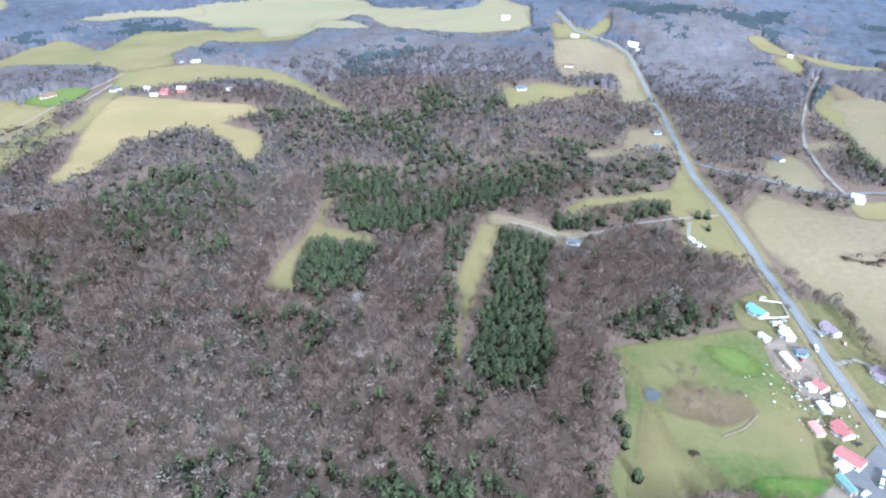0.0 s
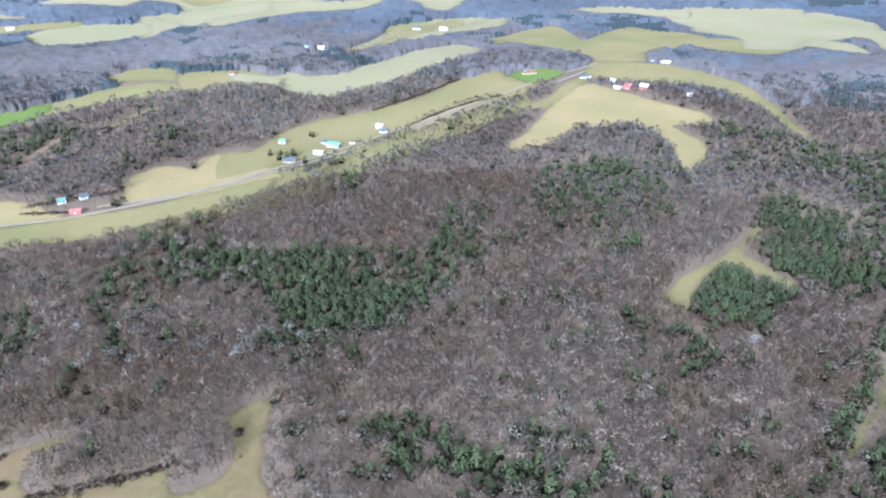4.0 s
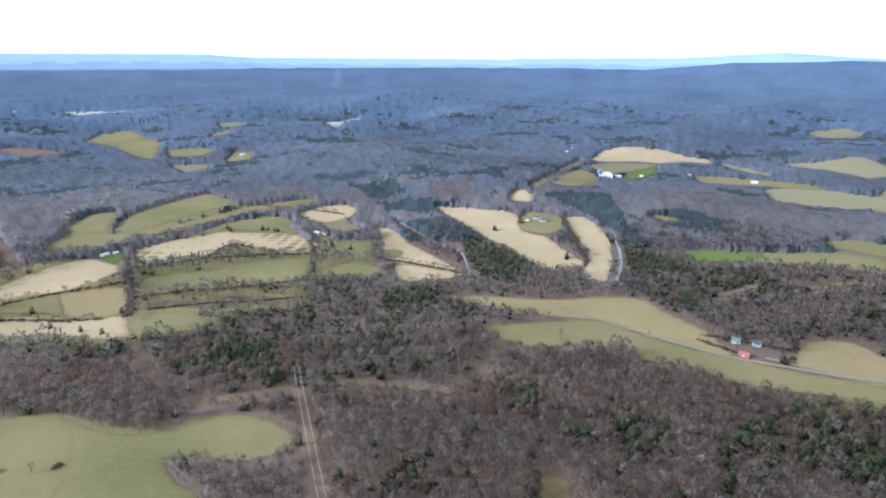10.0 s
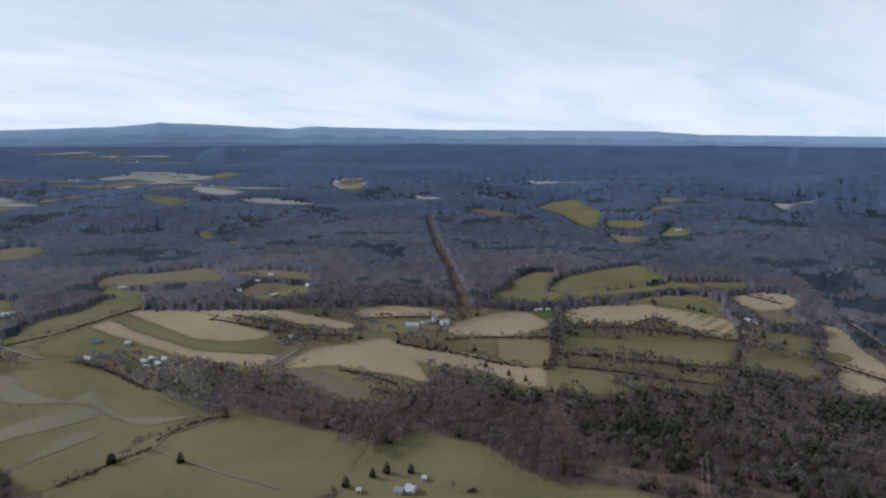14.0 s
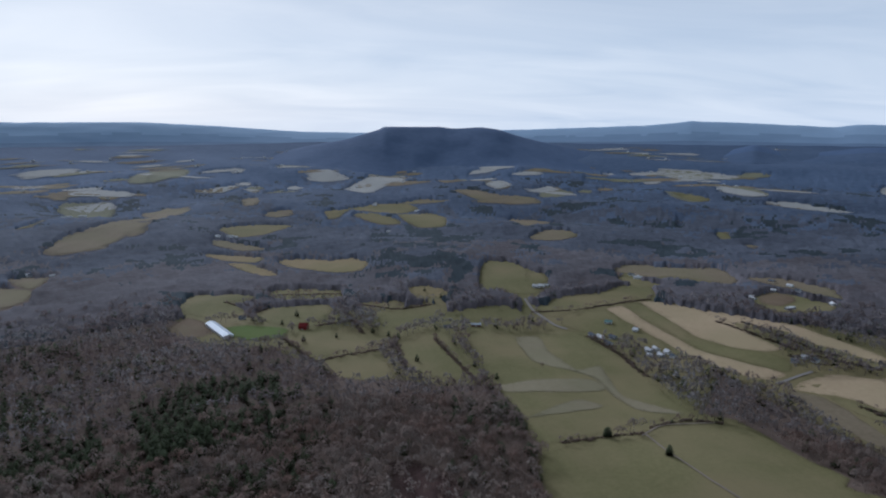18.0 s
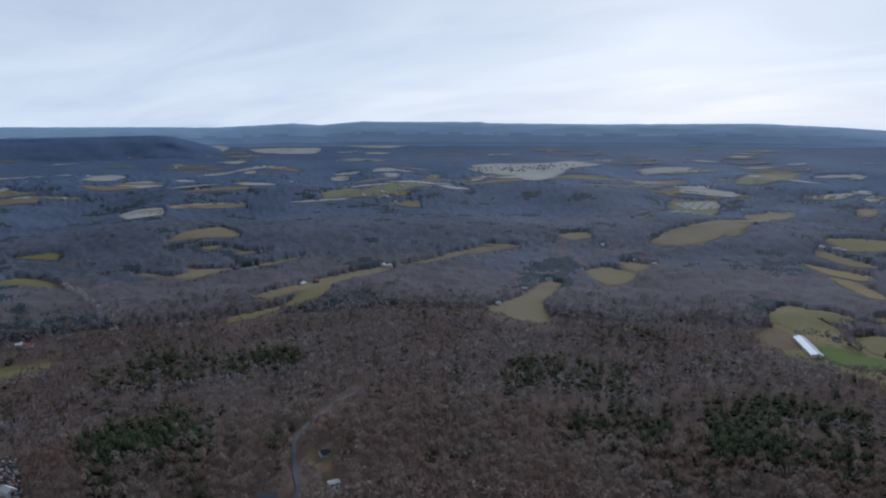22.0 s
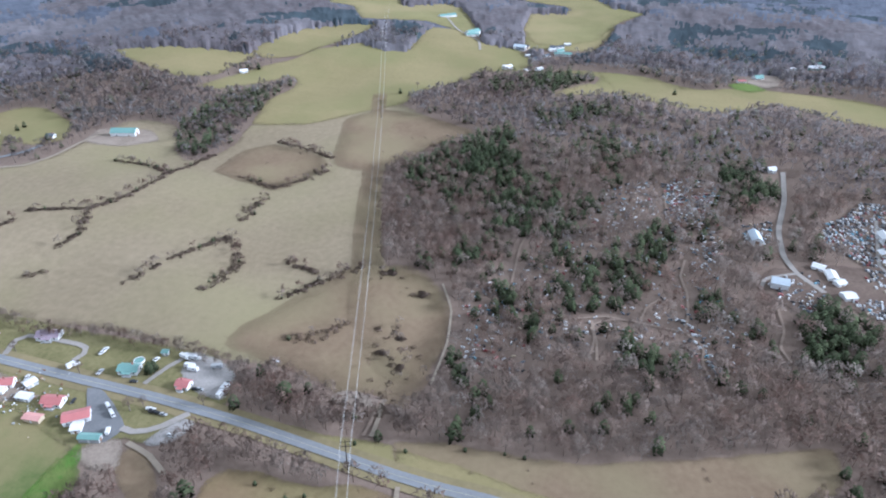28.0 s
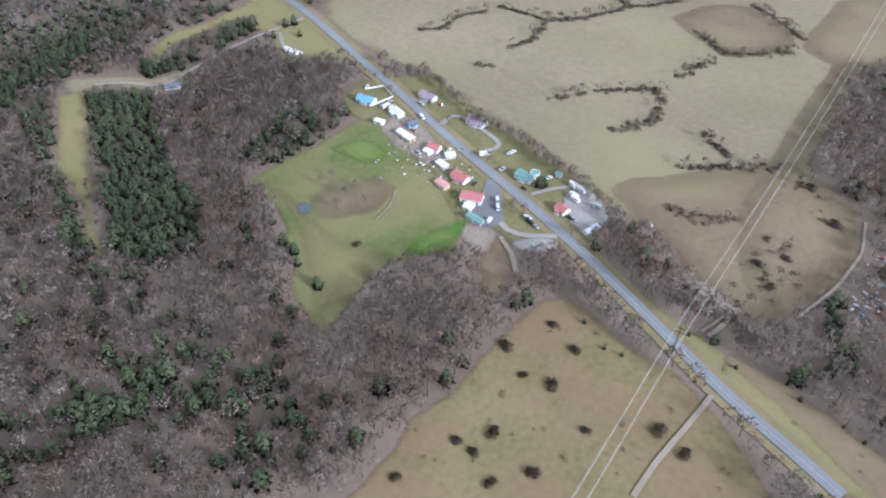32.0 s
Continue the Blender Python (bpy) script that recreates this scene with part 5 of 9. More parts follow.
field("far_field", "T", [(431, -2878), (320, -2934), (231, -3015), (312, -2850), (403, -2840)])
field("far_field", "T", [(215, -2956), (183, -3018), (164, -2851), (193, -2812)])
field("far_field", "T", [(229, -2690), (165, -2713), (135, -2226), (178, -2193)])
field("far_field", "T", [(109, -2060), (43, -2119), (25, -2058), (73, -2009)])
field("far_field", "T", [(-542, -2843), (-703, -3156), (-669, -2799), (-559, -2702)])
field("far_field", "T", [(-697, -2659), (-789, -2819), (-787, -2583), (-720, -2497), (-694, -2552)])
field("far_field", "T", [(-860, -2550), (-1017, -2694), (-1013, -2613), (-890, -2515)])
field("far_field", "T", [(-560, -2327), (-692, -2327), (-736, -2285), (-798, -2198), (-669, -2248), (-588, -2289)])
field("far_field", "E", [(-1678, -3074), (-1779, -2993), (-1839, -2900), (-1710, -2693), (-1605, -2769)])
field("far_field", "G", [(-1336, -2362), (-1361, -2243), (-1379, -2160), (-1314, -2133), (-1308, -2246)])
field("far_field", "F", [(-40, -3211), (-121, -3320), (-165, -3133), (-111, -3016), (-13, -3097)])
field("far_field", "H", [(-203, -2936), (-303, -2991), (-339, -2879), (-226, -2647), (-198, -2797)])
field("far_field", "F", [(-314, -2974), (-466, -3284), (-417, -2842), (-340, -2892)])
field("far_field", "E", [(-1670, -3082), (-1750, -2975), (-1873, -2812), (-1848, -2700), (-1623, -2688), (-1613, -2982)])
field("far_field", "T", [(-1618, -2485), (-1666, -2403), (-1584, -2134), (-1516, -2190)])
field("far_field", "T", [(-1491, -2055), (-1605, -2015), (-1660, -1885), (-1630, -1767), (-1560, -1906)])
field("far_field", "R", [(-2124, -2219), (-2226, -2272), (-2292, -2219), (-2259, -2155), (-2171, -2184)])
field("far_field", "T", [(-2118, -2196), (-2240, -2137), (-1937, -1878), (-1918, -1960)])
field("far_field", "R", [(-1777, -1284), (-1836, -1217), (-1849, -1096), (-1760, -1146)])
field("far_field", "T", [(-1085, -1650), (-1107, -1635), (-1064, -1596)])
field("far_field", "T", [(-1009, -1442), (-1033, -1415), (-976, -1358)])
field("scrub_patch", "Y", [(113, 368), (122, 340), (124, 309), (127, 277), (144, 250), (109, 232), (89, 239), (103, 274), (116, 313)])
field("scrub_patch", "N", [(130, 322), (147, 333), (158, 321), (176, 317), (178, 299), (157, 292), (138, 293), (127, 303)])
field("pad", "D", [(267, 140), (270, 130), (272, 114), (264, 115), (262, 128), (261, 138)])
field("dirt_yard", "D", [(205, 364), (225, 373), (234, 351), (230, 326), (226, 311), (212, 308), (209, 321), (205, 330), (203, 347)])
field("farm_hay", "C", [(-1431, 832), (-1387, 923), (-1333, 1017), (-1279, 1108), (-1172, 1184), (-1164, 1125), (-1223, 1010), (-1257, 927), (-1316, 871), (-1295, 798), (-1240, 709)])
field("farm_hay", "C", [(-1669, 989), (-1503, 1127), (-1216, 1196), (-1278, 1123), (-1378, 1026), (-1412, 929), (-1499, 966), (-1589, 937)])
field("farm_hay", "C", [(-829, 823), (-868, 931), (-939, 1074), (-939, 1199), (-890, 1294), (-822, 1322), (-794, 1254), (-827, 1123), (-804, 989), (-839, 926), (-815, 833)])
field("farm_pasture", "Y", [(-725, 1086), (-733, 1265), (-658, 1272), (-594, 1216), (-609, 1411), (-479, 1437), (-390, 1380), (-442, 1328), (-447, 1191), (-456, 1018), (-506, 1059), (-578, 1074), (-643, 1069)])
field("farm_hay", "C", [(-581, 1572), (-564, 1674), (-441, 1722), (-341, 1812), (-310, 1694), (-204, 1674), (-62, 1578), (65, 1589), (102, 1655), (95, 1322), (41, 1291), (-29, 1361), (-112, 1373), (-172, 1532), (-237, 1388), (-247, 1313), (-324, 1297), (-365, 1408), (-439, 1462), (-505, 1508)])


# the far plain: small farms strewn through the woods
FARMS = []


def far_farms():
    g = random.Random(21)
    for _ in range(560):
        az = radians(g.uniform(142, 268))
        r = 2700 + 1600 * g.random() ** 0.8
        if noise.noise(Vector((az * 9, r * 0.004, 2.0))) < -0.08:
            continue
        c = np.array([-math.sin(az) * r, math.cos(az) * r])
        along, out = np.array([math.cos(az), math.sin(az)]), c / r
        ln, dp = g.uniform(30, 150), g.uniform(14, 38) * (1.8 if r < 3500 else 1.0)
        n = 7
        ring = []
        for i in range(n):
            a = 2 * math.pi * i / n
            k = g.uniform(0.7, 1.2)
            p = c + along * ln * math.cos(a) * k + out * dp * math.sin(a) * k
            ring.append((p[0], p[1]))
        FARMS.append((c[0], c[1], math.degrees(az)))
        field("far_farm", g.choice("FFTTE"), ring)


far_farms()

# ---- roads and water
road("main_road", 6.8, "road", [(226.2, 1444.6), (240.0, 1288.2), (287.7, 1221.7), (302.4, 1157.1), (295.1, 1012.2), (278.4, 863.3), (257.6, 723.2), (246.7, 639.9), (246.2, 550.5), (245.3, 474.6), (243.7, 411.4), (239.4, 351.8), (239.1, 304.4), (238.5, 267.4), (237.1, 233.0), (235.0, 205.6), (232.6, 175.3), (228.4, 141.9), (224.4, 111.9), (221.3, 88.6), (219.4, 65.0), (218.9, 44.2), (217.6, 19.4)])
road("side_road", 5.0, "road", [(259.2, 672.2), (302.1, 629.9), (339.4, 594.0), (372.6, 586.9)])
road("gravel_road", 4.0, "gravel", [(562.5, 1040.5), (512.2, 960.4), (452.1, 844.0), (404.8, 737.7), (378.0, 639.7), (371.8, 584.0)])
road("barn_lane", 3.5, "lane", [(446.7, 590.1), (454.5, 562.9), (465.9, 536.1), (495.8, 527.3), (542.6, 531.7), (565.3, 531.9)])
road("side_road", 5.0, "road", [(368.2, 589.1), (400.8, 595.7), (435.6, 589.5), (455.2, 589.2), (471.5, 581.0), (492.9, 563.2), (515.1, 561.3)])
road("farm_road", 4.6, "lane", [(-587.1, 264.4), (-577.3, 286.9), (-558.3, 325.6), (-544.3, 373.3), (-536.7, 433.3), (-532.0, 505.8), (-520.8, 585.3), (-503.4, 671.9), (-493.7, 788.6), (-477.6, 923.1), (-465.1, 1015.8)])
road("farm_road", 4.2, "lane", [(-720.2, 89.6), (-683.2, 128.5), (-616.3, 191.3), (-586.0, 239.0), (-555.8, 323.8), (-532.9, 403.0), (-526.9, 470.8), (-516.6, 538.9)])
road("lane", 3.0, "gravel", [(60.0, 547.3), (81.3, 537.8), (102.8, 518.2), (134.2, 532.4), (160.6, 542.4), (195.9, 546.9), (238.8, 545.0)])
road("driveway", 3.2, "gravel", [(212.6, 538.0), (204.8, 514.8), (206.7, 495.6)])
road("loop_drive", 4.0, "gravel", [(212.5, 238.0), (211.6, 229.0), (216.7, 219.5), (231.3, 208.8)])
road("driveway", 3.6, "gravel", [(243.3, 343.4), (256.4, 347.8), (262.8, 342.8), (264.1, 324.6), (264.5, 306.0), (261.2, 298.7), (251.1, 301.4)])
road("driveway", 3.0, "gravel", [(245.2, 247.7), (260.2, 243.3), (269.8, 238.2)])
road("driveway", 3.0, "road", [(243.2, 390.9), (246.6, 376.9), (250.5, 371.6)])
road("house_lane", 3.0, "lane", [(204.3, 227.9), (200.2, 212.5), (190.8, 196.3)])
road("field_track", 2.5, "lane", [(146.8, 69.2), (166.2, 74.4), (193.7, 79.2), (214.7, 83.3)])
road("field_track", 2.5, "lane", [(268.1, 111.1), (255.3, 108.7), (242.5, 107.8)])
road("field_track", 1.6, "lane", [(391.9, 111.6), (365.0, 97.8), (329.4, 91.0), (290.9, 89.8)])
road("field_track", 2.0, "lane", [(-286.2, -526.3), (-285.7, -483.3), (-292.4, -432.9), (-305.6, -382.9)])
road("field_track", 2.0, "lane", [(-281.6, -522.8), (-311.5, -542.4), (-366.8, -538.0)])
road("wood_track", 1.7, "dirt", [(582.8, -35.9), (552.7, -37.2), (528.4, -42.7)])
road("wood_track", 1.7, "dirt", [(476.4, -52.8), (452.6, -49.6), (432.0, -53.7), (407.9, -54.0), (384.0, -51.0), (386.9, -24.0), (389.3, -2.8), (376.6, 28.0)])
road("wood_track", 1.7, "dirt", [(390.3, -23.8), (409.3, -27.9), (424.0, -39.7)])
road("wood_track", 1.7, "dirt", [(384.0, -51.0), (370.3, -62.4), (352.6, -60.8), (336.6, -66.7)])
road("wood_track", 1.7, "dirt", [(381.8, 7.1), (362.9, 3.1), (343.7, 4.2)])
road("wood_track", 1.7, "dirt", [(423.4, -110.9), (400.5, -112.3), (382.5, -107.9), (368.6, -112.7)])
road("junk_road", 4.2, "gravel", [(650.5, -140.1), (596.8, -135.7), (542.0, -125.3), (499.2, -123.8), (474.1, -129.6), (451.3, -143.5)])
road("junk_road", 2.8, "gravel", [(474.1, -129.6), (462.0, -107.4), (445.8, -102.3)])
road("junk_road", 2.8, "gravel", [(586.2, -205.1), (541.9, -197.0), (504.1, -190.0), (478.9, -200.0), (465.1, -208.3), (428.3, -215.3)])
road("hill_road", 3.6, "back_road", [(462.8, -497.4), (454.5, -460.3), (439.9, -401.8), (423.5, -374.2), (391.1, -344.8), (367.5, -326.8), (344.8, -296.8), (327.9, -273.6), (308.7, -241.3)])
road("barn_lane", 3.5, "gravel", [(1195.5, 332.8), (1111.5, 290.0), (1049.8, 242.5), (1003.8, 229.2)])
road("village_road", 4.0, "gravel", [(-333.6, -1012.3), (-327.8, -954.8), (-337.1, -884.6), (-346.6, -865.8)])
road("village_road", 4.0, "gravel", [(-484.5, -618.1), (-519.9, -630.6), (-541.8, -635.6)])
road("farm_lane", 3.0, "gravel", [(-458.5, 872.6), (-459.7, 961.1)])
road("river", 4.5, "water", [(-1078.0, 198.8), (-1050.7, 216.0), (-964.9, 208.0), (-884.3, 196.0), (-813.5, 175.0)])
road("river", 3.5, "water", [(-1139.1, -130.7), (-1010.6, -65.1), (-942.6, -16.9), (-848.1, -4.1), (-813.0, 13.5)])
road("field_track", 1.8, "dirt", [(271, 113), (254, 112), (242, 112)])
road("field_track", 1.6, "dirt", [(410, 66), (429, 67), (461, 69), (475, 67)])
road("field_track", 1.6, "dirt", [(338, 0), (360, 2), (376, 7), (387, -7), (388, -21)])
road("pond_path", 1.2, "dirt", [(177.1, 298.8), (166.6, 288.8), (152.3, 282.0)])
pond = smooth_outline([(121.0, 322.6), (125.4, 321.5), (127.7, 316.9), (123.2, 310.4), (118.3, 311.2), (117.9, 316.4)])
tagged(new("pond", drape("pond", pond, M["water"], 0.9)), "small dark farm pond in a meadow", "pond", kind="structure")

# ---- stands of pine
pines(.32, [(-665, -273), (-834, -53), (-603, 15), (-466, -166)])
pines(.25, [(464, -980), (153, -788), (-26, -638), (23, -477), (259, -517)])
pines(.45, [(3, 326), (29, 307), (40, 243), (38, 211), (-16, 263)])
pines(.5, [(23, 235), (50, 220), (57, 187), (11, 208)])
pines(.7, [(570, 215), (601, 169), (554, 149), (533, 189)])
pines(.8, [(640, 171), (679, 118), (595, 91), (567, 107), (563, 141)])
pines(.6, [(539, 101), (540, 52), (503, 45), (488, 81)])
pines(.6, [(467, 116), (482, 84), (441, 69), (425, 98)])
pines(.5, [(656, 60), (701, -32), (645, -35), (617, 48)])
pines(.8, [(809, 85), (867, 17), (745, -3), (733, 50)])
pines(.8, [(873, 184), (933, 63), (852, 53), (788, 156)])
pines(.6, [(-312, 584), (-269, 630), (-215, 618), (-168, 483), (-225, 452), (-285, 508)])
pines(.5, [(-343, 479), (-303, 479), (-284, 427), (-316, 428)])
pines(.6, [(-23, 871), (69, 919), (85, 812), (-3, 761)])
pines(.65, [(-121, 667), (-75, 667), (-48, 562), (-86, 547)])
pines(.65, [(-42, 678), (66, 717), (69, 591), (-24, 557)])
pines(.6, [(120, 743), (199, 706), (182, 608), (118, 594)])
pines(.5, [(-508, 487), (-463, 482), (-426, 423), (-457, 423)])
pines(.35, [(-369, 242), (-345, 304), (-271, 291), (-249, 240), (-297, 206), (-329, 205)])
pines(.5, [(-211, 215), (-176, 230), (-134, 228), (-50, 245), (-53, 236), (-194, 188)])
pines(.5, [(-630, -301), (-705, -227), (-693, -167), (-626, -174), (-577, -257)])
pines(.65, [(-767, -110), (-825, -66), (-751, -45), (-694, -92)])
pines(.5, [(-620, -162), (-644, -129), (-565, -116), (-547, -137)])
pines(.5, [(-628, -427), (-626, -345), (-620, -316), (-575, -330), (-579, -387)])
pines(.5, [(-789, -193), (-833, -115), (-784, -92), (-751, -155)])
pines(.7, [(-1254, 143), (-1212, 247), (-1027, 236), (-915, 199), (-1073, 218), (-1168, 179)])
pines(.5, [(-915, 192), (-877, 354), (-726, 298), (-700, 215), (-780, 185)])
pines(.6, [(-1497, -303), (-1441, -182), (-1224, -102), (-1151, -125), (-1297, -196)])
pines(.5, [(298, -757), (252, -747), (205, -606), (233, -589)])
pines(.4, [(-63, -1329), (-217, -1330), (-241, -1200), (-148, -1142), (-75, -1194)])
pines(.5, [(-193, -1977), (-345, -1718), (-268, -1336), (-178, -1567)])
pines(.5, [(1254, -202), (1184, -289), (1016, -259), (1077, -182)])
pines(.6, [(780, -375), (682, -468), (615, -413), (703, -344)])
pines(.6, [(622, -321), (560, -397), (505, -363), (559, -293)])
pines(.5, [(377, -635), (341, -715), (276, -618), (317, -557)])
pines(.55, [(262, -714), (211, -736), (177, -618), (202, -575)])
pines(.45, [(578, 171), (642, 92), (639, 15), (520, -5), (476, 48), (479, 122)])
pines(.45, [(413, 86), (467, 27), (462, -15), (389, -26), (345, 30), (353, 69)])
pines(1.0, [(49, 535), (90, 528), (85, 473), (71, 418), (73, 363), (58, 316), (25, 315), (13, 347), (26, 400), (38, 464)])
pines(.9, [(3, 519), (23, 540), (16, 473), (9, 430), (9, 347), (2, 341), (-5, 347), (0, 397)])
pines(1.0, [(-108, 427), (-114, 451), (-107, 509), (-53, 509), (-56, 467), (-64, 422), (-90, 419)])
pines(.75, [(-119, 596), (-107, 665), (-49, 666), (10, 699), (129, 692), (152, 656), (113, 588), (60, 578), (8, 551), (-31, 520), (-79, 524), (-100, 575)])
pines(.6, [(-49, 934), (85, 987), (67, 834), (-24, 851)])
pines(.5, [(-245, 853), (-103, 853), (-53, 730), (-194, 748)])
pines(.5, [(-103, 853), (81, 834), (70, 700), (-50, 695)])
pines(.6, [(122, 649), (246, 685), (226, 600), (125, 598)])
pines(.85, [(116, 571), (159, 584), (221, 582), (209, 549), (188, 518), (160, 538), (134, 529), (86, 538)])
pines(.4, [(-141, 396), (-91, 423), (-71, 369), (-91, 319), (-119, 339)])
pines(.35, [(-312, 606), (-255, 680), (-182, 557), (-220, 495), (-279, 504)])
pines(.4, [(-334, 452), (-259, 404), (-249, 335), (-269, 335)])
pines(1.0, [(97, 296), (107, 287), (100, 266), (90, 266)])
pines(.25, [(-127, 265), (-67, 270), (33, 246), (26, 239), (-125, 239)])
pines(.4, [(110, 389), (160, 421), (196, 396), (191, 383), (128, 369)])
pines(.65, [(-386, 152), (-428, 202), (-456, 259), (-403, 313), (-354, 357), (-301, 392), (-259, 356), (-254, 293), (-299, 232), (-337, 194)])
pines(.4, [(-499, 15), (-537, 37), (-513, 66), (-473, 38)])
pines(.35, [(-493, 108), (-466, 145), (-429, 122), (-456, 100)])
pines(.35, [(-116, 342), (-86, 410), (-66, 361), (-98, 321)])
pines(.5, [(-177, 195), (-173, 225), (-153, 224), (-159, 193)])
pines(.35, [(-285, 559), (-259, 725), (-175, 633), (-181, 499), (-263, 421)])
pines(.5, [(-906, 210), (-901, 324), (-772, 389), (-739, 341), (-720, 213), (-799, 179)])
pines(.8, [(-1268, 152), (-1198, 248), (-1069, 229), (-916, 200), (-1092, 198)])
pines(.4, [(-797, -106), (-811, -66), (-718, 3), (-573, -7), (-570, -98), (-615, -149), (-657, -123)])
pines(.5, [(-620, -330), (-634, -279), (-642, -189), (-569, -180), (-532, -238), (-585, -303)])
pines(.95, [(-1058, -15), (-990, 36), (-886, 78), (-808, 44), (-848, -4)])
pines(.7, [(-1427, -293), (-1447, -176), (-1207, -108), (-1139, -131), (-1309, -215)])
pines(.5, [(-1050, 220), (-1023, 249), (-879, 253), (-837, 194)])
pines(.8, [(-1287, 171), (-1276, 253), (-1075, 225), (-1246, 125)])
pines(.4, [(-695, 275), (-752, 461), (-666, 414), (-630, 295), (-641, 250)])
pines(.45, [(-452, 182), (-508, 254), (-500, 322), (-390, 262), (-401, 172)])
pines(.3, [(-465, 71), (-483, 150), (-419, 134), (-437, 75)])
pines(.25, [(-407, -88), (-423, -43), (-409, 11), (-377, -3), (-371, -74)])
pines(.5, [(231, -648), (193, -650), (166, -552), (194, -551)])
pines(.35, [(164, -700), (72, -678), (71, -568), (147, -596)])
pines(.35, [(-133, -632), (-209, -583), (-171, -468), (-114, -470)])
pines(.5, [(-163, -1722), (-389, -1603), (-263, -1148), (-150, -1250)])
pines(.5, [(717, -484), (610, -553), (562, -492), (634, -419)])
pines(.5, [(633, -308), (546, -387), (508, -360), (582, -293)])
pines(.5, [(573, -301), (473, -322), (400, -281), (434, -234), (503, -236)])
pines(.5, [(679, -97), (656, -122), (563, -108), (582, -79)])
pines(.3, [(380, -685), (326, -710), (251, -578), (325, -591)])
pines(.3, [(251, -700), (208, -697), (177, -604), (202, -575)])
pines(.5, [(616, -326), (558, -399), (509, -357), (508, -269)])
pines(.5, [(690, -463), (642, -562), (600, -512), (641, -439)])
pines(.6, [(1209, -44), (1227, -209), (1046, -170), (1078, -47)])
pines(.5, [(640, 235), (664, 162), (668, 108), (589, 98), (557, 163)])
pines(.4, [(703, 95), (696, -35), (620, 2), (621, 86)])
pines(.7, [(435, -139), (430, -176), (363, -145), (373, -118)])
pines(.7, [(653, -90), (648, -130), (588, -129), (576, -80)])
pines(.6, [(948, 108), (893, 51), (814, 27), (830, 130)])
pines(.8, [(1100, 396), (1084, 325), (1013, 321), (1017, 369)])
pines(.6, [(592, 464), (711, 482), (805, 429), (775, 421), (613, 404), (539, 398), (544, 425)])
pines(.6, [(566, 185), (636, 158), (672, 111), (613, 103), (552, 143), (519, 183)])
pines(.6, [(467, 125), (478, 83), (431, 88), (426, 112)])
pines(.6, [(432, 71), (470, 43), (436, 36), (413, 62)])
pines(.8, [(298, -2), (321, -28), (327, -59), (304, -49), (291, -6)])
pines(.7, [(490, -14), (520, -43), (467, -43), (449, -19)])
pines(.8, [(362, -11), (364, -27), (351, -46), (334, -44), (327, -21)])
pines(.7, [(302, 95), (321, 81), (298, 70), (294, 89)])
pines(.8, [(429, -55), (432, -78), (407, -78), (397, -56)])
pines(.5, [(666, -15), (735, -99), (659, -101), (634, -27)])
pines(.6, [(757, 112), (800, 59), (746, 40), (702, 95)])
pines(.7, [(892, 118), (933, 63), (861, 61), (833, 101)])
pines(.6, [(463, 777), (478, 758), (445, 633), (424, 600), (409, 630), (425, 694)])
pines(.65, [(-38, 253), (-11, 249), (24, 249), (39, 230), (26, 219), (-18, 224), (-66, 219), (-59, 253)])
pines(.4, [(12, 189), (43, 192), (61, 162), (46, 150), (15, 165)])
pines(.35, [(91, 216), (120, 209), (121, 195), (91, 194)])
pines(.7, [(10, 642), (42, 670), (117, 691), (183, 635), (104, 575), (43, 596), (-12, 521)])
pines(0.7, [(389, -673), (350, -724), (293, -716), (267, -633), (319, -594)])
pines(0.75, [(239, -681), (212, -703), (162, -557), (185, -539)])
pines(0.7, [(153, -684), (109, -720), (34, -726), (28, -585), (116, -563)])
pines(0.6, [(728, -486), (690, -519), (624, -518), (578, -468), (641, -435)])
pines(0.7, [(667, -300), (637, -363), (550, -384), (482, -329), (552, -255)])
pines(0.6, [(757, -443), (721, -487), (665, -501), (634, -467), (686, -414)])
pines(0.7, [(288, -611), (266, -669), (224, -673), (194, -585), (237, -527)])
pines(0.6, [(179, -688), (139, -727), (78, -678), (64, -588), (129, -561)])
pines(0.7, [(247, -695), (214, -707), (172, -574), (198, -563)])

# ---- creeks lined with pale trees
creek([(-391, 130), (-368, 153), (-349, 177), (-335, 204), (-321, 232), (-298, 244)])
creek([(-356, 178), (-324, 192), (-313, 207), (-305, 231)])
creek([(1207, -566), (1015, -513), (866, -471), (805, -444)])
creek([(-1044, -651), (-1168, -652), (-1476, -706)])
creek([(-418, 160), (-378, 179), (-331, 194), (-311, 207)])

# ---- hedgerows
hedge(3, [(-406, 45), (-380, 43), (-356, 41), (-335, 32), (-314, 24), (-299, 16)])
hedge(3, [(-369, 64), (-355, 66), (-347, 74)])
hedge(3, [(-307, 71), (-293, 88), (-279, 109), (-271, 127)])
hedge(4, [(-588, 632), (-580, 718), (-577, 805)])
hedge(5, [(-634, 228), (-603, 297), (-651, 314)])
hedge(5, [(-546, -824), (-551, -771), (-555, -728), (-564, -693)])
hedge(5, [(-575, -810), (-580, -736), (-583, -694), (-597, -666)])
hedge(6, [(-547, -678), (-578, -666), (-609, -615)])
hedge(4, [(-624, -547), (-637, -508), (-654, -470), (-659, -432), (-670, -392)])
hedge(6, [(-682, -516), (-715, -487), (-773, -412)])
hedge(6, [(-879, -465), (-772, -407), (-688, -366)])
hedge(5, [(-834, -428), (-877, -365), (-896, -294), (-917, -227)])
hedge(5, [(-893, -355), (-952, -346), (-927, -308)])
hedge(6, [(-727, -387), (-753, -340), (-785, -255), (-802, -203)])
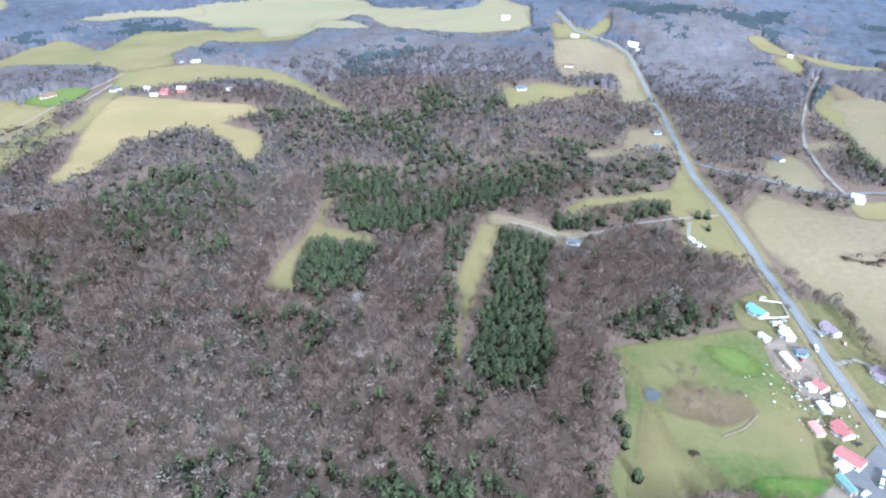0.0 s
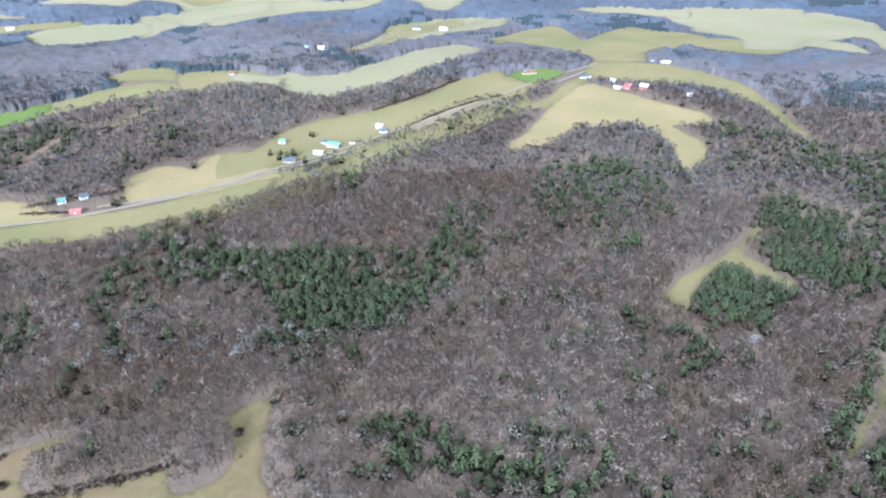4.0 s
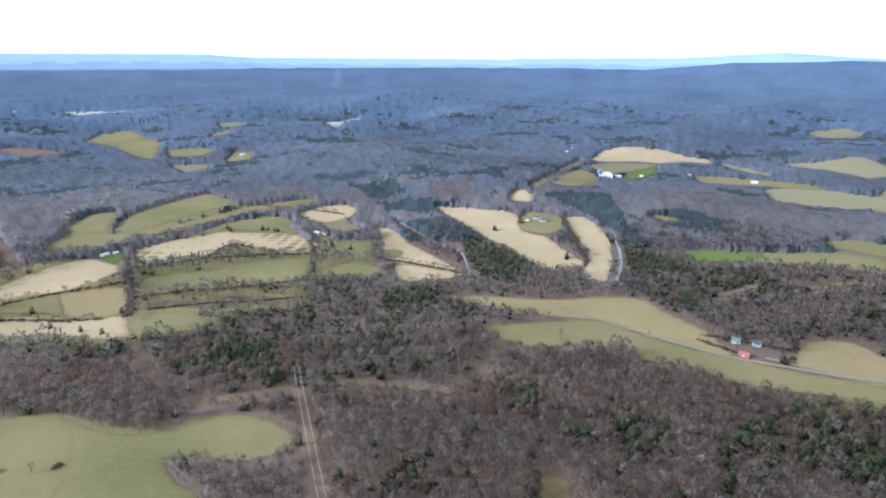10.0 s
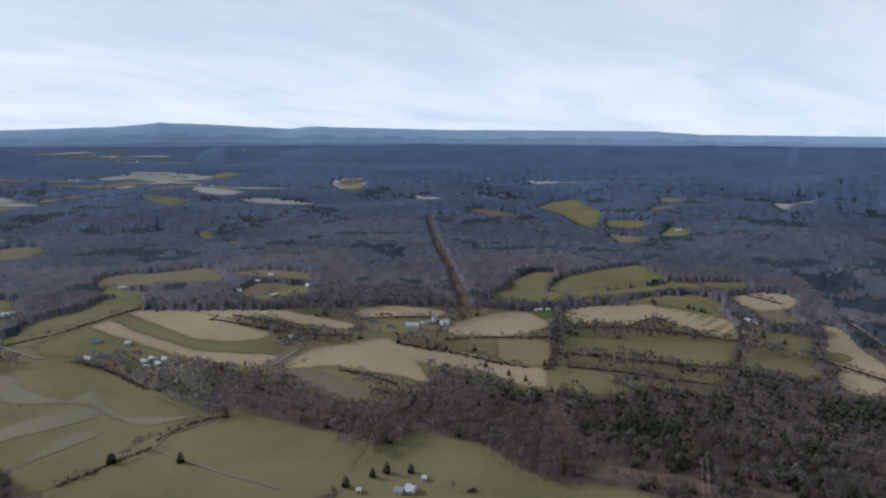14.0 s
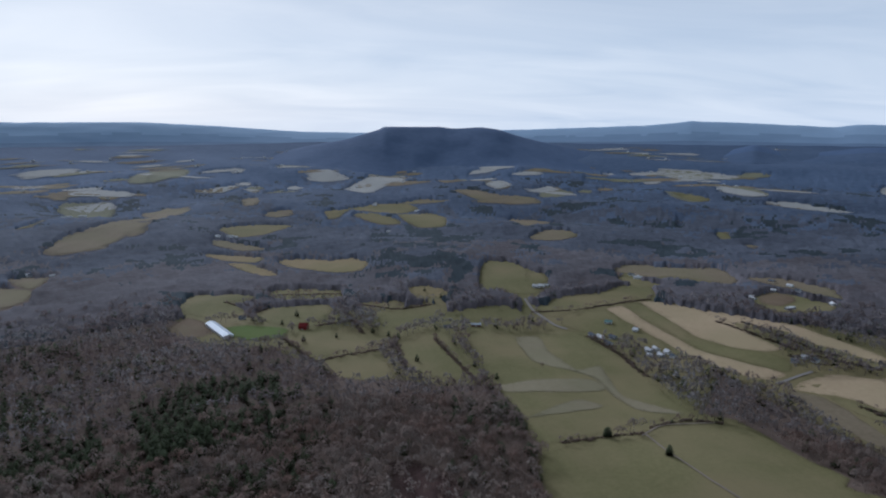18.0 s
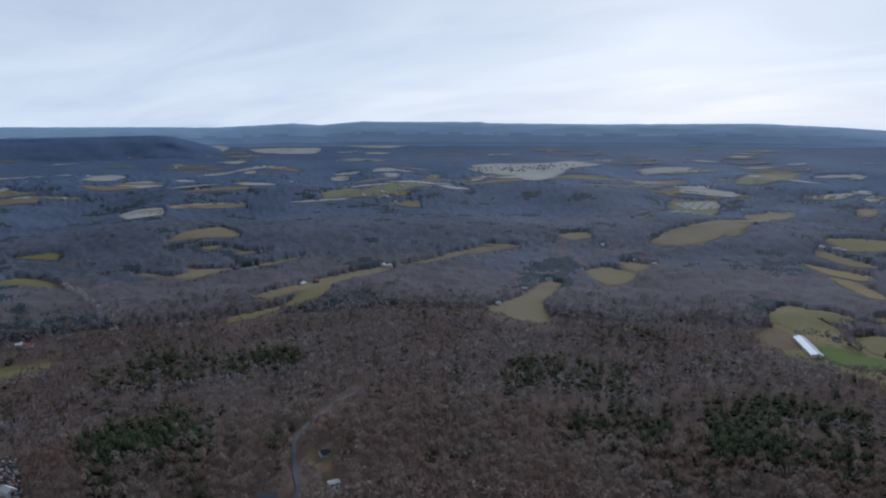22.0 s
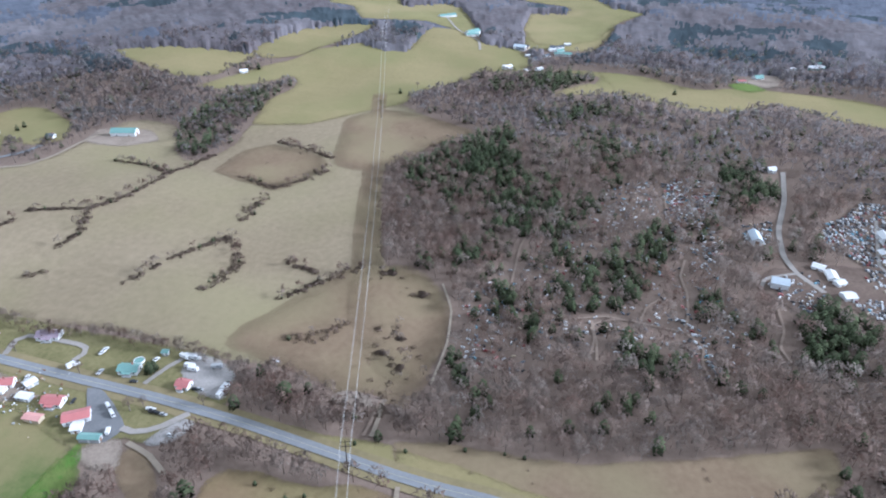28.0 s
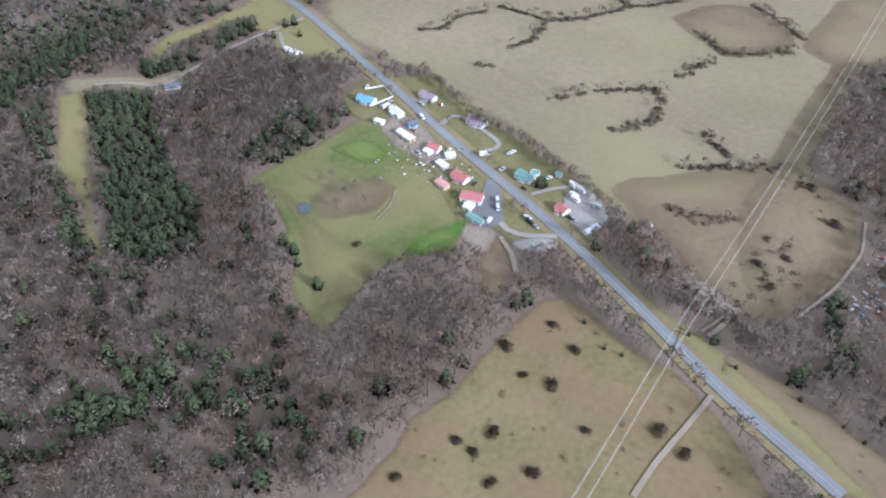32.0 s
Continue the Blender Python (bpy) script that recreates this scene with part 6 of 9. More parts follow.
hedge(4, [(-960, -494), (-1039, -434), (-1149, -381), (-1145, -297)])
hedge(4, [(-1051, -263), (-932, -224), (-834, -202)])
hedge(4, [(-671, -655), (-704, -622), (-756, -583)])
hedge(4, [(-327, -948), (-389, -934), (-476, -955), (-521, -959)])
hedge(5, [(-361, -828), (-368, -750), (-364, -672)])
hedge(4, [(-283, -528), (-253, -528), (-207, -522)])
hedge(4, [(-299, -540), (-338, -549), (-367, -538)])
hedge(4, [(-524, -549), (-528, -509), (-527, -467)])
hedge(3, [(-697, -352), (-714, -294), (-739, -209)])
hedge(5, [(-159, -845), (-166, -772), (-176, -675)])
hedge(3, [(47, -1119), (3, -1120), (-56, -1123)])
hedge(3, [(-11, -921), (-90, -949)])
hedge(3, [(-81, -1035), (-130, -1010), (-184, -1022)])
hedge(4, [(-110, -862), (-103, -752), (-105, -720)])
hedge(3, [(-40, -1054), (-59, -959), (-69, -884)])
hedge(4, [(30, -854), (-8, -759), (-24, -712)])
hedge(3, [(122, -1080), (86, -1045)])
hedge(3, [(81, -982), (75, -1005), (53, -1041)])
hedge(4, [(-8, -766), (-61, -791), (-106, -826)])
hedge(5, [(-1135, 148), (-1022, 147), (-914, 155), (-884, 148)])
hedge(3, [(-897, -119), (-855, -48), (-841, -17)])
hedge(4, [(-819, -441), (-741, -394), (-676, -367)])
hedge(4, [(-1232, -412), (-1172, -226)])
hedge(3, [(311, 470), (327, 459), (350, 468), (373, 459)])
hedge(5, [(407, 412), (432, 401), (465, 396), (486, 399)])
hedge(4, [(504, 465), (503, 433), (491, 400)])
hedge(4, [(486, 399), (511, 391), (545, 388)])
hedge(5, [(318, 397), (324, 388)])
hedge(5, [(354, 401), (377, 398), (400, 411)])
hedge(2, [(389, 459), (405, 416)])
hedge(5, [(332, 321), (354, 312)])
hedge(5, [(362, 312), (382, 300), (406, 290)])
hedge(8, [(406, 289), (396, 274), (377, 263)])
hedge(6, [(352, 264), (363, 262), (375, 261)])
hedge(7, [(434, 294), (453, 294), (475, 294)])
hedge(5, [(501, 333), (497, 312), (494, 299)])
hedge(6, [(489, 296), (509, 278), (533, 261)])
hedge(6, [(596, 341), (578, 302), (561, 269)])
hedge(4, [(388, 228), (381, 205)])
hedge(5, [(345, 212), (363, 200), (381, 186), (393, 174)])
hedge(16, [(308, 187), (313, 173), (327, 160)])
hedge(16, [(332, 126), (317, 119)])
hedge(14, [(306, 117), (293, 109)])
hedge(12, [(372, 128), (375, 117)])
hedge(8, [(391, 157), (396, 146)])
hedge(6, [(336, 268), (349, 262)])
hedge(8, [(263, 139), (251, 122)])
hedge(10, [(266, 119), (261, 103), (262, 90)])
hedge(4, [(622, 188), (638, 176)])
hedge(3, [(-516, 613), (-507, 699), (-493, 779)])
hedge(4, [(-590, 290), (-578, 277)])
hedge(3, [(-623, 217), (-595, 243)])
hedge(4, [(-362, 631), (-337, 636)])
hedge(3, [(-349, 718), (-317, 745), (-284, 774)])

treeline(4, [(274, 413), (272, 378), (267, 330), (276, 295), (274, 264), (276, 234), (273, 213)])
treeline(5, [(271, 206), (264, 189), (259, 166)])
treeline(6, [(243, 420), (280, 407)])
lone("d", 142, 331)
lone("d", 159, 316)
lone("d", 156, 301)
lone("d", 138, 303)
lone("d", 151, 332)
lone("d", 171, 312)
lone("d", 149, 311)

# ---- distant ridges, with air haze put into their colours
HAZE_STEPS = ["hazed_slope_mid", "hazed_slope_high", "hazed_ridge_back", "hazed_ridge_back"]


def ridge(name, profile):
    az = np.array([p[0] for p in profile])
    el = np.array([p[1] for p in profile])
    foot, crest, mat = {"back": (4350, 4800, HAZE_STEPS), "front": (3500, 4250, ["hazed_plain_woods", "hazed_ridge_foot", "hazed_ridge_front"]), "table": (3300, 4150, ["hazed_ridge_table"]), "low": (3900, 4350, ["hazed_plain_woods", "hazed_ridge_foot", "hazed_ridge_front"])}[name]
    a = np.arange(az.min(), az.max(), 0.25)
    e = np.interp(a, az, el)
    k = np.array([noise.noise(Vector((v * 0.9, 0, crest * 0.01))) for v in a])
    e = e + 0.03 * k
    ends = np.clip(np.minimum(a - a[0], a[-1] - a) / (9.0 if name == "low" else 4.0), 0, 1) if name != "back" else np.ones(len(a))
    rows, m = [], 14
    for j in range(m + 3):
        f = min(j / m, 1.0)
        r = foot + (crest - foot) * f + (30 * (j - m) if j > m else 0)
        rr = r + (15 if name == "back" else 35) * np.array([noise.noise(Vector((v * 0.5, j * 0.4, 9.0))) for v in a]) * (0 < f < 1)
        x, y = -np.sin(np.radians(a)) * rr, np.cos(np.radians(a)) * rr
        g = height(x, y)
        top = EYE + crest * np.tan(np.radians(e))
        base = height(-np.sin(np.radians(a)) * foot, np.cos(np.radians(a)) * foot) - 6
        s = f * f * (3 - 2 * f) * 0.6 + 0.4 * f
        bumps = (2 if name == "back" else 6) * np.array([noise.noise(Vector((v * 1.5, f * 3, 5.0))) for v in a]) * f * (1 - f)
        z = base + np.maximum((top - base) * s, 0) * ends * ends * (3 - 2 * ends) + bumps * ends - (25 * (j - m) if j > m else 0)
        z = np.where(ends < 0.02, g - 12, np.where(np.full(len(a), f) <= 0, g - 8, z))
        rows.append(np.column_stack([x, y, z]))
    n = len(a)
    v = np.vstack(rows)
    faces = [(j * n + i, j * n + i + 1, (j + 1) * n + i + 1, (j + 1) * n + i) for j in range(m + 2) for i in range(n - 1)]
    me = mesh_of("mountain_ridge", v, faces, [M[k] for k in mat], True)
    # Rows step through the haze colours from foot to crest.
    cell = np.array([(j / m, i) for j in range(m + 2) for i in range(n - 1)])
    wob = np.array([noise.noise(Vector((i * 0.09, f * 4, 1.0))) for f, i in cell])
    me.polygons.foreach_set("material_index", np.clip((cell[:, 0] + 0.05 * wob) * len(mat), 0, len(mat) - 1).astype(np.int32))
    ob = new("mountain_ridge", me)
    tagged(ob, {"back": "long wooded mountain ridge on the horizon, tinted haze blue", "front": "wooded ridge across the valley, tinted dark haze blue", "table": "flat-topped wooded mountain above the valley", "low": "low dark wooded ridge in the distance"}[name], "mountain", kind="structure")


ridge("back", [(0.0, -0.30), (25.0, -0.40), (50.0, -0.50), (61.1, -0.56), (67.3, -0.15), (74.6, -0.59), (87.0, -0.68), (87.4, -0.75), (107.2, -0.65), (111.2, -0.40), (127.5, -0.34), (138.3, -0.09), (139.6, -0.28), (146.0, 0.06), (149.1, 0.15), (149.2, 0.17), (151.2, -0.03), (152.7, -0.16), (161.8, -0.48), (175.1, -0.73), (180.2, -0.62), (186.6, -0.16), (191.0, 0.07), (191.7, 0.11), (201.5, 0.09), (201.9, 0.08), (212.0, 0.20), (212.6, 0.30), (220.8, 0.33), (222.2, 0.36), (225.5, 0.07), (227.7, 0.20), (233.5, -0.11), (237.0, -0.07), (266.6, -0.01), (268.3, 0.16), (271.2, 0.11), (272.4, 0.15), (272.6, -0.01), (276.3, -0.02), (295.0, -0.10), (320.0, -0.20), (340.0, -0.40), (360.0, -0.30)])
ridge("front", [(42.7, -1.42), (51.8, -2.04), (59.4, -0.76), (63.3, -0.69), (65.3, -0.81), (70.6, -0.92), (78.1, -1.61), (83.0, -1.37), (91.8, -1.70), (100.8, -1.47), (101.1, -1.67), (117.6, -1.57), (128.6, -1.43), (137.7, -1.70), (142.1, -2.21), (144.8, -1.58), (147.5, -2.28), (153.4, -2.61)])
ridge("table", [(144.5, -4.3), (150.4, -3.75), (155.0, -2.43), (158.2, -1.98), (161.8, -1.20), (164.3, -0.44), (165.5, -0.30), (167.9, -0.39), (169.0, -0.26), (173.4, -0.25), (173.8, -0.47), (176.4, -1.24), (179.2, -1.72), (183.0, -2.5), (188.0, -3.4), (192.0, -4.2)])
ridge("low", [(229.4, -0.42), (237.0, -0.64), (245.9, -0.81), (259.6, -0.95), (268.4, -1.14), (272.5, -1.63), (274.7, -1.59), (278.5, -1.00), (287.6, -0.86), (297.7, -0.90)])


# ---- trees: loose blades of twig or needle, laid out once for each kind and repeated over the stands
def blade(p, q, w, roll):
    d = q - p
    s = np.cross(d, [math.cos(roll), math.sin(roll), 0.35])
    s *= w / 2 / (np.linalg.norm(s) + 1e-9)
    return p, q, s


def bare_form(seed, twigs, w, limbs, long=2.2, rad=3.5):
    """A leafless tree: a trunk, a few limbs and a rounded crown of twigs that point out and up."""
    g = np.random.default_rng(seed)
    out = []
    p, q, s = blade(np.array([0, 0, -0.5]), np.array([g.normal(0, .4), g.normal(0, .4), 10.0]), 0.4, g.uniform(0, 6))
    out.append([p - s, p + s, q])
    for _ in range(limbs):
        az, up = g.uniform(0, 2 * np.pi), g.uniform(0.35, 0.95)
        a = np.array([0, 0, g.uniform(3.5, 7.0)])
        b = a + np.array([math.cos(az) * rad * 0.7 * math.sqrt(1 - up * up + .2), math.sin(az) * rad * 0.7 * math.sqrt(1 - up * up + .2), 4.2 * up])
        p, q, s = blade(a, b, 0.3, g.uniform(0, 6))
        out.append([p - s, p + s, q])
    lobes = [(g.uniform(0, 2 * np.pi), g.uniform(0.75, 1.12)) for _ in range(5)]
    for _ in range(twigs):
        az, ct = g.uniform(0, 2 * np.pi), g.uniform(-0.35, 1)
        st, f = math.sqrt(1 - ct * ct), g.uniform(0.45, 1) ** 0.5
        f *= min(lobes, key=lambda l: abs((l[0] - az + np.pi) % (2 * np.pi) - np.pi))[1]
        c = np.array([math.cos(az) * rad * st * f, math.sin(az) * rad * st * f, 7.6 + 4.0 * ct * f])
        d = np.array([math.cos(az) * st, math.sin(az) * st, ct * 0.6 + 0.5]) + g.normal(0, 0.6, 3)
        d *= long * g.uniform(0.6, 1.3) / np.linalg.norm(d)
        p, q, s = blade(c - d / 2, c + d / 2, w * g.uniform(0.7, 1.3), g.uniform(0, 6))
        out.append([q - s, q + s, p] if g.uniform() < 0.6 else [p - s, p + s, q])
    return np.array(out)


def puff_of(form, seed=0):
    """Directions out of the crown's middle, slightly loose, for the light on its twigs."""
    g = np.random.default_rng(seed)
    v = form.reshape(-1, 3)
    top, wide = v[:, 2].max(), np.abs(v[:, :2]).max()
    d = (v - [0, 0, 0.33 * top]) / [wide, wide, 0.5 * top] + np.repeat(g.normal(0, 0.05, (len(form), 3)), 3, axis=0)
    return d / (np.linalg.norm(d, axis=1)[:, None] + 1e-6)


def pine_form(seed, n, size, rad=3.3, h=9.5, low=1.2):
    """A pine: sprays of needles set on a rounded cone, flat side up."""
    g = np.random.default_rng(seed)
    out = [[np.array([-.2, 0, -.5]), np.array([.2, 0, -.5]), np.array([0, 0, h * .8])]]
    for i in range(n):
        f = ((i + g.uniform(0, 1)) / n) ** 1.35
        z = low + (h - low) * f
        r = rad * (1 - f ** 2.6) ** 0.65 * g.uniform(0.45, 1.05) + 0.1
        az = i * 2.4 + g.uniform(-.4, .4)
        c = np.array([math.cos(az) * r, math.sin(az) * r, z])
        outw = np.array([math.cos(az), math.sin(az), g.uniform(-0.55, 0.15)])
        side = np.array([-math.sin(az), math.cos(az), g.uniform(-.25, .25)])
        k = size * g.uniform(0.7, 1.2) * (1 - 0.35 * f)
        out.append([c - side * k * 0.6 - outw * k * 0.5, c + side * k * 0.6 - outw * k * 0.5, c + outw * k * 0.6])
    return np.array(out)


def brush_form(seed, n=30, w=0.55, wide=1.0):
    """A low mound of dead stems."""
    g = np.random.default_rng(seed)
    out = []
    for _ in range(n):
        az, up = g.uniform(0, 2 * np.pi), g.uniform(0.2, 1)
        r = 2.0 * math.sqrt(g.uniform(0, 1)) * wide
        th_ = g.uniform(0, 2 * np.pi)
        a = np.array([r * math.cos(th_), r * math.sin(th_), g.uniform(0, 0.9) * (1 - (r / 2.1 / wide) ** 2)])
        b = a + np.array([math.cos(az) * 1.0 * math.sqrt(1 - up * up), math.sin(az) * 1.0 * math.sqrt(1 - up * up), 1.0 * up + .2])
        p, q, s = blade(a, b, g.uniform(.6, 1.3) * w, g.uniform(0, 6))
        out.append([q - s, q + s, p])
    return np.array(out)


def stand(name, forms, xy, scale, tint, mat, label, category):
    """One object of many trees: each point takes one of the forms, turned and scaled."""
    if len(xy) == 0:
        return
    z = height(xy[:, 0], xy[:, 1])
    pick = rng.integers(0, len(forms), len(xy))
    turn = rng.uniform(0, 2 * np.pi, len(xy))
    chunks, tints, puffs = [], [], []
    for k, f in enumerate(forms):
        sel = np.nonzero(pick == k)[0]
        if len(sel) == 0:
            continue
        c, s = np.cos(turn[sel])[:, None], np.sin(turn[sel])[:, None]
        v = f.reshape(-1, 3)
        wide = (scale[sel] * rng.uniform(0.85, 1.15, len(sel)))[:, None]
        x = (v[:, 0] * c - v[:, 1] * s) * wide + xy[sel, 0][:, None]
        y = (v[:, 0] * s + v[:, 1] * c) * wide + xy[sel, 1][:, None]
        zz_ = v[:, 2] * scale[sel][:, None] + z[sel][:, None]
        chunks.append(np.stack([x, y, zz_], -1).reshape(-1, 3))
        d = puff_of(f, k)
        puffs.append(np.stack([d[:, 0] * c - d[:, 1] * s, d[:, 0] * s + d[:, 1] * c, np.broadcast_to(d[:, 2], x.shape)], -1).reshape(-1, 3))
        tints.append(np.repeat(tint[sel], len(f)))
    v = np.vstack(chunks).astype(np.float32)
    tv = np.concatenate(tints).astype(np.float32)
    nt = len(v) // 3
    me = bpy.data.meshes.new(name)
    me.vertices.add(len(v))
    me.vertices.foreach_set("co", v.ravel())
    me.loops.add(len(v))
    me.loops.foreach_set("vertex_index", np.arange(len(v), dtype=np.int32))
    me.polygons.add(nt)
    me.polygons.foreach_set("loop_start", np.arange(0, len(v), 3, dtype=np.int32))
    me.attributes.new("tint", "FLOAT", "FACE").data.foreach_set("value", tv)
    me.attributes.new("puff", "FLOAT_VECTOR", "POINT").data.foreach_set("vector", np.vstack(puffs).astype(np.float32).ravel())
    me.materials.append(mat)
    me.update()
    tagged(new(name, me), label, category, kind="stuff")


def scatter(r0, r1, step):
    n = int(2 * r1 / step) + 1
    g = (np.arange(n) - n / 2) * step
    x, y = np.meshgrid(g, g)
    x, y = x.ravel() + rng.uniform(-.42, .42, n * n) * step, y.ravel() + rng.uniform(-.42, .42, n * n) * step
    r = np.hypot(x, y)
    ok = (r >= r0) & (r < r1)
    return x[ok], y[ok]


def noise_at(x, y, k, seed):
    return np.array([noise.noise(Vector((a * k, b * k, seed))) for a, b in zip(x, y)])


def open_land(x, y, tall=5.5):
    """True where no wood is planted: on the open land and in the strip before it whose trees would hide it from the
    camera.
    """
    lean = 1 + tall / (EYE - height(x, y))
    hit = np.zeros(len(x), bool)
    for p in CLEAR:
        hit |= inside(p, x, y)
        hit |= inside(p, x * lean, y * lean)
    for a, b, w in PLOTS:
        hit |= (np.hypot(x - a, y - b) < w) | (np.hypot(x * lean - a, y * lean - b) < w)
    for p, w in STRIPS:
        for s in range(0, len(p) - 1, 1):
            a, b = p[s], p[s + 1]
            near = np.nonzero((np.abs(x - a[0]) < 45) & (np.abs(y - a[1]) < 45) & ~hit)[0]
            if len(near):
                d = np.hypot(x[near] - a[0], y[near] - a[1])
                e = np.hypot(x[near] * lean[near] - a[0], y[near] * lean[near] - a[1])
                hit[near] |= (d < w / 2 + 4.5) | (e < w / 2 + 3.5)
    return hit


def canopy():
    """The far woods: one unbroken roof of crowns, cut away over the open land."""
    ratio, deep = 0.0026, 0.0125
    rings = 985 * np.exp(np.arange(0, math.log(3500 / 985), deep))
    n = int(2 * np.pi / ratio)
    a = np.linspace(0, 2 * np.pi, n, endpoint=False)
    Rr, A = np.meshgrid(rings, a, indexing="ij")
    Rr = Rr * (1 + rng.uniform(-.38, .38, Rr.shape) * deep)
    A = A + rng.uniform(-.38, .38, A.shape) * ratio
    x, y = (-Rr * np.sin(A)).ravel(), (Rr * np.cos(A)).ravel()
    r = Rr.ravel()
    bare = open_land(x, y, 4.5)
    clump = noise_at(x, y, 0.025, 31.0)
    z = height(x, y) + 6.0 + 2.4 * clump + 3.8 * noise_at(x, y, 0.045, 33.0) + rng.uniform(-0.4, 0.4, len(x))
    z = np.where(bare | (r < rings[2]), height(x, y) - 1.0, z)
    i = np.arange(n)
    j = (i + 1) % n
    k = np.arange(len(rings) - 1)[:, None] * n
    quads = np.stack([k + i, k + j, k + n + j, k + n + i], -1).reshape(-1, 4)
    quads = quads[~bare[quads].all(1)]
    me = mesh_of("hazed_far_woods", np.column_stack([x, y, z]), quads.tolist(), [M["hazed_mid_canopy"], M["hazed_far_bare"], M["hazed_dist_bare"], M["hazed_plain_woods"], M["hazed_far_pine"]], True)
    c = quads[:, 0]
    # Bands of haze colour by distance from the camera, borders broken by noise.
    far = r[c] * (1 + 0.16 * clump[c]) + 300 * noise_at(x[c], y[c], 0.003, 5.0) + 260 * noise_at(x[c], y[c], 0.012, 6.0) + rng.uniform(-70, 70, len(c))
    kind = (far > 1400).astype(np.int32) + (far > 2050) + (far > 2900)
    green = np.zeros(len(c))
    for d, p in PINES:
        green = np.where(inside(p, x[c], y[c]), np.maximum(green, d), green)
    # Random dark pine patches, in place of real shading on hill slopes.
    slope_shade = noise_at(x[c], y[c], 0.006, 14.0) + 0.5 * noise_at(x[c], y[c], 0.02, 15.0)
    green = np.where(slope_shade > 0.33, 0.75, green)
    copse = 0.5 + 0.75 * noise_at(x[c], y[c], 0.011, 16.0) + 0.35 * noise_at(x[c], y[c], 0.04, 17.0) + rng.normal(0, 0.06, len(c))
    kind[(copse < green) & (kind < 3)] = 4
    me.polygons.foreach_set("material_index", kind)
    # The broad tone in the tint also stands in for slope shading.
    me.attributes.new("tint", "FLOAT", "POINT").data.foreach_set("value", np.clip(0.5 + 0.35 * clump + 0.5 * noise_at(x, y, 0.0035, 23.0) + rng.normal(0, 0.08, len(x)), 0, 1).astype(np.float32))
    tagged(new("hazed_far_woods", me), "far leafless woods on rolling hills in haze-blue colour", "woodland", kind="stuff")


def woods():
    canopy()
    near_bare = [bare_form(s, 72, 0.62, 4, 1.6, 3.7) for s in range(6)]
    mid_bare = [bare_form(20 + s, 19, 1.25, 0, 2.8, 3.7) for s in range(5)]
    near_pine = [pine_form(60 + s, 64, 1.7) for s in range(4)]
    mid_pine = [pine_form(70 + s, 24, 2.7) for s in range(4)]
    for r0, r1, step, bare, pine, word in ((150, 640, 5.8, near_bare, near_pine, "near"), (640, 1170, 7.4, mid_bare, mid_pine, "mid")):
        x, y = scatter(r0, r1, step)
        ok = ~open_land(x, y)
        x, y = x[ok], y[ok]
        dens = np.full(len(x), {"near": 0.05, "mid": 0.08}[word])
        for d, p in PINES:
            m = inside(p, x, y)
            dens[m] = np.maximum(dens[m], d)
        patch = np.array([noise.noise(Vector((a * 0.012, b * 0.012, 1.0))) for a, b in zip(x, y)])
        dens = np.where(dens < 0.95, dens * np.clip(1 + 1.6 * patch, 0.2, 2.2), dens)
        is_pine = rng.uniform(size=len(x)) < dens
        drop = np.zeros(len(x), bool)
        for d, p in THIN:
            drop |= inside(p, x, y) & (rng.uniform(size=len(x)) < d)
        if word == "mid":
            drop |= rng.uniform(size=len(x)) < np.clip((np.hypot(x, y) - 960) / 200, 0, 1)
        drop |= ~is_pine & (rng.uniform(size=len(x)) < 0.06)
        sc = np.clip(rng.normal(0.98, 0.20, len(x)), 0.55, 1.5)
        tint = np.clip(rng.normal(0.5, 0.22, len(x)), 0, 1)
        shade = noise_at(x, y, 0.004, 21.0) + 0.6 * noise_at(x, y, 0.013, 22.0)
        tint = np.clip(tint + 0.32 * shade, 0, 1)
        xy = np.column_stack([x, y])
        k = ~is_pine & ~drop
        south = (y < -0.42 * np.hypot(x, y)) & (np.hypot(x, y) < 480)
        if word == "near":
            stand("bare_woodland", mid_bare, xy[k & south], sc[k & south], tint[k & south], M["bare"], "leafless grey-brown winter woodland of crowded bare trees", "woodland")
            k &= ~south
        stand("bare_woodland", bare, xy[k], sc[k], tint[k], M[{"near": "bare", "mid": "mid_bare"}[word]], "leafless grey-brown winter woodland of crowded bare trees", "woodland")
        k = is_pine & ~drop
        stand("pine_woodland", pine, xy[k], sc[k] * 0.95, tint[k], M["pine"], "dark green pine woodland of pointed crowns", "pine woods")
    xs, tn = [], []
    for w, p in HEDGE:
        thick = 0.4 + 1.2 * np.array([abs(noise.noise(Vector((a * 0.03, b * 0.03, 6.0)))) for a, b in p]) * 2
        q = np.repeat(p, 3, axis=0) + rng.normal(0, w / 2.8, (3 * len(p), 2)) * np.repeat(thick, 3)[:, None]
        q = q[rng.uniform(size=len(q)) < np.clip(0.55 + np.repeat(thick, 3) * 0.45, 0, 1)]
        xs.append(q)
    q = np.vstack(xs)
    u = rng.uniform(size=len(q))
    sc = np.where(u < 0.25, rng.uniform(.35, .6, len(q)), rng.uniform(.5, .9, len(q)))
    stand("hedgerow_brush", [brush_form(s) for s in range(4)], q[u >= .25], sc[u >= .25] * 1.55, u[u >= .25], M["brush"], "brown leafless brush along field gullies", "hedgerow")
    stand("hedgerow_trees", mid_bare, q[u < .2], sc[u < .2] * 1.35, u[u < .2] * 4, M["bare"], "small bare trees along field edges", "hedgerow")
    k = (u >= .2) & (u < .25)
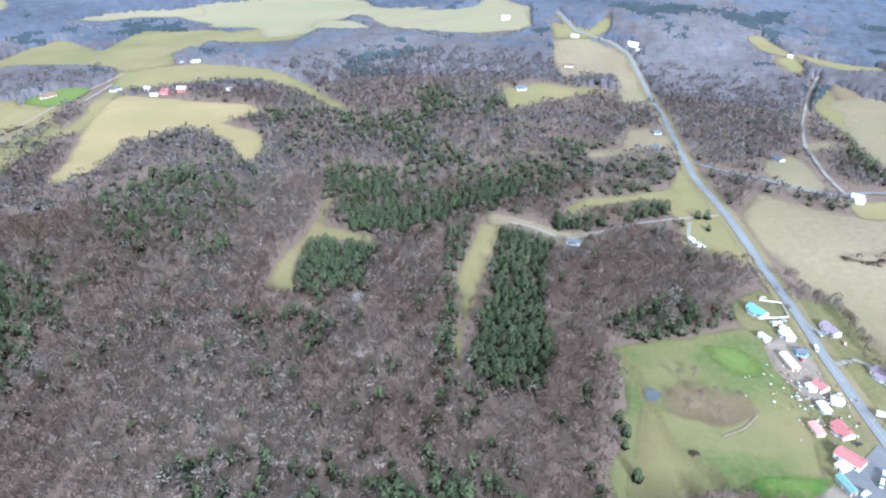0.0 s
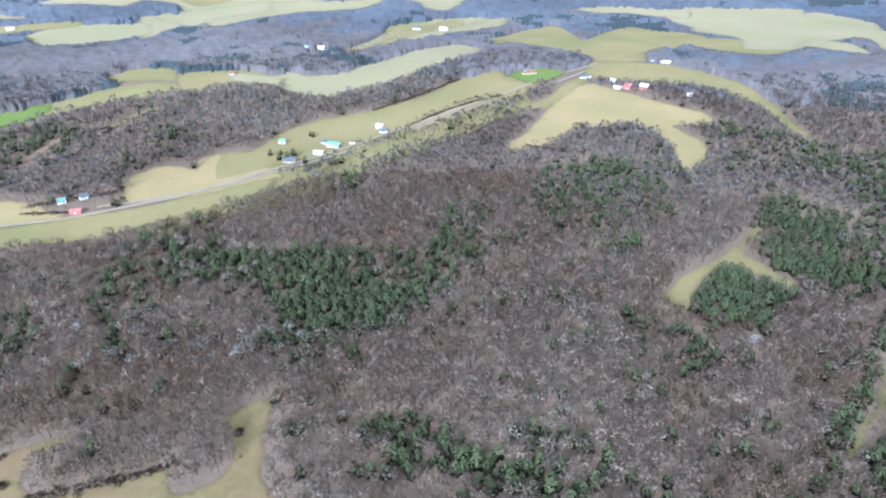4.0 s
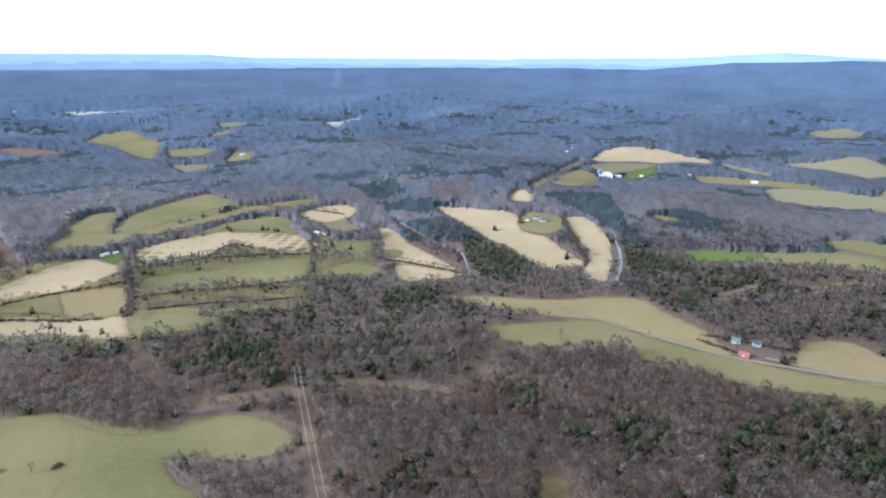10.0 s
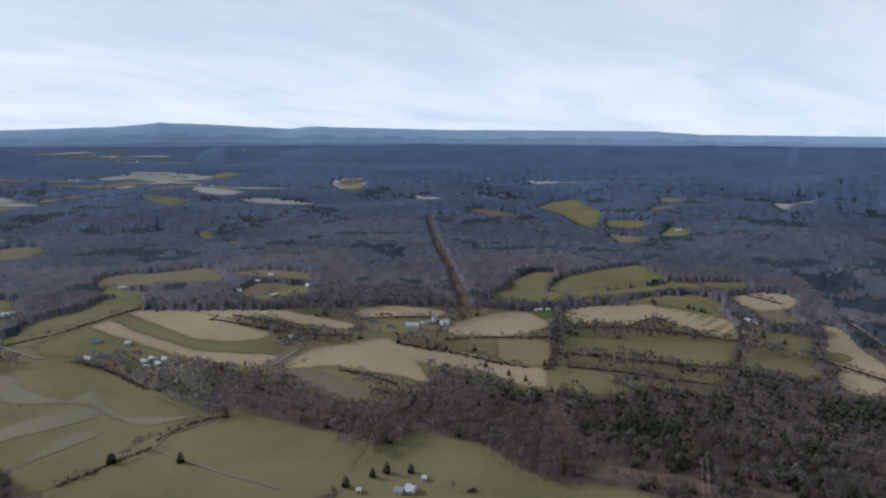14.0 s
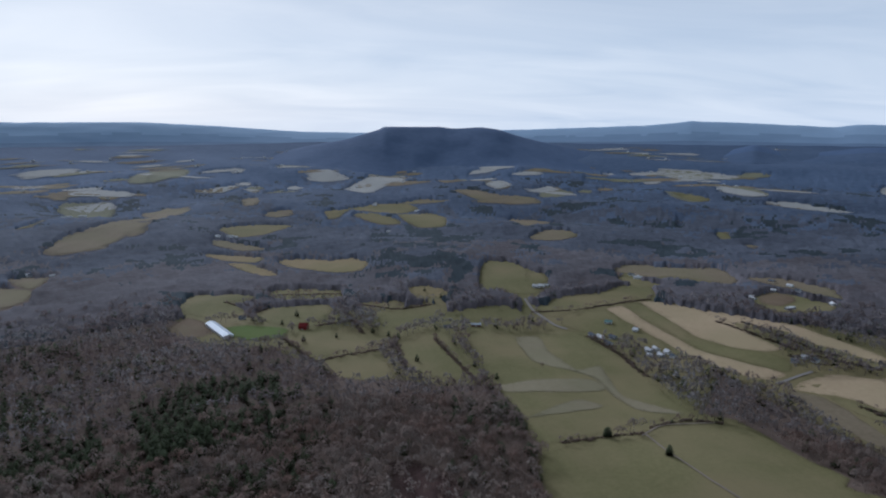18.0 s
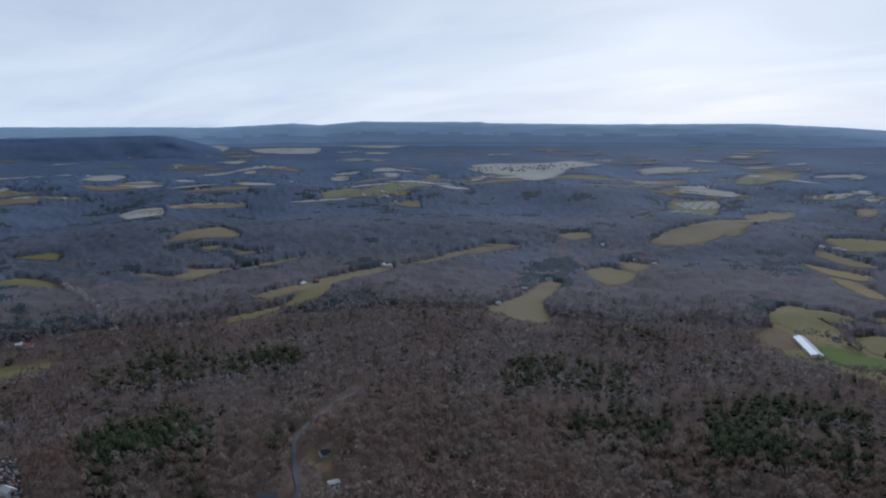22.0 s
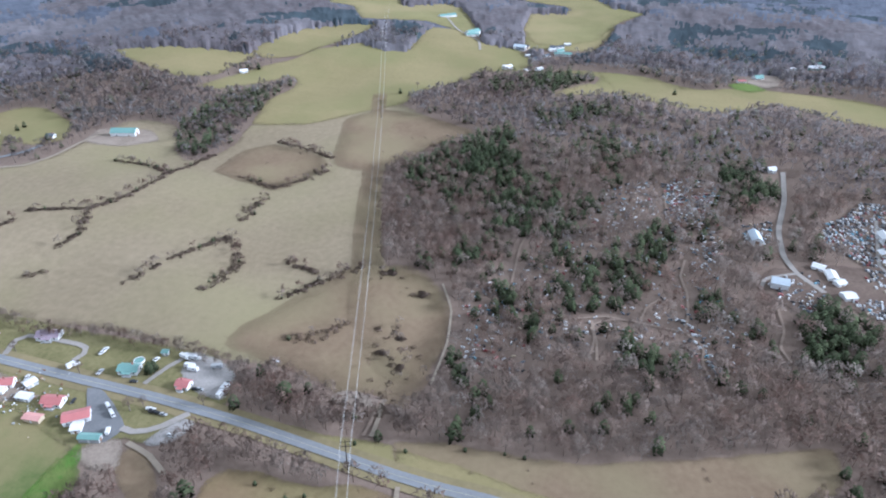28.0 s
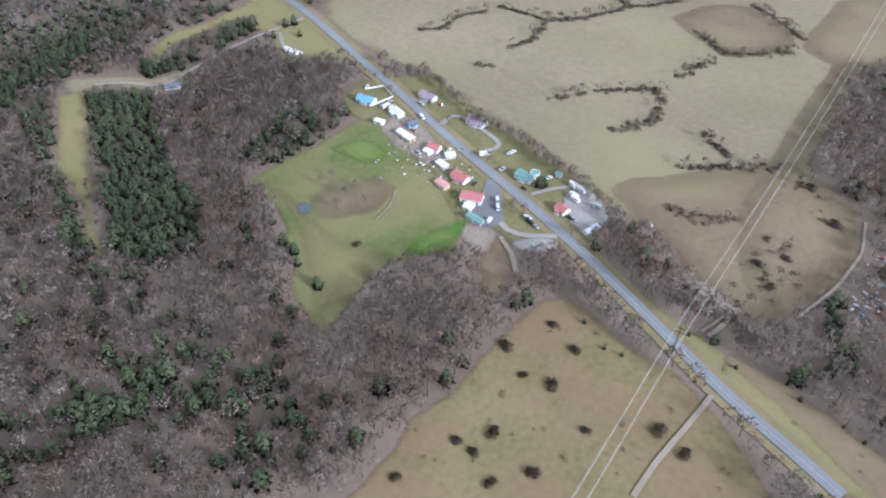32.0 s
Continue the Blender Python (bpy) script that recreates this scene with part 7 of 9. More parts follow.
    stand("hedgerow_cedars", mid_pine, q[k], sc[k] * 0.8, u[k] * 3, M["pine"], "small dark cedars along field edges", "hedgerow")
    pts, tn = [], []
    for p, kind in MEADOW:
        lo, hi = p.min(0), p.max(0)
        n = int(np.prod(hi - lo) / (90 if kind in "SU" else 170 if kind == "M" else 500))
        q = rng.uniform(lo, hi, (n, 2))
        q = q[inside(p, q[:, 0], q[:, 1])]
        c = np.array([noise.noise(Vector((a * 0.035, b * 0.035, 12.0))) for a, b in q])
        pts.append(q[(c > 0.12) | (rng.uniform(size=len(q)) < 0.06)])
    q = np.vstack(pts)
    stand("meadow_brush", [brush_form(90 + s, 18, 0.5) for s in range(4)], q, rng.uniform(0.35, 0.9, len(q)), rng.uniform(size=len(q)), M["brush"], "low brown brush dotting rough meadows", "brush")
    q = np.vstack([np.repeat(p, 2, axis=0) + rng.normal(0, w / 2, (2 * len(p), 2)) for w, p in LINES])
    stand("treeline", near_bare, q, rng.uniform(0.5, 0.9, len(q)), rng.uniform(size=len(q)), M["bare"], "thin line of leafless trees along a field edge", "trees")
    pts = [p + rng.normal(0, 5, p.shape) for p in CREEK]
    q = np.vstack(pts)
    stand("creek_trees", near_bare, q, rng.uniform(0.8, 1.15, len(q)), rng.uniform(size=len(q)), M["pale_bark"], "pale grey sycamores along a creek", "trees")


def scrap(density, pts):
    SCRAP.append((density, smooth_outline(pts)))
    if density < 0.6:
        THIN.append((0.25, smooth_outline(pts)))


SCRAP = []
scrap(0.5, [(589, -34), (596, -46), (534, -54), (526, -38)])
scrap(0.5, [(582, -60), (572, -76), (492, -81), (478, -67)])
scrap(0.6, [(399, -47), (391, -57), (362, -66), (351, -75), (331, -67), (365, -51)])
scrap(0.25, [(391, 100), (403, 68), (357, 59), (318, 63), (323, 78)])
scrap(0.25, [(566, 16), (594, -20), (546, -29), (505, 4)])
scrap(0.9, [(609, -198), (610, -231), (574, -222), (530, -204), (499, -184), (515, -170), (532, -155), (566, -163), (582, -180)])
scrap(0.75, [(497, -179), (498, -202), (486, -216), (461, -224), (448, -206), (456, -188), (474, -176)])
scrap(0.8, [(447, -159), (452, -186), (448, -211), (438, -240), (421, -235), (407, -211), (414, -190), (425, -169)])
scrap(0.5, [(538, -95), (558, -123), (510, -113), (508, -95)])
scrap(0.4, [(462, -105), (479, -133), (460, -146), (421, -134), (433, -114)])
scrap(0.5, [(593, -33), (615, -58), (604, -86), (541, -72), (519, -60), (520, -43)])
scrap(0.16, [(341, 86), (407, 81), (475, 54), (501, 28), (579, 5), (605, -33), (517, -56), (461, -75), (410, -87), (377, -92), (335, -70), (351, -58), (346, -17), (348, 10), (312, 43), (320, 80)])
scrap(0.3, [(517, -56), (491, -72), (461, -75), (464, -61)])
scrap(0.35, [(357, -58), (357, -70), (338, -76), (334, -61)])




# ---- parts of buildings, vehicles and poles
def box(cx, cy, cz, sx, sy, sz, top=1.0):
    v = [(cx + a * sx / 2 * (top if c > 0 else 1), cy + b * sy / 2 * (top if c > 0 else 1), cz + c * sz / 2) for c in (-1, 1) for a, b in ((-1, -1), (1, -1), (1, 1), (-1, 1))]
    return v, [(3, 2, 1, 0), (4, 5, 6, 7), (0, 1, 5, 4), (1, 2, 6, 5), (2, 3, 7, 6), (3, 0, 4, 7)]


def join(*pieces):
    v, f = [], []
    for pv, pf in pieces:
        f += [tuple(i + len(v) for i in q) for q in pf]
        v += list(pv)
    return v, f


def tube(r0, r1, z0, z1, n=8, x=0.0, y=0.0):
    v = [(x + r * math.cos(2 * math.pi * i / n), y + r * math.sin(2 * math.pi * i / n), z) for r, z in ((r0, z0), (r1, z1)) for i in range(n)]
    return v, [(i, (i + 1) % n, n + (i + 1) % n, n + i) for i in range(n)] + [tuple(range(n - 1, -1, -1)), tuple(range(n, 2 * n))]


def wheel_mesh(r, w):
    n = 10
    v = [(r * math.cos(2 * math.pi * i / n), s * w / 2, r * math.sin(2 * math.pi * i / n)) for s in (-1, 1) for i in range(n)]
    return mesh_of("wheel", v, [(i, (i + 1) % n, n + (i + 1) % n, n + i)[::-1] for i in range(n)] + [tuple(range(n)), tuple(range(2 * n - 1, n - 1, -1))], M["rubber"])


SHARED = {}


def shared(key, make):
    if key not in SHARED:
        SHARED[key] = make()
    return SHARED[key]


def gable_walls(ln, wd, eave, rise):
    a, b = ln / 2, wd / 2
    v = [(-a, -b, -1.2), (a, -b, -1.2), (a, b, -1.2), (-a, b, -1.2), (-a, -b, eave), (a, -b, eave), (a, b, eave), (-a, b, eave), (-a, 0, eave + rise), (a, 0, eave + rise)]
    return v, [(0, 1, 5, 4), (2, 3, 7, 6), (1, 2, 6, 9, 5), (3, 0, 4, 8, 7), (4, 5, 9, 8), (6, 7, 8, 9), (3, 2, 1, 0)]


def gable_roof(ln, wd, eave, rise, over=0.45, th=0.18):
    a, b = ln / 2 + over, wd / 2 + over
    drop = rise * over / (wd / 2)
    top, low = eave + rise + th, eave - drop + th
    v = [(-a, -b, low), (a, -b, low), (a, 0, top), (-a, 0, top), (a, b, low), (-a, b, low)]
    v += [(x, y, z - th * 0.85) for x, y, z in v]
    return v, [(0, 1, 2, 3), (3, 2, 4, 5), (7, 6, 9, 8), (8, 9, 11, 10), (0, 6, 7, 1), (5, 4, 10, 11), (1, 7, 8, 2), (2, 8, 10, 4), (3, 9, 6, 0), (5, 11, 9, 3)]


ADJ = {"metal": "pale metal", "dark": "black", "slate": "dark grey"}
seed_b = random.Random(5)


def building(kind, x, y, turn, ln, wd, roof, wall):
    r = math.hypot(x, y)
    ln, wd = (ln, wd) if kind == "silo" or ln > 60 else (ln * 0.8, wd * 0.8) if r < 700 else (ln * 0.75, wd * 0.75)
    PLOTS.append((x, y, max(ln, wd) / 2 + 4))
    near = r < 1150
    eave, rise = {"house": (2.8, 0.26 * wd), "shed": (2.4, 0.16 * wd), "longshed": (3.0, 0.18 * wd), "trailer": (2.6, 0.10 * wd), "store": (3.4, 0.18 * wd), "barn": (4.6, 0.30 * wd), "silo": (8, 0)}[kind]
    if r > 1300:
        eave *= 1.25
    word = {"house": "house", "shed": "shed", "longshed": "farm_shed", "trailer": "mobile_home", "store": "roadside_store", "barn": "barn", "silo": "silo"}[kind]
    ob = new(word)
    ob.matrix_world = pose(x, y, float(height(x, y)) + 0.35 + 1e-7 * r * r, 0, 0, turn)
    said = word.replace("_", " ")
    where = "in a roadside hamlet" if 120 < x < 420 and 200 < y < 480 else "beside woods" if r < 1400 else "far off"
    if kind == "silo":
        tagged(ob, "tall %s round farm silo with a domed top" % wall, "silo", "farm buildings")
        part("silo_wall", mesh_of("silo_wall", *tube(wd / 2, wd / 2, -1, eave, 14), M["wall_" + wall], True), ob)
        part("dome", mesh_of("dome", *join(tube(wd / 2 + .1, wd / 3, eave, eave + wd * .22, 14), tube(wd / 3, 0.2, eave + wd * .22, eave + wd * .36, 14)), M["roof_" + roof], True), ob)
        return
    tagged(ob, "%s %s with a %s gable roof %s" % (ADJ.get(wall, wall), said, ADJ.get(roof, roof), where), said, "hamlet houses" if "hamlet" in where else "farm buildings")
    part("wall", mesh_of("wall", *gable_walls(ln, wd, eave, rise), M["wall_" + wall]), ob)
    rf = part("roof", mesh_of("roof", *gable_roof(ln, wd, eave, rise), M["roof_" + roof]), ob)
    if near:
        fr = shared("frame", lambda: mesh_of("window_frame", *box(0, 0, 0, 1.25, 0.10, 1.45), M["wall_white"]))
        pn = shared("pane", lambda: mesh_of("pane", *box(0, -0.03, 0, 1.0, 0.10, 1.2), M["glass"]))
        dr = shared("door_" + wall, lambda: mesh_of("door", *box(0, 0, 0, 1.0, 0.12, 2.05), M["wall_brown" if wall == "white" else "wall_white"]))
        n = max(1, int(ln / 3.6)) if kind in ("house", "trailer", "store") else max(1, int(ln / 9))
        for side in (-1, 1):
            for i in range(n):
                px = -ln / 2 + (i + 0.5) * ln / n
                if side < 0 and i == n // 2:
                    d = part("door", dr, ob)
                    d.matrix_basis = pose(px, -wd / 2 - 0.03, 1.0)
                    continue
                w = part("window", fr, ob)
                w.matrix_basis = pose(px, side * (wd / 2 + 0.03), 1.55, 0, 0, 0 if side < 0 else 180)
                part("pane", pn, w)
        if kind in ("house", "store"):
            for end in (-1, 1):
                w = part("window", fr, ob)
                w.matrix_basis = pose(end * (ln / 2 + 0.03), 0.18 * wd, 1.55, 0, 0, 90 * end)
                part("pane", pn, w)
        if kind == "house":
            c = seed_b.uniform(-0.3, 0.3) * ln
            part("chimney", mesh_of("chimney", *box(c, 0.12 * wd, eave + rise + 0.3, 0.7, 0.7, 1.6), M["brick"]), ob)
            pl = 0.45 * ln
            porch = part("porch_floor", mesh_of("porch_floor", *box(0, -wd / 2 - 1.1, 0.05, pl, 2.2, 0.3), M["wall_grey"]), ob)
            part("porch_roof", mesh_of("porch_roof", *box(0, -wd / 2 - 1.15, 2.55, pl + .3, 2.4, 0.12), M["roof_" + roof]), porch)
            for s in (-1, 1):
                part("post", mesh_of("post", *box(s * pl / 2 * .92, -wd / 2 - 2.0, 1.35, 0.14, 0.14, 2.3), M["wall_white"]), porch)
        if kind in ("barn", "longshed"):
            part("big_door", mesh_of("big_door", *box(ln / 2 + 0.05, 0, eave * 0.42, 0.12, wd * 0.4, eave * 0.85), M["wall_brown"]), ob)


def vehicle_form(kind, colour):
    """A parked vehicle at the origin, with its nose to +x."""
    size = {"car": (4.5, 1.8), "pickup": (5.3, 1.95), "van": (5.4, 2.0), "camper": (6.4, 2.3), "truck": (7.2, 2.4)}[kind]
    ln, wd = size
    top = new({"camper": "camper_trailer", "truck": "box_truck", "pickup": "pickup_truck"}.get(kind, kind))
    paint = M["car_" + colour]
    if kind == "car":
        body = join(box(0, 0, 0.55, ln, wd, 0.5, 0.97), box(1.35, 0, 0.84, 1.5, wd * .92, 0.12, 0.9), box(-1.7, 0, 0.86, 0.9, wd * .92, 0.14, 0.9))
        cab = box(-0.25, 0, 1.12, 2.5, wd * .9, 0.62, 0.72)
        roof = box(-0.25, 0, 1.44, 1.75, wd * .66, 0.06)
    elif kind == "pickup":
        body = join(box(0, 0, 0.65, ln, wd, 0.5, 0.98), box(1.8, 0, 1.0, 1.5, wd * .95, 0.25, 0.95), box(-1.55, .9, 1.05, 2.2, .12, 0.3), box(-1.55, -.9, 1.05, 2.2, .12, 0.3), box(-2.58, 0, 1.05, .12, wd * .95, .3))
        cab = box(0.3, 0, 1.3, 1.8, wd * .92, 0.7, 0.78)
        roof = box(0.3, 0, 1.66, 1.4, wd * .72, 0.06)
    elif kind == "van":
        body = join(box(-0.4, 0, 1.25, ln - .8, wd, 1.7, 0.94), box(2.3, 0, 0.8, 1.0, wd, 0.8, 0.9))
        cab = box(1.9, 0, 1.5, 0.9, wd * .9, 0.6, 0.8)
        roof = box(-0.5, 0, 2.12, ln - 1.3, wd * .85, 0.08)
    elif kind == "camper":
        body = join(box(0, 0, 1.65, ln, wd, 2.1, 0.97), box(ln / 2 + .6, 0, .6, 1.2, .2, .12))
        cab = box(0.8, 0, 1.9, 1.6, wd * 1.01, 0.6)
        roof = join(box(0, 0, 2.74, ln * .93, wd * .9, 0.08), box(-1, 0, 2.85, .9, .8, .25))
    else:
        body = join(box(-1.0, 0, 2.0, ln - 2.2, wd, 2.4), box(2.9, 0, 1.3, 2.0, wd * .92, 1.5, 0.92))
        cab = box(3.2, 0, 1.85, 1.5, wd * .88, 0.6, 0.85)
        roof = box(-1.0, 0, 3.23, ln - 2.4, wd * .94, 0.08)
    part("body", mesh_of("body", *body, paint), top)
    part("glazing", mesh_of("glazing", *cab, M["glass"]), top, "dark window glass")
    part("roof", mesh_of("roof_panel", *roof, paint), top)
    wm = shared("wheel", lambda: wheel_mesh(0.34, 0.24))
    for sx in (-0.31, 0.31):
        for sy in (-1, 1):
            part("wheel", wm, top).matrix_basis = pose(sx * ln, sy * wd * 0.46, 0.34)
    part("bumper", mesh_of("bumper", *join(box(ln / 2, 0, 0.5, .12, wd * .96, .2), box(-ln / 2, 0, 0.5, .12, wd * .96, .2)), M["car_grey"]), top)
    said = {"camper": "camper trailer", "truck": "box truck", "pickup": "pickup truck"}.get(kind, kind)
    return tagged(top, "%s parked %s beside the hamlet road" % (colour, said), said, "parked vehicles")


def vehicle(kind, x, y, turn, colour):
    m = pose(x, y, float(height(x, y)) + 0.75, 0, 0, turn)
    key = ("vehicle", kind, colour)
    if key not in SHARED:
        SHARED[key] = vehicle_form(kind, colour)
        SHARED[key].matrix_basis = m
    else:
        copy_thing(SHARED[key], m)


# ---- buildings
building("house", -774.6, -976.6, 101, 13.9, 8, "white", "white")
building("house", -763.5, -943.0, 108, 12.4, 8, "slate", "white")
building("house", -728.0, -953.8, 121, 10.0, 8, "white", "grey")
building("house", -758.4, -861.7, 62, 17.0, 8, "white", "white")
building("house", -671.8, -929.3, 161, 11.1, 8, "white", "white")
building("house", -581.7, -1119.1, 103, 17.0, 9, "white", "white")
building("house", -580.5, -1147.6, 105, 13.0, 8, "slate", "white")
building("house", -381.7, -1071.0, 124, 14.9, 9, "white", "white")
building("house", -373.2, -815.0, 98, 17.0, 8, "white", "white")
building("house", -419.7, -756.0, 97, 11.4, 8, "white", "white")
building("house", -414.6, -733.9, 98, 12.6, 8, "white", "grey")
building("house", -427.6, -741.8, 93, 11.1, 8, "white", "white")
building("shed", -401.6, -736.9, 104, 9.5, 7, "white", "white")
building("house", -426.1, -725.0, 98, 9.6, 8, "slate", "white")
building("house", -541.3, -663.2, 106, 9.0, 8, "slate", "white")
building("house", -558.0, -667.9, 105, 9.0, 8, "white", "grey")
building("house", -562.9, -656.5, 104, 9.0, 8, "slate", "white")
building("house", -1569.2, 287.5, 263, 13.8, 9, "white", "white")
building("barn", -1570.3, 306.3, 251, 18.2, 10, "white", "white")
building("silo", -1619.0, 292.5, 259, 1.1, 6, "slate", "grey")
building("house", -1129.3, 105.5, 53, 12.3, 8, "slate", "white")
building("house", -1117.7, 116.6, 45, 11.1, 8, "slate", "grey")
building("shed", -1116.0, 89.8, 40, 10.0, 7, "grey", "white")
building("house", -1963.0, 257.1, 268, 10.1, 9, "white", "white")
building("house", -2009.6, 277.6, 273, 10.3, 9, "white", "white")
building("house", -1632.7, 391.7, 248, 9.2, 9, "white", "white")
building("house", -1685.9, 518.6, 253, 11.2, 9, "white", "white")
building("longshed", 723.0, -2274.5, 11, 18.1, 9, "white", "white")
building("longshed", 708.8, -2320.4, 12, 18.4, 9, "white", "white")
building("longshed", 685.6, -2357.5, 8, 22.1, 9, "white", "white")
building("house", 538.0, -2463.9, 1, 12.1, 9, "white", "white")
building("house", 364.4, -2671.6, 19, 11.8, 9, "white", "white")
building("house", 204.9, -1710.2, 15, 10.2, 9, "white", "white")
building("house", 173.5, -1699.1, 8, 19.2, 9, "white", "white")
building("house", -216.8, -1796.7, 1, 10.3, 9, "white", "white")
building("house", 501.9, -1379.8, 9, 9.0, 9, "white", "white")
building("house", 454.5, -1357.0, 14, 9.0, 9, "white", "grey")
building("house", -906.3, -3726.5, -2, 19.5, 10, "white", "white")
building("house", -240.8, -2379.2, 6, 15.4, 9, "white", "white")
building("house", -363.7, -2237.1, -11, 12.9, 9, "white", "white")
building("house", 215.7, 399.0, -65, 17.0, 9, "blue", "white")
building("house", 255.9, 377.8, -77, 16.5, 8, "mauve", "white")
building("house", 265.5, 330.4, -72, 17.0, 10, "mauve", "white")
building("shed", 208.4, 368.7, -65, 8.6, 5, "white", "white")
building("house", 224.8, 372.2, -90, 15.3, 7, "white", "white")
building("house", 225.6, 353.4, -7, 9.0, 7, "slate", "blue")
building("longshed", 214.0, 343.8, -84, 18.6, 6, "white", "tan")
building("house", 222.6, 321.7, -66, 10.3, 8, "red", "white")
building("shed", 227.0, 309.8, -20, 7.9, 7, "white", "grey")
building("trailer", 216.7, 304.1, -86, 10.0, 6, "white", "grey")
building("house", 218.6, 286.3, -80, 14.0, 9, "red", "white")
building("shed", 204.9, 287.4, -85, 11.8, 6, "pink", "tan")
building("store", 211.9, 265.3, -54, 16.9, 10, "red", "white")
building("shed", 205.8, 260.1, -66, 6.4, 8, "white", "white")
building("longshed", 200.9, 247.7, -78, 14.0, 5, "teal", "grey")
building("house", 252.6, 262.5, -78, 14.7, 9, "teal", "white")
building("shed", 270.8, 250.8, -79, 4.5, 4, "teal", "grey")
building("house", 249.4, 223.9, -89, 9.4, 8, "red", "white")
building("shed", 217.3, 321.0, -81, 6.7, 6, "white", "white")
building("house", 206.1, 502.7, -70, 16.0, 5, "white", "white")
building("house", 108.7, 510.9, -18, 14.1, 6, "slate", "grey")
building("house", 106.1, 935.3, 11, 17.0, 14, "slate", "white")
building("house", 247.6, 771.1, 1, 9.8, 10, "slate", "white")
building("house", 230.5, 712.2, -52, 9.5, 8, "slate", "grey")
building("house", 195.0, 1083.4, -13, 17.0, 10, "brown", "white")
building("house", 230.5, 1245.4, -24, 17.0, 10, "white", "white")
building("barn", 320.7, 1196.6, -50, 23.2, 12, "white", "white")
building("shed", 325.0, 1168.5, -34, 12.6, 10, "white", "white")
building("house", 376.3, 571.8, -33, 9.0, 10, "white", "white")
building("house", -402.8, 937.6, -1, 10.1, 10, "white", "white")
building("barn", -352.2, 928.1, 1, 15.2, 12, "white", "red")
building("barn", -372.0, 917.9, -1, 14.0, 12, "red", "red")
building("shed", -383.5, 910.1, 0, 12.8, 8, "white", "white")
building("house", -444.6, 927.3, -5, 10.3, 9, "slate", "white")
building("house", -513.2, 881.4, 40, 17.0, 9, "brown", "tan")
building("shed", -293.1, 942.9, 31, 9.3, 8, "white", "white")
building("house", -407.7, 1093.0, 52, 13.0, 10, "slate", "grey")
building("shed", -390.3, 1097.3, 59, 11.2, 8, "white", "white")
building("house", -519.4, 894.1, 22, 13.3, 9, "slate", "tan")
building("barn", 122.3, 1406.6, 166, 22.0, 10, "white", "white")
building("house", 559.6, 1133.4, -42, 9.0, 9, "white", "white")
building("barn", 568.7, 506.6, -74, 34.0, 15, "teal", "white")
building("house", 378.4, 579.9, -36, 12.3, 10, "white", "white")
building("house", 352.1, 686.0, -77, 17.0, 10, "slate", "grey")
building("house", 549.5, 752.8, -54, 17.0, 10, "white", "white")
building("house", 540.9, 650.2, -84, 13.6, 9, "teal", "white")
building("house", 538.5, 572.2, -79, 10.0, 9, "slate", "white")
building("house", 800.2, 500.4, -48, 13.0, 8, "white", "white")
building("house", 1046.2, 169.3, -100, 15.2, 10, "slate", "tan")
building("house", 927.4, 173.0, -31, 17.0, 10, "white", "white")
building("barn", 1092.3, 262.0, -30, 32.7, 14, "teal", "white")
building("house", 1041.4, 117.5, -38, 17.0, 10, "teal", "white")
building("shed", 1016.6, 132.6, -36, 13.4, 8, "slate", "white")
building("house", -544.7, 451.6, 59, 16.5, 10, "slate", "tan")
building("longshed", -545.9, 520.4, 15, 20.3, 15, "teal", "white")
building("shed", -541.0, 491.1, 30, 12.9, 10, "white", "white")
building("house", -542.2, 593.4, 11, 11.1, 10, "white", "white")
building("house", -529.0, 584.2, 38, 11.5, 9, "slate", "white")
building("shed", -535.9, 538.3, 43, 9.1, 8, "brown", "white")
building("house", -595.2, 487.6, 35, 9.0, 9, "teal", "white")
building("house", -562.2, 520.1, 31, 9.0, 7, "slate", "grey")
building("house", -508.9, 888.8, 36, 17.0, 12, "brown", "tan")
building("house", -441.7, 936.2, 39, 9.0, 8, "slate", "white")
building("house", -895.5, 1097.1, 227, 19.5, 12, "slate", "grey")
building("longshed", -851.7, 1129.1, 207, 22.0, 12, "white", "white")
building("shed", -857.6, 804.1, 33, 14.0, 10, "white", "white")
building("house", -883.2, 798.1, -1, 12.6, 8, "teal", "white")
building("shed", -409.4, 1094.0, 44, 10.0, 9, "slate", "white")
building("shed", -386.0, 1100.1, 44, 12.0, 9, "white", "white")
building("house", -845.1, 615.2, 42, 10.8, 10, "brown", "tan")
building("house", -618.9, 249.2, 64, 9.0, 8, "teal", "white")
building("shed", -591.8, 247.5, 54, 11.5, 8, "red", "red")
building("house", -613.1, 266.8, 55, 9.0, 9, "slate", "white")
building("barn", -1586.1, 301.7, 247, 23.9, 14, "white", "white")
building("house", -1588.1, 329.2, 254, 18.0, 10, "white", "white")
building("silo", -1582.9, 283.1, 274, 1.1, 6, "blue", "blue")
building("house", -1574.8, 630.1, 250, 19.5, 10, "white", "white")
building("house", -891.8, 1094.5, 215, 18.8, 12, "slate", "white")
building("longshed", -860.1, 1136.1, 230, 15.4, 10, "white", "white")
building("house", -858.5, 805.6, 35, 13.6, 10, "white", "white")
building("house", -1177.7, 1752.8, 214, 19.5, 10, "slate", "white")
building("house", -1110.1, 114.8, 32, 17.0, 10, "slate", "white")
building("barn", -685.0, -575.6, 128, 22.5, 14, "white", "white")
building("house", -665.8, -628.2, 127, 16.8, 9, "slate", "white")
building("shed", -665.1, -596.4, 135, 12.7, 8, "slate", "grey")
building("longshed", -716.2, -578.0, 162, 15.7, 10, "grey", "white")
building("barn", -730.4, -557.3, 152, 14.0, 16, "white", "white")
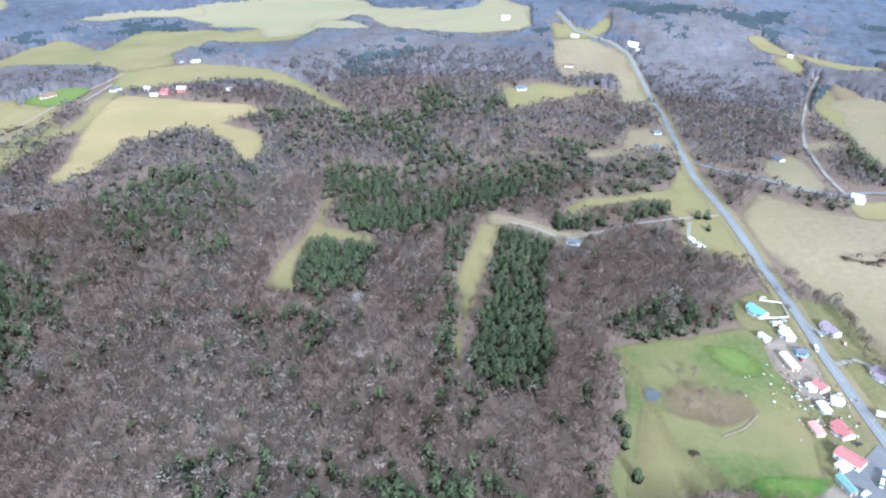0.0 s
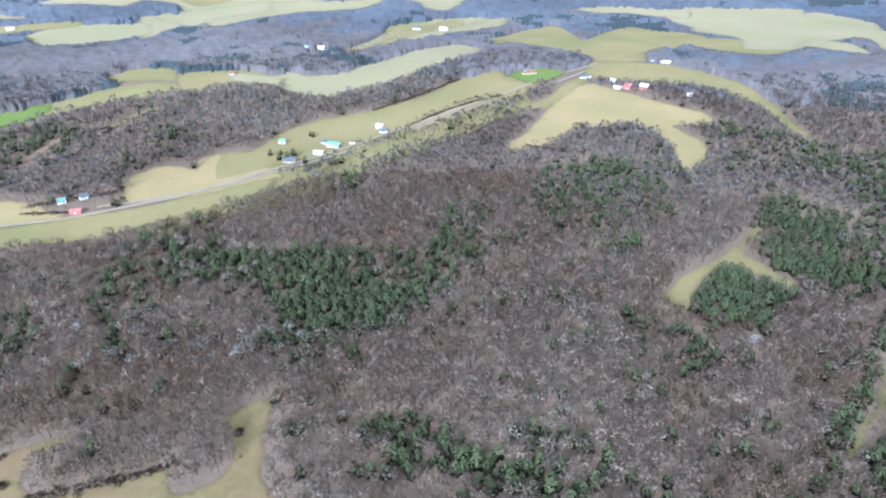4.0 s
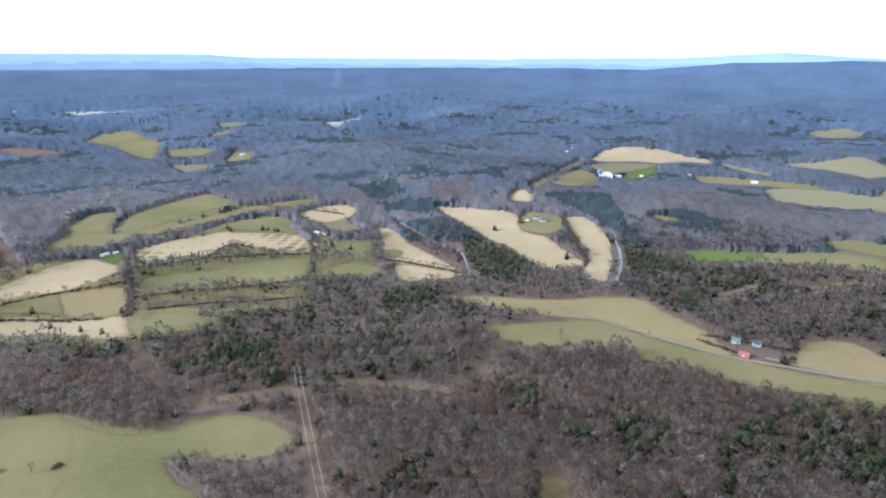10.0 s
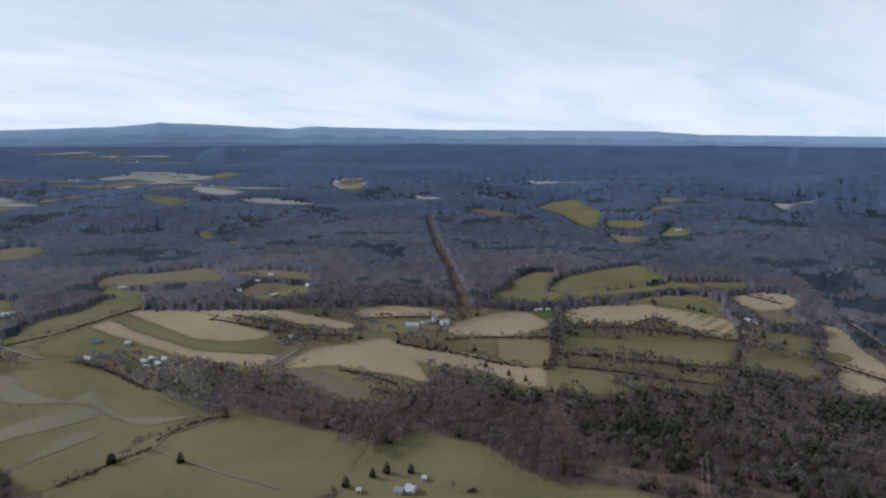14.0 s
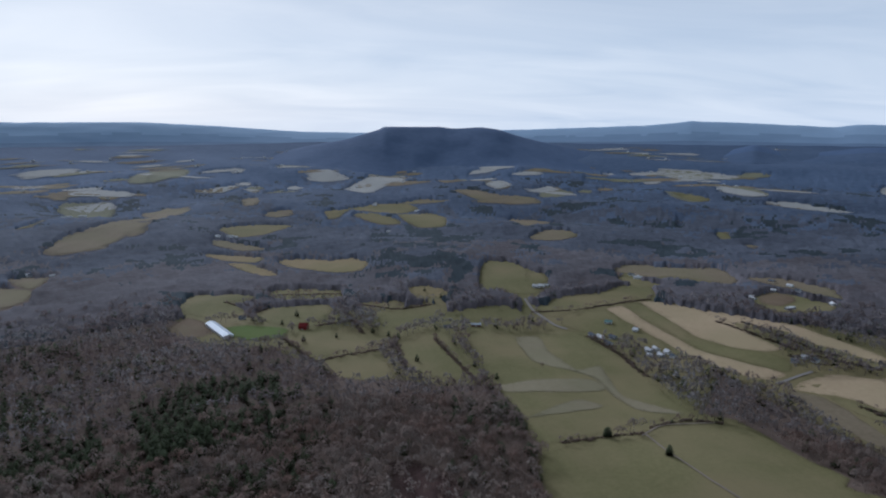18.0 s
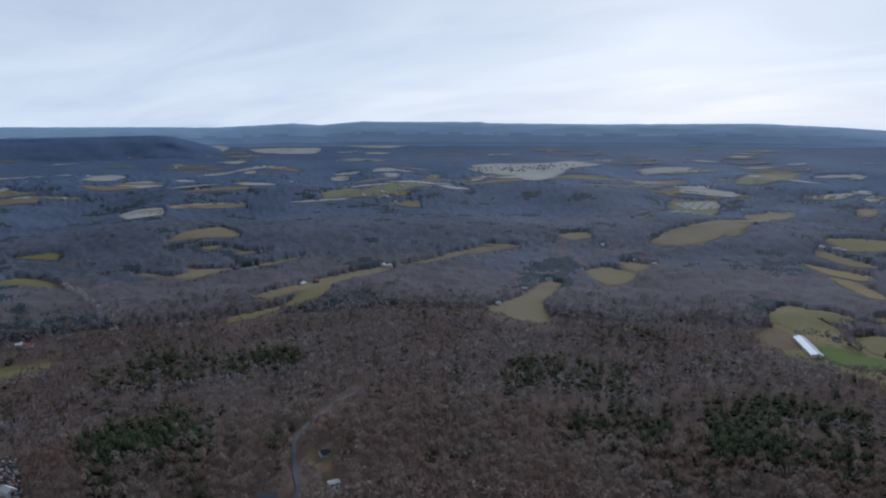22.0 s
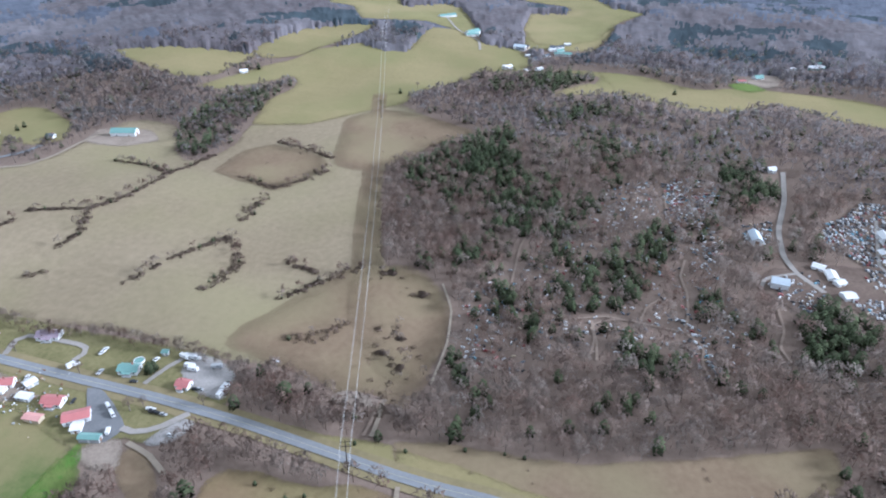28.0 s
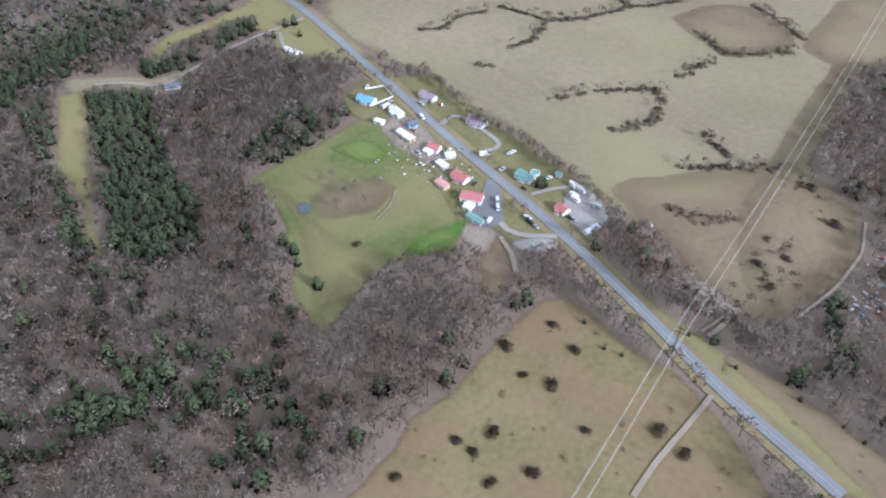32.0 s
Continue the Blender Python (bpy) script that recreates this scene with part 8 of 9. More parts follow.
building("silo", -726.3, -571.7, 38, 1.0, 6, "grey", "white")
building("silo", -734.2, -572.0, 38, 1.0, 6, "grey", "grey")
building("longshed", -882.6, -497.6, 160, 16.4, 9, "white", "white")
building("shed", -896.4, -489.1, 136, 7.8, 8, "white", "white")
building("house", -1023.1, -237.5, 51, 14.8, 10, "white", "white")
building("barn", -1017.7, -224.2, 56, 14.0, 10, "slate", "grey")
building("house", -406.3, -864.6, 144, 13.1, 9, "teal", "white")
building("house", -428.1, -826.8, 130, 9.0, 9, "white", "white")
building("house", -366.7, -826.4, 98, 17.0, 8, "slate", "white")
building("house", -372.1, -787.9, 103, 15.7, 8, "slate", "white")
building("house", -388.1, -810.2, 111, 14.0, 8, "slate", "grey")
building("house", -771.1, -1016.5, 99, 17.0, 9, "slate", "tan")
building("trailer", -666.3, -918.9, 109, 12.7, 8, "white", "white")
building("trailer", -670.4, -840.9, -170, 20.0, 8, "white", "grey")
building("house", -409.2, -753.8, 93, 16.9, 8, "white", "grey")
building("house", -365.1, -309.0, 99, 9.0, 10, "white", "white")
building("shed", -359.0, -315.1, 104, 8.5, 8, "grey", "white")
building("shed", -383.2, -311.0, 125, 4.3, 6, "white", "white")
building("shed", -340.8, -339.1, 129, 4.2, 5, "white", "white")
building("house", -1234.8, -421.1, -63, 9.8, 10, "slate", "white")
building("house", -1492.2, -2300.9, -26, 19.5, 12, "white", "white")
building("house", -1641.7, -2827.9, -40, 19.5, 12, "white", "white")
building("house", -1843.3, -621.2, -63, 19.5, 12, "white", "white")
building("house", -2700.8, -1805.5, -63, 19.5, 10, "white", "white")
building("longshed", 112.8, -909.9, 114, 75.0, 13, "metal", "white")
building("barn", 5.8, -905.0, 159, 14.0, 14, "maroon", "maroon")
building("house", 89.0, -970.0, 153, 11.5, 9, "slate", "grey")
building("shed", -187.1, -899.3, 163, 13.5, 9, "slate", "grey")
building("longshed", -228.0, -903.7, 166, 18.5, 10, "metal", "brown")
building("house", -372.2, -1068.8, 150, 17.0, 10, "white", "white")
building("shed", -392.2, -1074.2, 132, 10.7, 8, "grey", "white")
building("house", -212.9, -1791.4, -16, 9.0, 8, "white", "white")
building("house", -576.2, -1117.9, 156, 17.0, 10, "white", "white")
building("house", -235.5, -2346.6, -9, 19.5, 10, "white", "white")
building("house", 201.3, -1699.3, -7, 16.2, 10, "white", "white")
building("house", 158.7, -1685.9, 4, 11.0, 9, "white", "grey")
building("house", -357.4, -2224.4, -19, 14.0, 9, "white", "white")
building("longshed", 713.1, -2286.5, 25, 26.7, 10, "white", "white")
building("longshed", 683.8, -2356.2, 29, 33.2, 10, "white", "white")
building("house", 570.2, -1126.6, -159, 17.0, 9, "blue", "white")
building("house", 566.2, -1027.3, -140, 13.2, 9, "white", "white")
building("house", 534.4, -887.7, -129, 11.0, 8, "white", "white")
building("house", 535.7, -859.9, -152, 9.0, 7, "slate", "white")
building("house", 624.1, -1499.6, 28, 11.6, 8, "white", "white")
building("house", 453.9, -1361.6, 26, 9.0, 8, "white", "white")
building("house", 497.1, -1377.2, 13, 9.0, 8, "slate", "grey")
building("house", 1038.0, -233.8, -118, 16.4, 10, "white", "teal")
building("house", 896.7, -372.0, -128, 15.1, 9, "red", "white")
building("house", 877.4, -810.0, -96, 14.8, 9, "white", "white")
building("house", 875.6, -839.9, -130, 9.0, 9, "brown", "brown")
building("house", 869.0, -1026.3, 30, 19.5, 9, "white", "white")
building("house", 618.9, -1488.1, 26, 10.7, 9, "white", "white")
building("longshed", 1205.6, 335.2, -47, 40.6, 14, "teal", "white")
building("longshed", 1080.2, 259.7, -57, 26.2, 12, "teal", "white")
building("house", 1035.1, 174.4, -81, 17.0, 10, "slate", "grey")
building("house", 1030.9, 105.7, -85, 17.0, 9, "teal", "white")
building("house", 1055.6, 129.0, -91, 12.7, 9, "slate", "white")
building("house", 927.8, 176.2, -71, 9.0, 8, "white", "white")
building("house", 974.4, -150.0, -54, 17.0, 12, "teal", "white")
building("shed", 945.3, -127.2, -72, 13.4, 8, "red", "white")
building("house", 1034.0, -225.7, -103, 17.0, 10, "white", "teal")
building("house", 894.2, -370.8, -106, 9.0, 9, "red", "white")
building("house", 650.7, -129.8, -67, 9.0, 8, "white", "white")
building("barn", 548.2, -202.1, -171, 14.0, 9, "white", "white")
building("barn", 519.0, -105.0, -172, 18.5, 10, "metal", "white")
building("barn", 452.9, -114.8, -94, 14.0, 11, "metal", "white")
building("shed", 486.5, -145.3, -114, 10.2, 9, "white", "white")
building("shed", 475.3, -152.0, -174, 14.0, 9, "white", "white")
building("shed", 466.2, -155.5, -52, 9.1, 7, "white", "white")
building("shed", 449.1, -157.8, -67, 10.5, 10, "white", "white")
building("shed", 523.6, -196.2, -164, 8.2, 7, "white", "tan")
building("shed", 508.0, -195.3, -114, 5.8, 6, "white", "tan")
building("house", 357.6, -271.3, -78, 13.8, 10, "dark", "white")
building("house", 376.3, -304.7, -125, 14.9, 12, "slate", "grey")
building("house", 386.7, -372.8, -110, 9.0, 9, "dark", "white")
building("trailer", 349.3, -345.2, -117, 10.0, 7, "white", "white")
building("shed", 365.6, -278.8, -130, 12.1, 6, "white", "white")
building("shed", 1046.0, 129.0, -60, 14.0, 9, "white", "white")
building("shed", 1062.0, 120.0, -50, 16.0, 9, "slate", "white")
building("shed", 1079.0, 111.0, -70, 13.0, 8, "white", "grey")
building("longshed", 1028.0, 110.0, -85, 34.0, 11, "teal", "white")
building("barn", 1038.0, 176.0, -100, 24.0, 12, "metal", "white")
building("shed", 1008.0, 159.0, -60, 10.0, 7, "white", "grey")
building("shed", 995.0, 148.0, -50, 10.0, 7, "slate", "grey")
building("house", 936.0, 131.0, -40, 12.0, 9, "white", "white")
building("shed", 922.0, 146.0, -40, 9.0, 7, "white", "tan")
building("shed", 1032.0, -200.0, -80, 11.0, 8, "white", "white")
building("house", 1037.0, -226.0, -80, 16.0, 9, "metal", "white")
building("shed", 1060.0, -237.0, -60, 10.0, 8, "teal", "white")
building("house", 882.0, -1026.0, -60, 14.0, 9, "white", "white")
building("shed", 872.0, -1036.0, -30, 12.0, 8, "white", "grey")
building("house", 886.0, -816.0, -70, 11.0, 8, "white", "white")
building("house", 883.0, -844.0, -70, 12.0, 8, "brown", "brown")
building("house", 1751.0, -1933.0, -60, 18.0, 10, "white", "white")
building("house", 908.0, -365.0, -80, 13.0, 9, "white", "pink")



def far_houses():
    g = random.Random(31)
    for x, y, az in FARMS:
        for _ in range(g.choice((0, 0, 0, 1))):
            building(g.choice(("house", "house", "barn", "shed")), x + g.uniform(-40, 40), y + g.uniform(-40, 40), az + g.uniform(-20, 20), g.uniform(11, 20), 10, g.choice(("white", "white", "slate")), "white")
    for cx, cy in [(1845, -2987), (1632, -3124), (3758, -1166), (1675, -2033), (1709, -3042)]:
        for _ in range(34):
            building("house", cx + g.gauss(0, 70), cy + g.gauss(0, 55), g.uniform(0, 180), g.uniform(9, 14), 9, g.choice(("white", "slate", "grey")), g.choice(("white", "white", "tan")))


far_houses()

# ---- vehicles in the hamlet
vehicle("van", 223.8, 254.8, -125, "white")
vehicle("van", 219.5, 249.0, -125, "white")
vehicle("van", 208.0, 242.6, 27, "white")
vehicle("van", 237.0, 357.5, -101, "white")
vehicle("truck", 246.7, 297.5, -26, "white")
vehicle("pickup", 228.2, 231.0, -85, "white")
vehicle("pickup", 226.7, 228.2, -85, "black")
vehicle("car", 226.6, 225.0, -92, "black")
vehicle("car", 226.5, 221.8, -90, "grey")
vehicle("car", 214.1, 208.5, -96, "white")
vehicle("car", 264.5, 288.9, -16, "white")
vehicle("car", 261.5, 288.8, -16, "white")
vehicle("camper", 270.7, 237.5, -104, "white")
vehicle("camper", 271.8, 234.6, -87, "white")
vehicle("camper", 271.5, 230.7, -90, "white")
vehicle("camper", 264.3, 229.7, -86, "white")
vehicle("camper", 262.3, 226.5, -86, "white")
vehicle("car", 248.4, 216.1, -85, "black")
vehicle("car", 249.0, 213.7, -85, "grey")
vehicle("truck", 248.5, 199.7, -1, "white")
vehicle("truck", 254.0, 200.2, -4, "white")
vehicle("camper", 268.2, 214.3, -67, "grey")
vehicle("car", 211.5, 324.0, -88, "silver")
vehicle("car", 206.2, 312.7, -73, "white")
vehicle("car", 222.9, 346.6, -87, "red")
vehicle("car", 246.9, 372.9, -85, "white")
vehicle("car", 258.2, 363.8, -97, "red")
vehicle("car", 222.5, 276.9, 16, "black")
vehicle("car", 206.0, 286.7, -93, "black")
vehicle("car", 230.6, 315.4, 13, "white")
vehicle("car", 244.9, 254.5, -78, "black")
vehicle("car", 221.4, 385.9, -1, "white")
vehicle("camper", 222.6, 383.2, 7, "white")
vehicle("car", 227.3, 417.6, 19, "white")
vehicle("pickup", 246.5, 278.5, 5, "grey")
vehicle("car", 229.2, 388.3, -0, "grey")
vehicle("pickup", 263.9, 252.9, -10, "white")
vehicle("car", 284.2, 184.6, -92, "white")
vehicle("car", 211.5, 496.6, -88, "white")


# ---- the salvage yard: rows of scrapped cars, some under the trees
def wreck_pieces():
    body = join(box(0, 0, 0.36, 3.0, 1.25, 0.4, 0.95), box(0.9, 0, 0.58, 1.0, 1.14, 0.09, 0.9))
    cab = box(-0.2, 0, 0.75, 1.7, 1.14, 0.43, 0.74)
    return body, cab


def salvage():
    g = np.random.default_rng(11)
    spots = []
    for d, p in SCRAP:
        lo, hi = p.min(0), p.max(0)
        gx, gy = np.meshgrid(np.arange(lo[0], hi[0], 4.2), np.arange(lo[1], hi[1], 1.9))
        gx, gy = gx.ravel(), gy.ravel()
        k = inside(p, gx, gy) & (g.uniform(size=len(gx)) < (d * 0.74 if d > .3 else d * 0.6))
        for a, b in zip(gx[k], gy[k]):
            near = any(np.hypot(q[:, 0] - a, q[:, 1] - b).min() < w / 2 + 1.5 for q, w in STRIPS if np.hypot(*(q.mean(0) - (a, b))) < 250)
            if not near:
                spots.append((a + g.normal(0, .3), b + g.normal(0, .35), g.normal(0, 10 if d > .6 else 60)))
    body, cab = wreck_pieces()
    colours = ["white", "white", "white", "silver", "silver", "black", "dark", "slate", "white", "silver", "black", "blue", "maroon", "red", "dark", "slate", "tan", "grey"]
    forms = {}
    order = g.permutation(len(spots))
    rest = []
    for n, i in enumerate(order):
        x, y, turn = spots[i]
        c = colours[int(g.integers(len(colours)))]
        z = float(height(x, y)) + 0.55 + 1e-7 * (x * x + y * y)
        if n < 300:
            if c not in forms:
                ob = new("scrapped_car", mesh_of("car_body", *body, M["car_" + c]))
                part("cabin", mesh_of("cabin", *cab, M["glass"]), ob, "dark empty cabin windows")
                part("roof", mesh_of("car_roof", *box(-0.2, 0, 0.98, 1.22, 0.86, 0.05), M["car_" + c]), ob)
                tagged(ob, "%s scrapped car in a salvage yard row" % c, "car", "scrapped cars")
                ob.matrix_basis = pose(x, y, z, 0, 0, turn)
                forms[c] = ob
            else:
                copy_thing(forms[c], pose(x, y, z, g.normal(0, 2), g.normal(0, 2), turn))
        else:
            rest.append((x, y, z, turn, c))
    for c in sorted(set(colours)):
        v, f = [], []
        for x, y, z, turn, k in rest:
            if k != c:
                continue
            m = pose(x, y, z, 0, 0, turn)
            bv, bf = join(body, box(-0.2, 0, 0.78, 1.5, 1.07, 0.47, 0.74))
            f += [tuple(i + len(v) for i in q) for q in bf]
            v += [tuple(m @ Vector(q)) for q in bv]
        if v:
            tagged(new("scrap_cars", mesh_of("scrap_cars", v, f, M["car_" + c])), "crowded %s scrapped cars of a salvage yard" % c, "scrap cars", kind="stuff")
    v, f = [], []
    for d, p in SCRAP:
        lo, hi = p.min(0), p.max(0)
        n = int(np.prod(hi - lo) * d / 14)
        px, py = g.uniform(lo[0], hi[0], n), g.uniform(lo[1], hi[1], n)
        k = inside(p, px, py)
        for a, b in zip(px[k], py[k]):
            s = g.uniform(.35, 1.1)
            bv, bf = box(0, 0, s * .35, s * g.uniform(.8, 2), s, s * .7, .8)
            m = pose(a, b, float(height(a, b)) + .4, g.normal(0, 8), 0, g.uniform(0, 180))
            f += [tuple(i + len(v) for i in q) for q in bf]
            v += [tuple(m @ Vector(q)) for q in bv]
    tagged(new("scrap_parts", mesh_of("scrap_parts", v, f, M["wall_silver"])), "scattered pale scrap parts and bins", "scrap", kind="stuff")


salvage()


# ---- yard clutter behind the hamlet's sheds
def clutter():
    g = np.random.default_rng(3)
    for mat, n in (("wall_white", 26), ("rust", 40), ("wall_grey", 50), ("wall_tan", 30)):
        v, f = [], []
        for _ in range(n):
            t = g.uniform(0, 1)
            a, b = CLUTTER[0] + (CLUTTER[1] - CLUTTER[0]) * t
            a, b = a + g.normal(0, 11), b + g.normal(0, 11)
            s = g.uniform(.25, .9)
            bv, bf = box(0, 0, s * .35, s * g.uniform(.8, 2.4), s, s * .7, .9)
            m = pose(a, b, float(height(a, b)) + .6, 0, 0, g.uniform(0, 180))
            f += [tuple(i + len(v) for i in q) for q in bf]
            v += [tuple(m @ Vector(q)) for q in bv]
        tagged(new("yard_clutter", mesh_of("yard_clutter", v, f, M[mat])), "loose %s yard clutter behind sheds" % {"wall_white": "white", "rust": "rusty", "wall_grey": "grey", "wall_tan": "tan"}[mat], "clutter", kind="stuff")


CLUTTER = np.array([(213.4, 331.0), (214.0, 295.5)])
clutter()


# ---- fence and pool
def fence(pts):
    top = new("yard_fence")
    tagged(top, "white wooden fence round a house lawn", "fence")
    p = resample(np.array(pts), 2.4)
    post = mesh_of("post", *box(0, 0, 0.6, 0.16, 0.16, 1.3), M["wall_white"])
    for a, b in p:
        part("post", post, top).matrix_basis = pose(a, b, float(height(a, b)) + .4)
    for (a, b), (c, d) in zip(p[:-1], p[1:]):
        ln, ang = math.hypot(c - a, d - b), math.degrees(math.atan2(d - b, c - a))
        z = float(height((a + c) / 2, (b + d) / 2))
        panel = part("panel", mesh_of("panel", *box(0, 0, 0, ln - 0.18, 0.05, 1.15), M["wall_white"]), top)
        panel.matrix_basis = pose((a + c) / 2, (b + d) / 2, z + 1.1, 0, 0, ang)
        part("cap_rail", mesh_of("cap_rail", *box(0, 0, 0.61, ln - 0.18, 0.12, 0.08), M["wall_white"]), panel)


fence([(224, 415), (238, 411), (235, 393), (214, 391), (214, 402)])


def pool(x, y):
    ob = new("swimming_pool")
    tagged(ob, "round above-ground pool with a white rim", "pool")
    ob.matrix_world = pose(x, y, float(height(x, y)) + .3)
    n = 20
    v = [(r * math.cos(2 * math.pi * i / n), r * math.sin(2 * math.pi * i / n), z) for r, z in ((3.2, 0), (3.2, 1.2), (2.85, 1.2), (2.85, 0.4)) for i in range(n)]
    part("pool_wall", mesh_of("pool_wall", v, [(k * n + i, k * n + (i + 1) % n, (k + 1) * n + (i + 1) % n, (k + 1) * n + i) for k in range(3) for i in range(n)], M["wall_white"]), ob)
    part("water", mesh_of("pool_water", *tube(2.86, 2.86, 0.5, 0.95, n), M["roof_teal"]), ob, "dull green pool water")


pool(261.2, 262.5)


# ---- power line
def power_line(spots, tall=21.0):
    tops = []
    for i, (x, y) in enumerate(spots):
        a = spots[max(0, i - 1)]
        b = spots[min(len(spots) - 1, i + 1)]
        ang = math.degrees(math.atan2(b[1] - a[1], b[0] - a[0]))
        z = float(height(x, y))
        ob = new("utility_pole")
        tagged(ob, "tall dark wooden power line pole with crossarms", "utility pole", "power line poles")
        ob.matrix_world = pose(x, y, z, 0, 0, ang)
        part("pole", shared("pole", lambda: mesh_of("pole", *tube(0.34, 0.2, -1, tall, 8), M["wood"])), ob)
        for h in (tall - 1.2, tall - 4.2):
            arm = part("crossarm", shared("arm", lambda: mesh_of("crossarm", *box(0, 0, 0, 0.22, 5.4, 0.26), M["wood"])), ob)
            arm.matrix_basis = pose(0, 0, h)
            for s in (-1, 1):
                part("insulator", shared("insulator", lambda: mesh_of("insulator", *tube(.09, .09, -.45, 0, 6), M["car_grey"])), arm).matrix_basis = pose(0, s * 2.5, -0.13)
        m = pose(x, y, z, 0, 0, ang)
        tops.append([m @ Vector((0, s * 2.5, h - .6)) for h in (tall - 1.2, tall - 4.2) for s in (-1, 1)])
    for p, q in zip(tops[:-1], tops[1:]):
        for a, b in zip(p, q):
            n, w = 24, 0.055
            v, f = [], []
            side = Vector((-(b - a).y, (b - a).x, 0)).normalized() * w
            sag = (b - a).length * 0.022
            for i in range(n + 1):
                t = i / n
                c = a.lerp(b, t) - Vector((0, 0, 4 * sag * t * (1 - t)))
                v += [tuple(c + side), tuple(c + Vector((0, 0, w))), tuple(c - side), tuple(c - Vector((0, 0, w)))]
            for i in range(n):
                f += [(4 * i + k, 4 * i + (k + 1) % 4, 4 * i + 4 + (k + 1) % 4, 4 * i + 4 + k) for k in range(4)]
            tagged(new("power_cable", mesh_of("power_cable", v, f, M["wire"])), "pale sagging power cable between poles", "cable", "power cables")


power_line([(2269.8, 806.9), (1002.5, 377.0), (697.3, 270.1), (217.9, 110.6), (-25.4, 26.6), (-268.7, -57.5), (-512.0, -141.5), (-593.4, 20.0)])


# ---- single trees and shrubs on open ground
def single_forms():
    def leafy(name, tris, mat):
        v = tris.reshape(-1, 3)
        me = mesh_of(name, v, [(i, i + 1, i + 2) for i in range(0, len(v), 3)], mat)
        me.attributes.new("tint", "FLOAT", "FACE").data.foreach_set("value", np.full(len(tris), 0.5, np.float32))
        me.attributes.new("puff", "FLOAT_VECTOR", "POINT").data.foreach_set("vector", puff_of(tris).astype(np.float32).ravel())
        return me
    forms = {"c": [], "d": [], "s": []}
    for s in range(3):
        ob = new("bare_tree")
        tagged(ob, "lone leafless grey tree on open grass", "tree", "lone trees")
        part("trunk", mesh_of("trunk", *join(tube(.32, .2, -.5, 5, 7), tube(.2, .06, 5, 10, 6)), M["bark"]), ob)
        part("crown", leafy("crown", bare_form(200 + s, 160, 0.2, 16, 1.9)[1:], M["bare"]), ob)
        forms["d"].append(ob)
        ob = new("evergreen_tree")
        tagged(ob, "dark green evergreen tree on open grass", "tree", "lone trees")
        part("trunk", mesh_of("trunk", *tube(.3, .12, -.5, 6, 7), M["bark"]), ob)
        part("crown", leafy("crown", pine_form(210 + s, 220, 1.25, 2.9, 9.0, 0.8)[1:], M["pine"]), ob)
        forms["c"].append(ob)
        ob = new("brush_clump")
        tagged(ob, "brown leafless brush clump in rough meadow", "shrub", "meadow brush")
        part("brush", leafy("brush", np.concatenate([brush_form(220 + 7 * s + k, 140, 0.4) + [g0 * 1.1, 0.9 - g0, 0] for k, g0 in ((0, 0.0), (1, 1.4))]), M["brush"]), ob)
        forms["s"].append(ob)
    return forms


def lone_trees():
    forms = single_forms()
    g = random.Random(9)
    used = set()
    for i, (kind, x, y, size) in enumerate(LONE):
        src = forms[kind][i % 3]
        k = g.uniform(0.75, 1.2) * {"c": 0.9, "d": 0.8, "s": 1.15}[kind] * size
        m = pose(x, y, float(height(x, y)) + 0.1, 0, 0, g.uniform(0, 360)) @ Matrix.Scale(k, 4)
        if src in used:
            src = copy_thing(src, m)
        used.add(src)
        src.matrix_basis = m


lone("c", -1040, -379)
lone("c", -1058, -325)
lone("c", -1048, -306)
lone("c", -939, -172)
lone("c", -626, -549)
lone("c", -650, -493)
lone("c", -672, -466)
lone("c", -641, -428)
lone("c", -633, -392)
lone("c", -629, -368)
lone("c", -703, -273)
lone("c", -952, -201)
lone("c", -687, -377)
lone("c", -1056, 37)
lone("c", -925, 130)
lone("c", -895, 151)
lone("c", -1131, 78)
lone("c", -1099, 80)
lone("c", -710, 23)
lone("c", -690, -70)
lone("d", -1883, 482)
lone("d", -1877, 520)
lone("c", 6, -841)
lone("c", -113, -854)
lone("c", -121, -753)
lone("c", -35, -863)
lone("c", -83, -883)
lone("c", 34, -928)
lone("c", 15, -973)
lone("c", 97, 250)
lone("s", 132, 269)
lone("c", 96, 272)
lone("c", 99, 282)
lone("c", 254, 250)
lone("c", 257, 249)
lone("d", 248, 364)
lone("d", 248, 340)
lone("d", 243, 290)
lone("d", 225, 242)
lone("d", 229, 236)
lone("d", 239, 205)
lone("d", 237, 400)
lone("s", 326, 120)
lone("s", 301, 112)
lone("s", 375, 120)
lone("s", 393, 148)
lone("s", 311, 127)
lone("s", 182, 158)
lone("s", 181, 139)
lone("s", 155, 160)
lone("s", 118, 125)
lone("s", 157, 129)
lone("s", 152, 103)
lone("s", 102, 132)
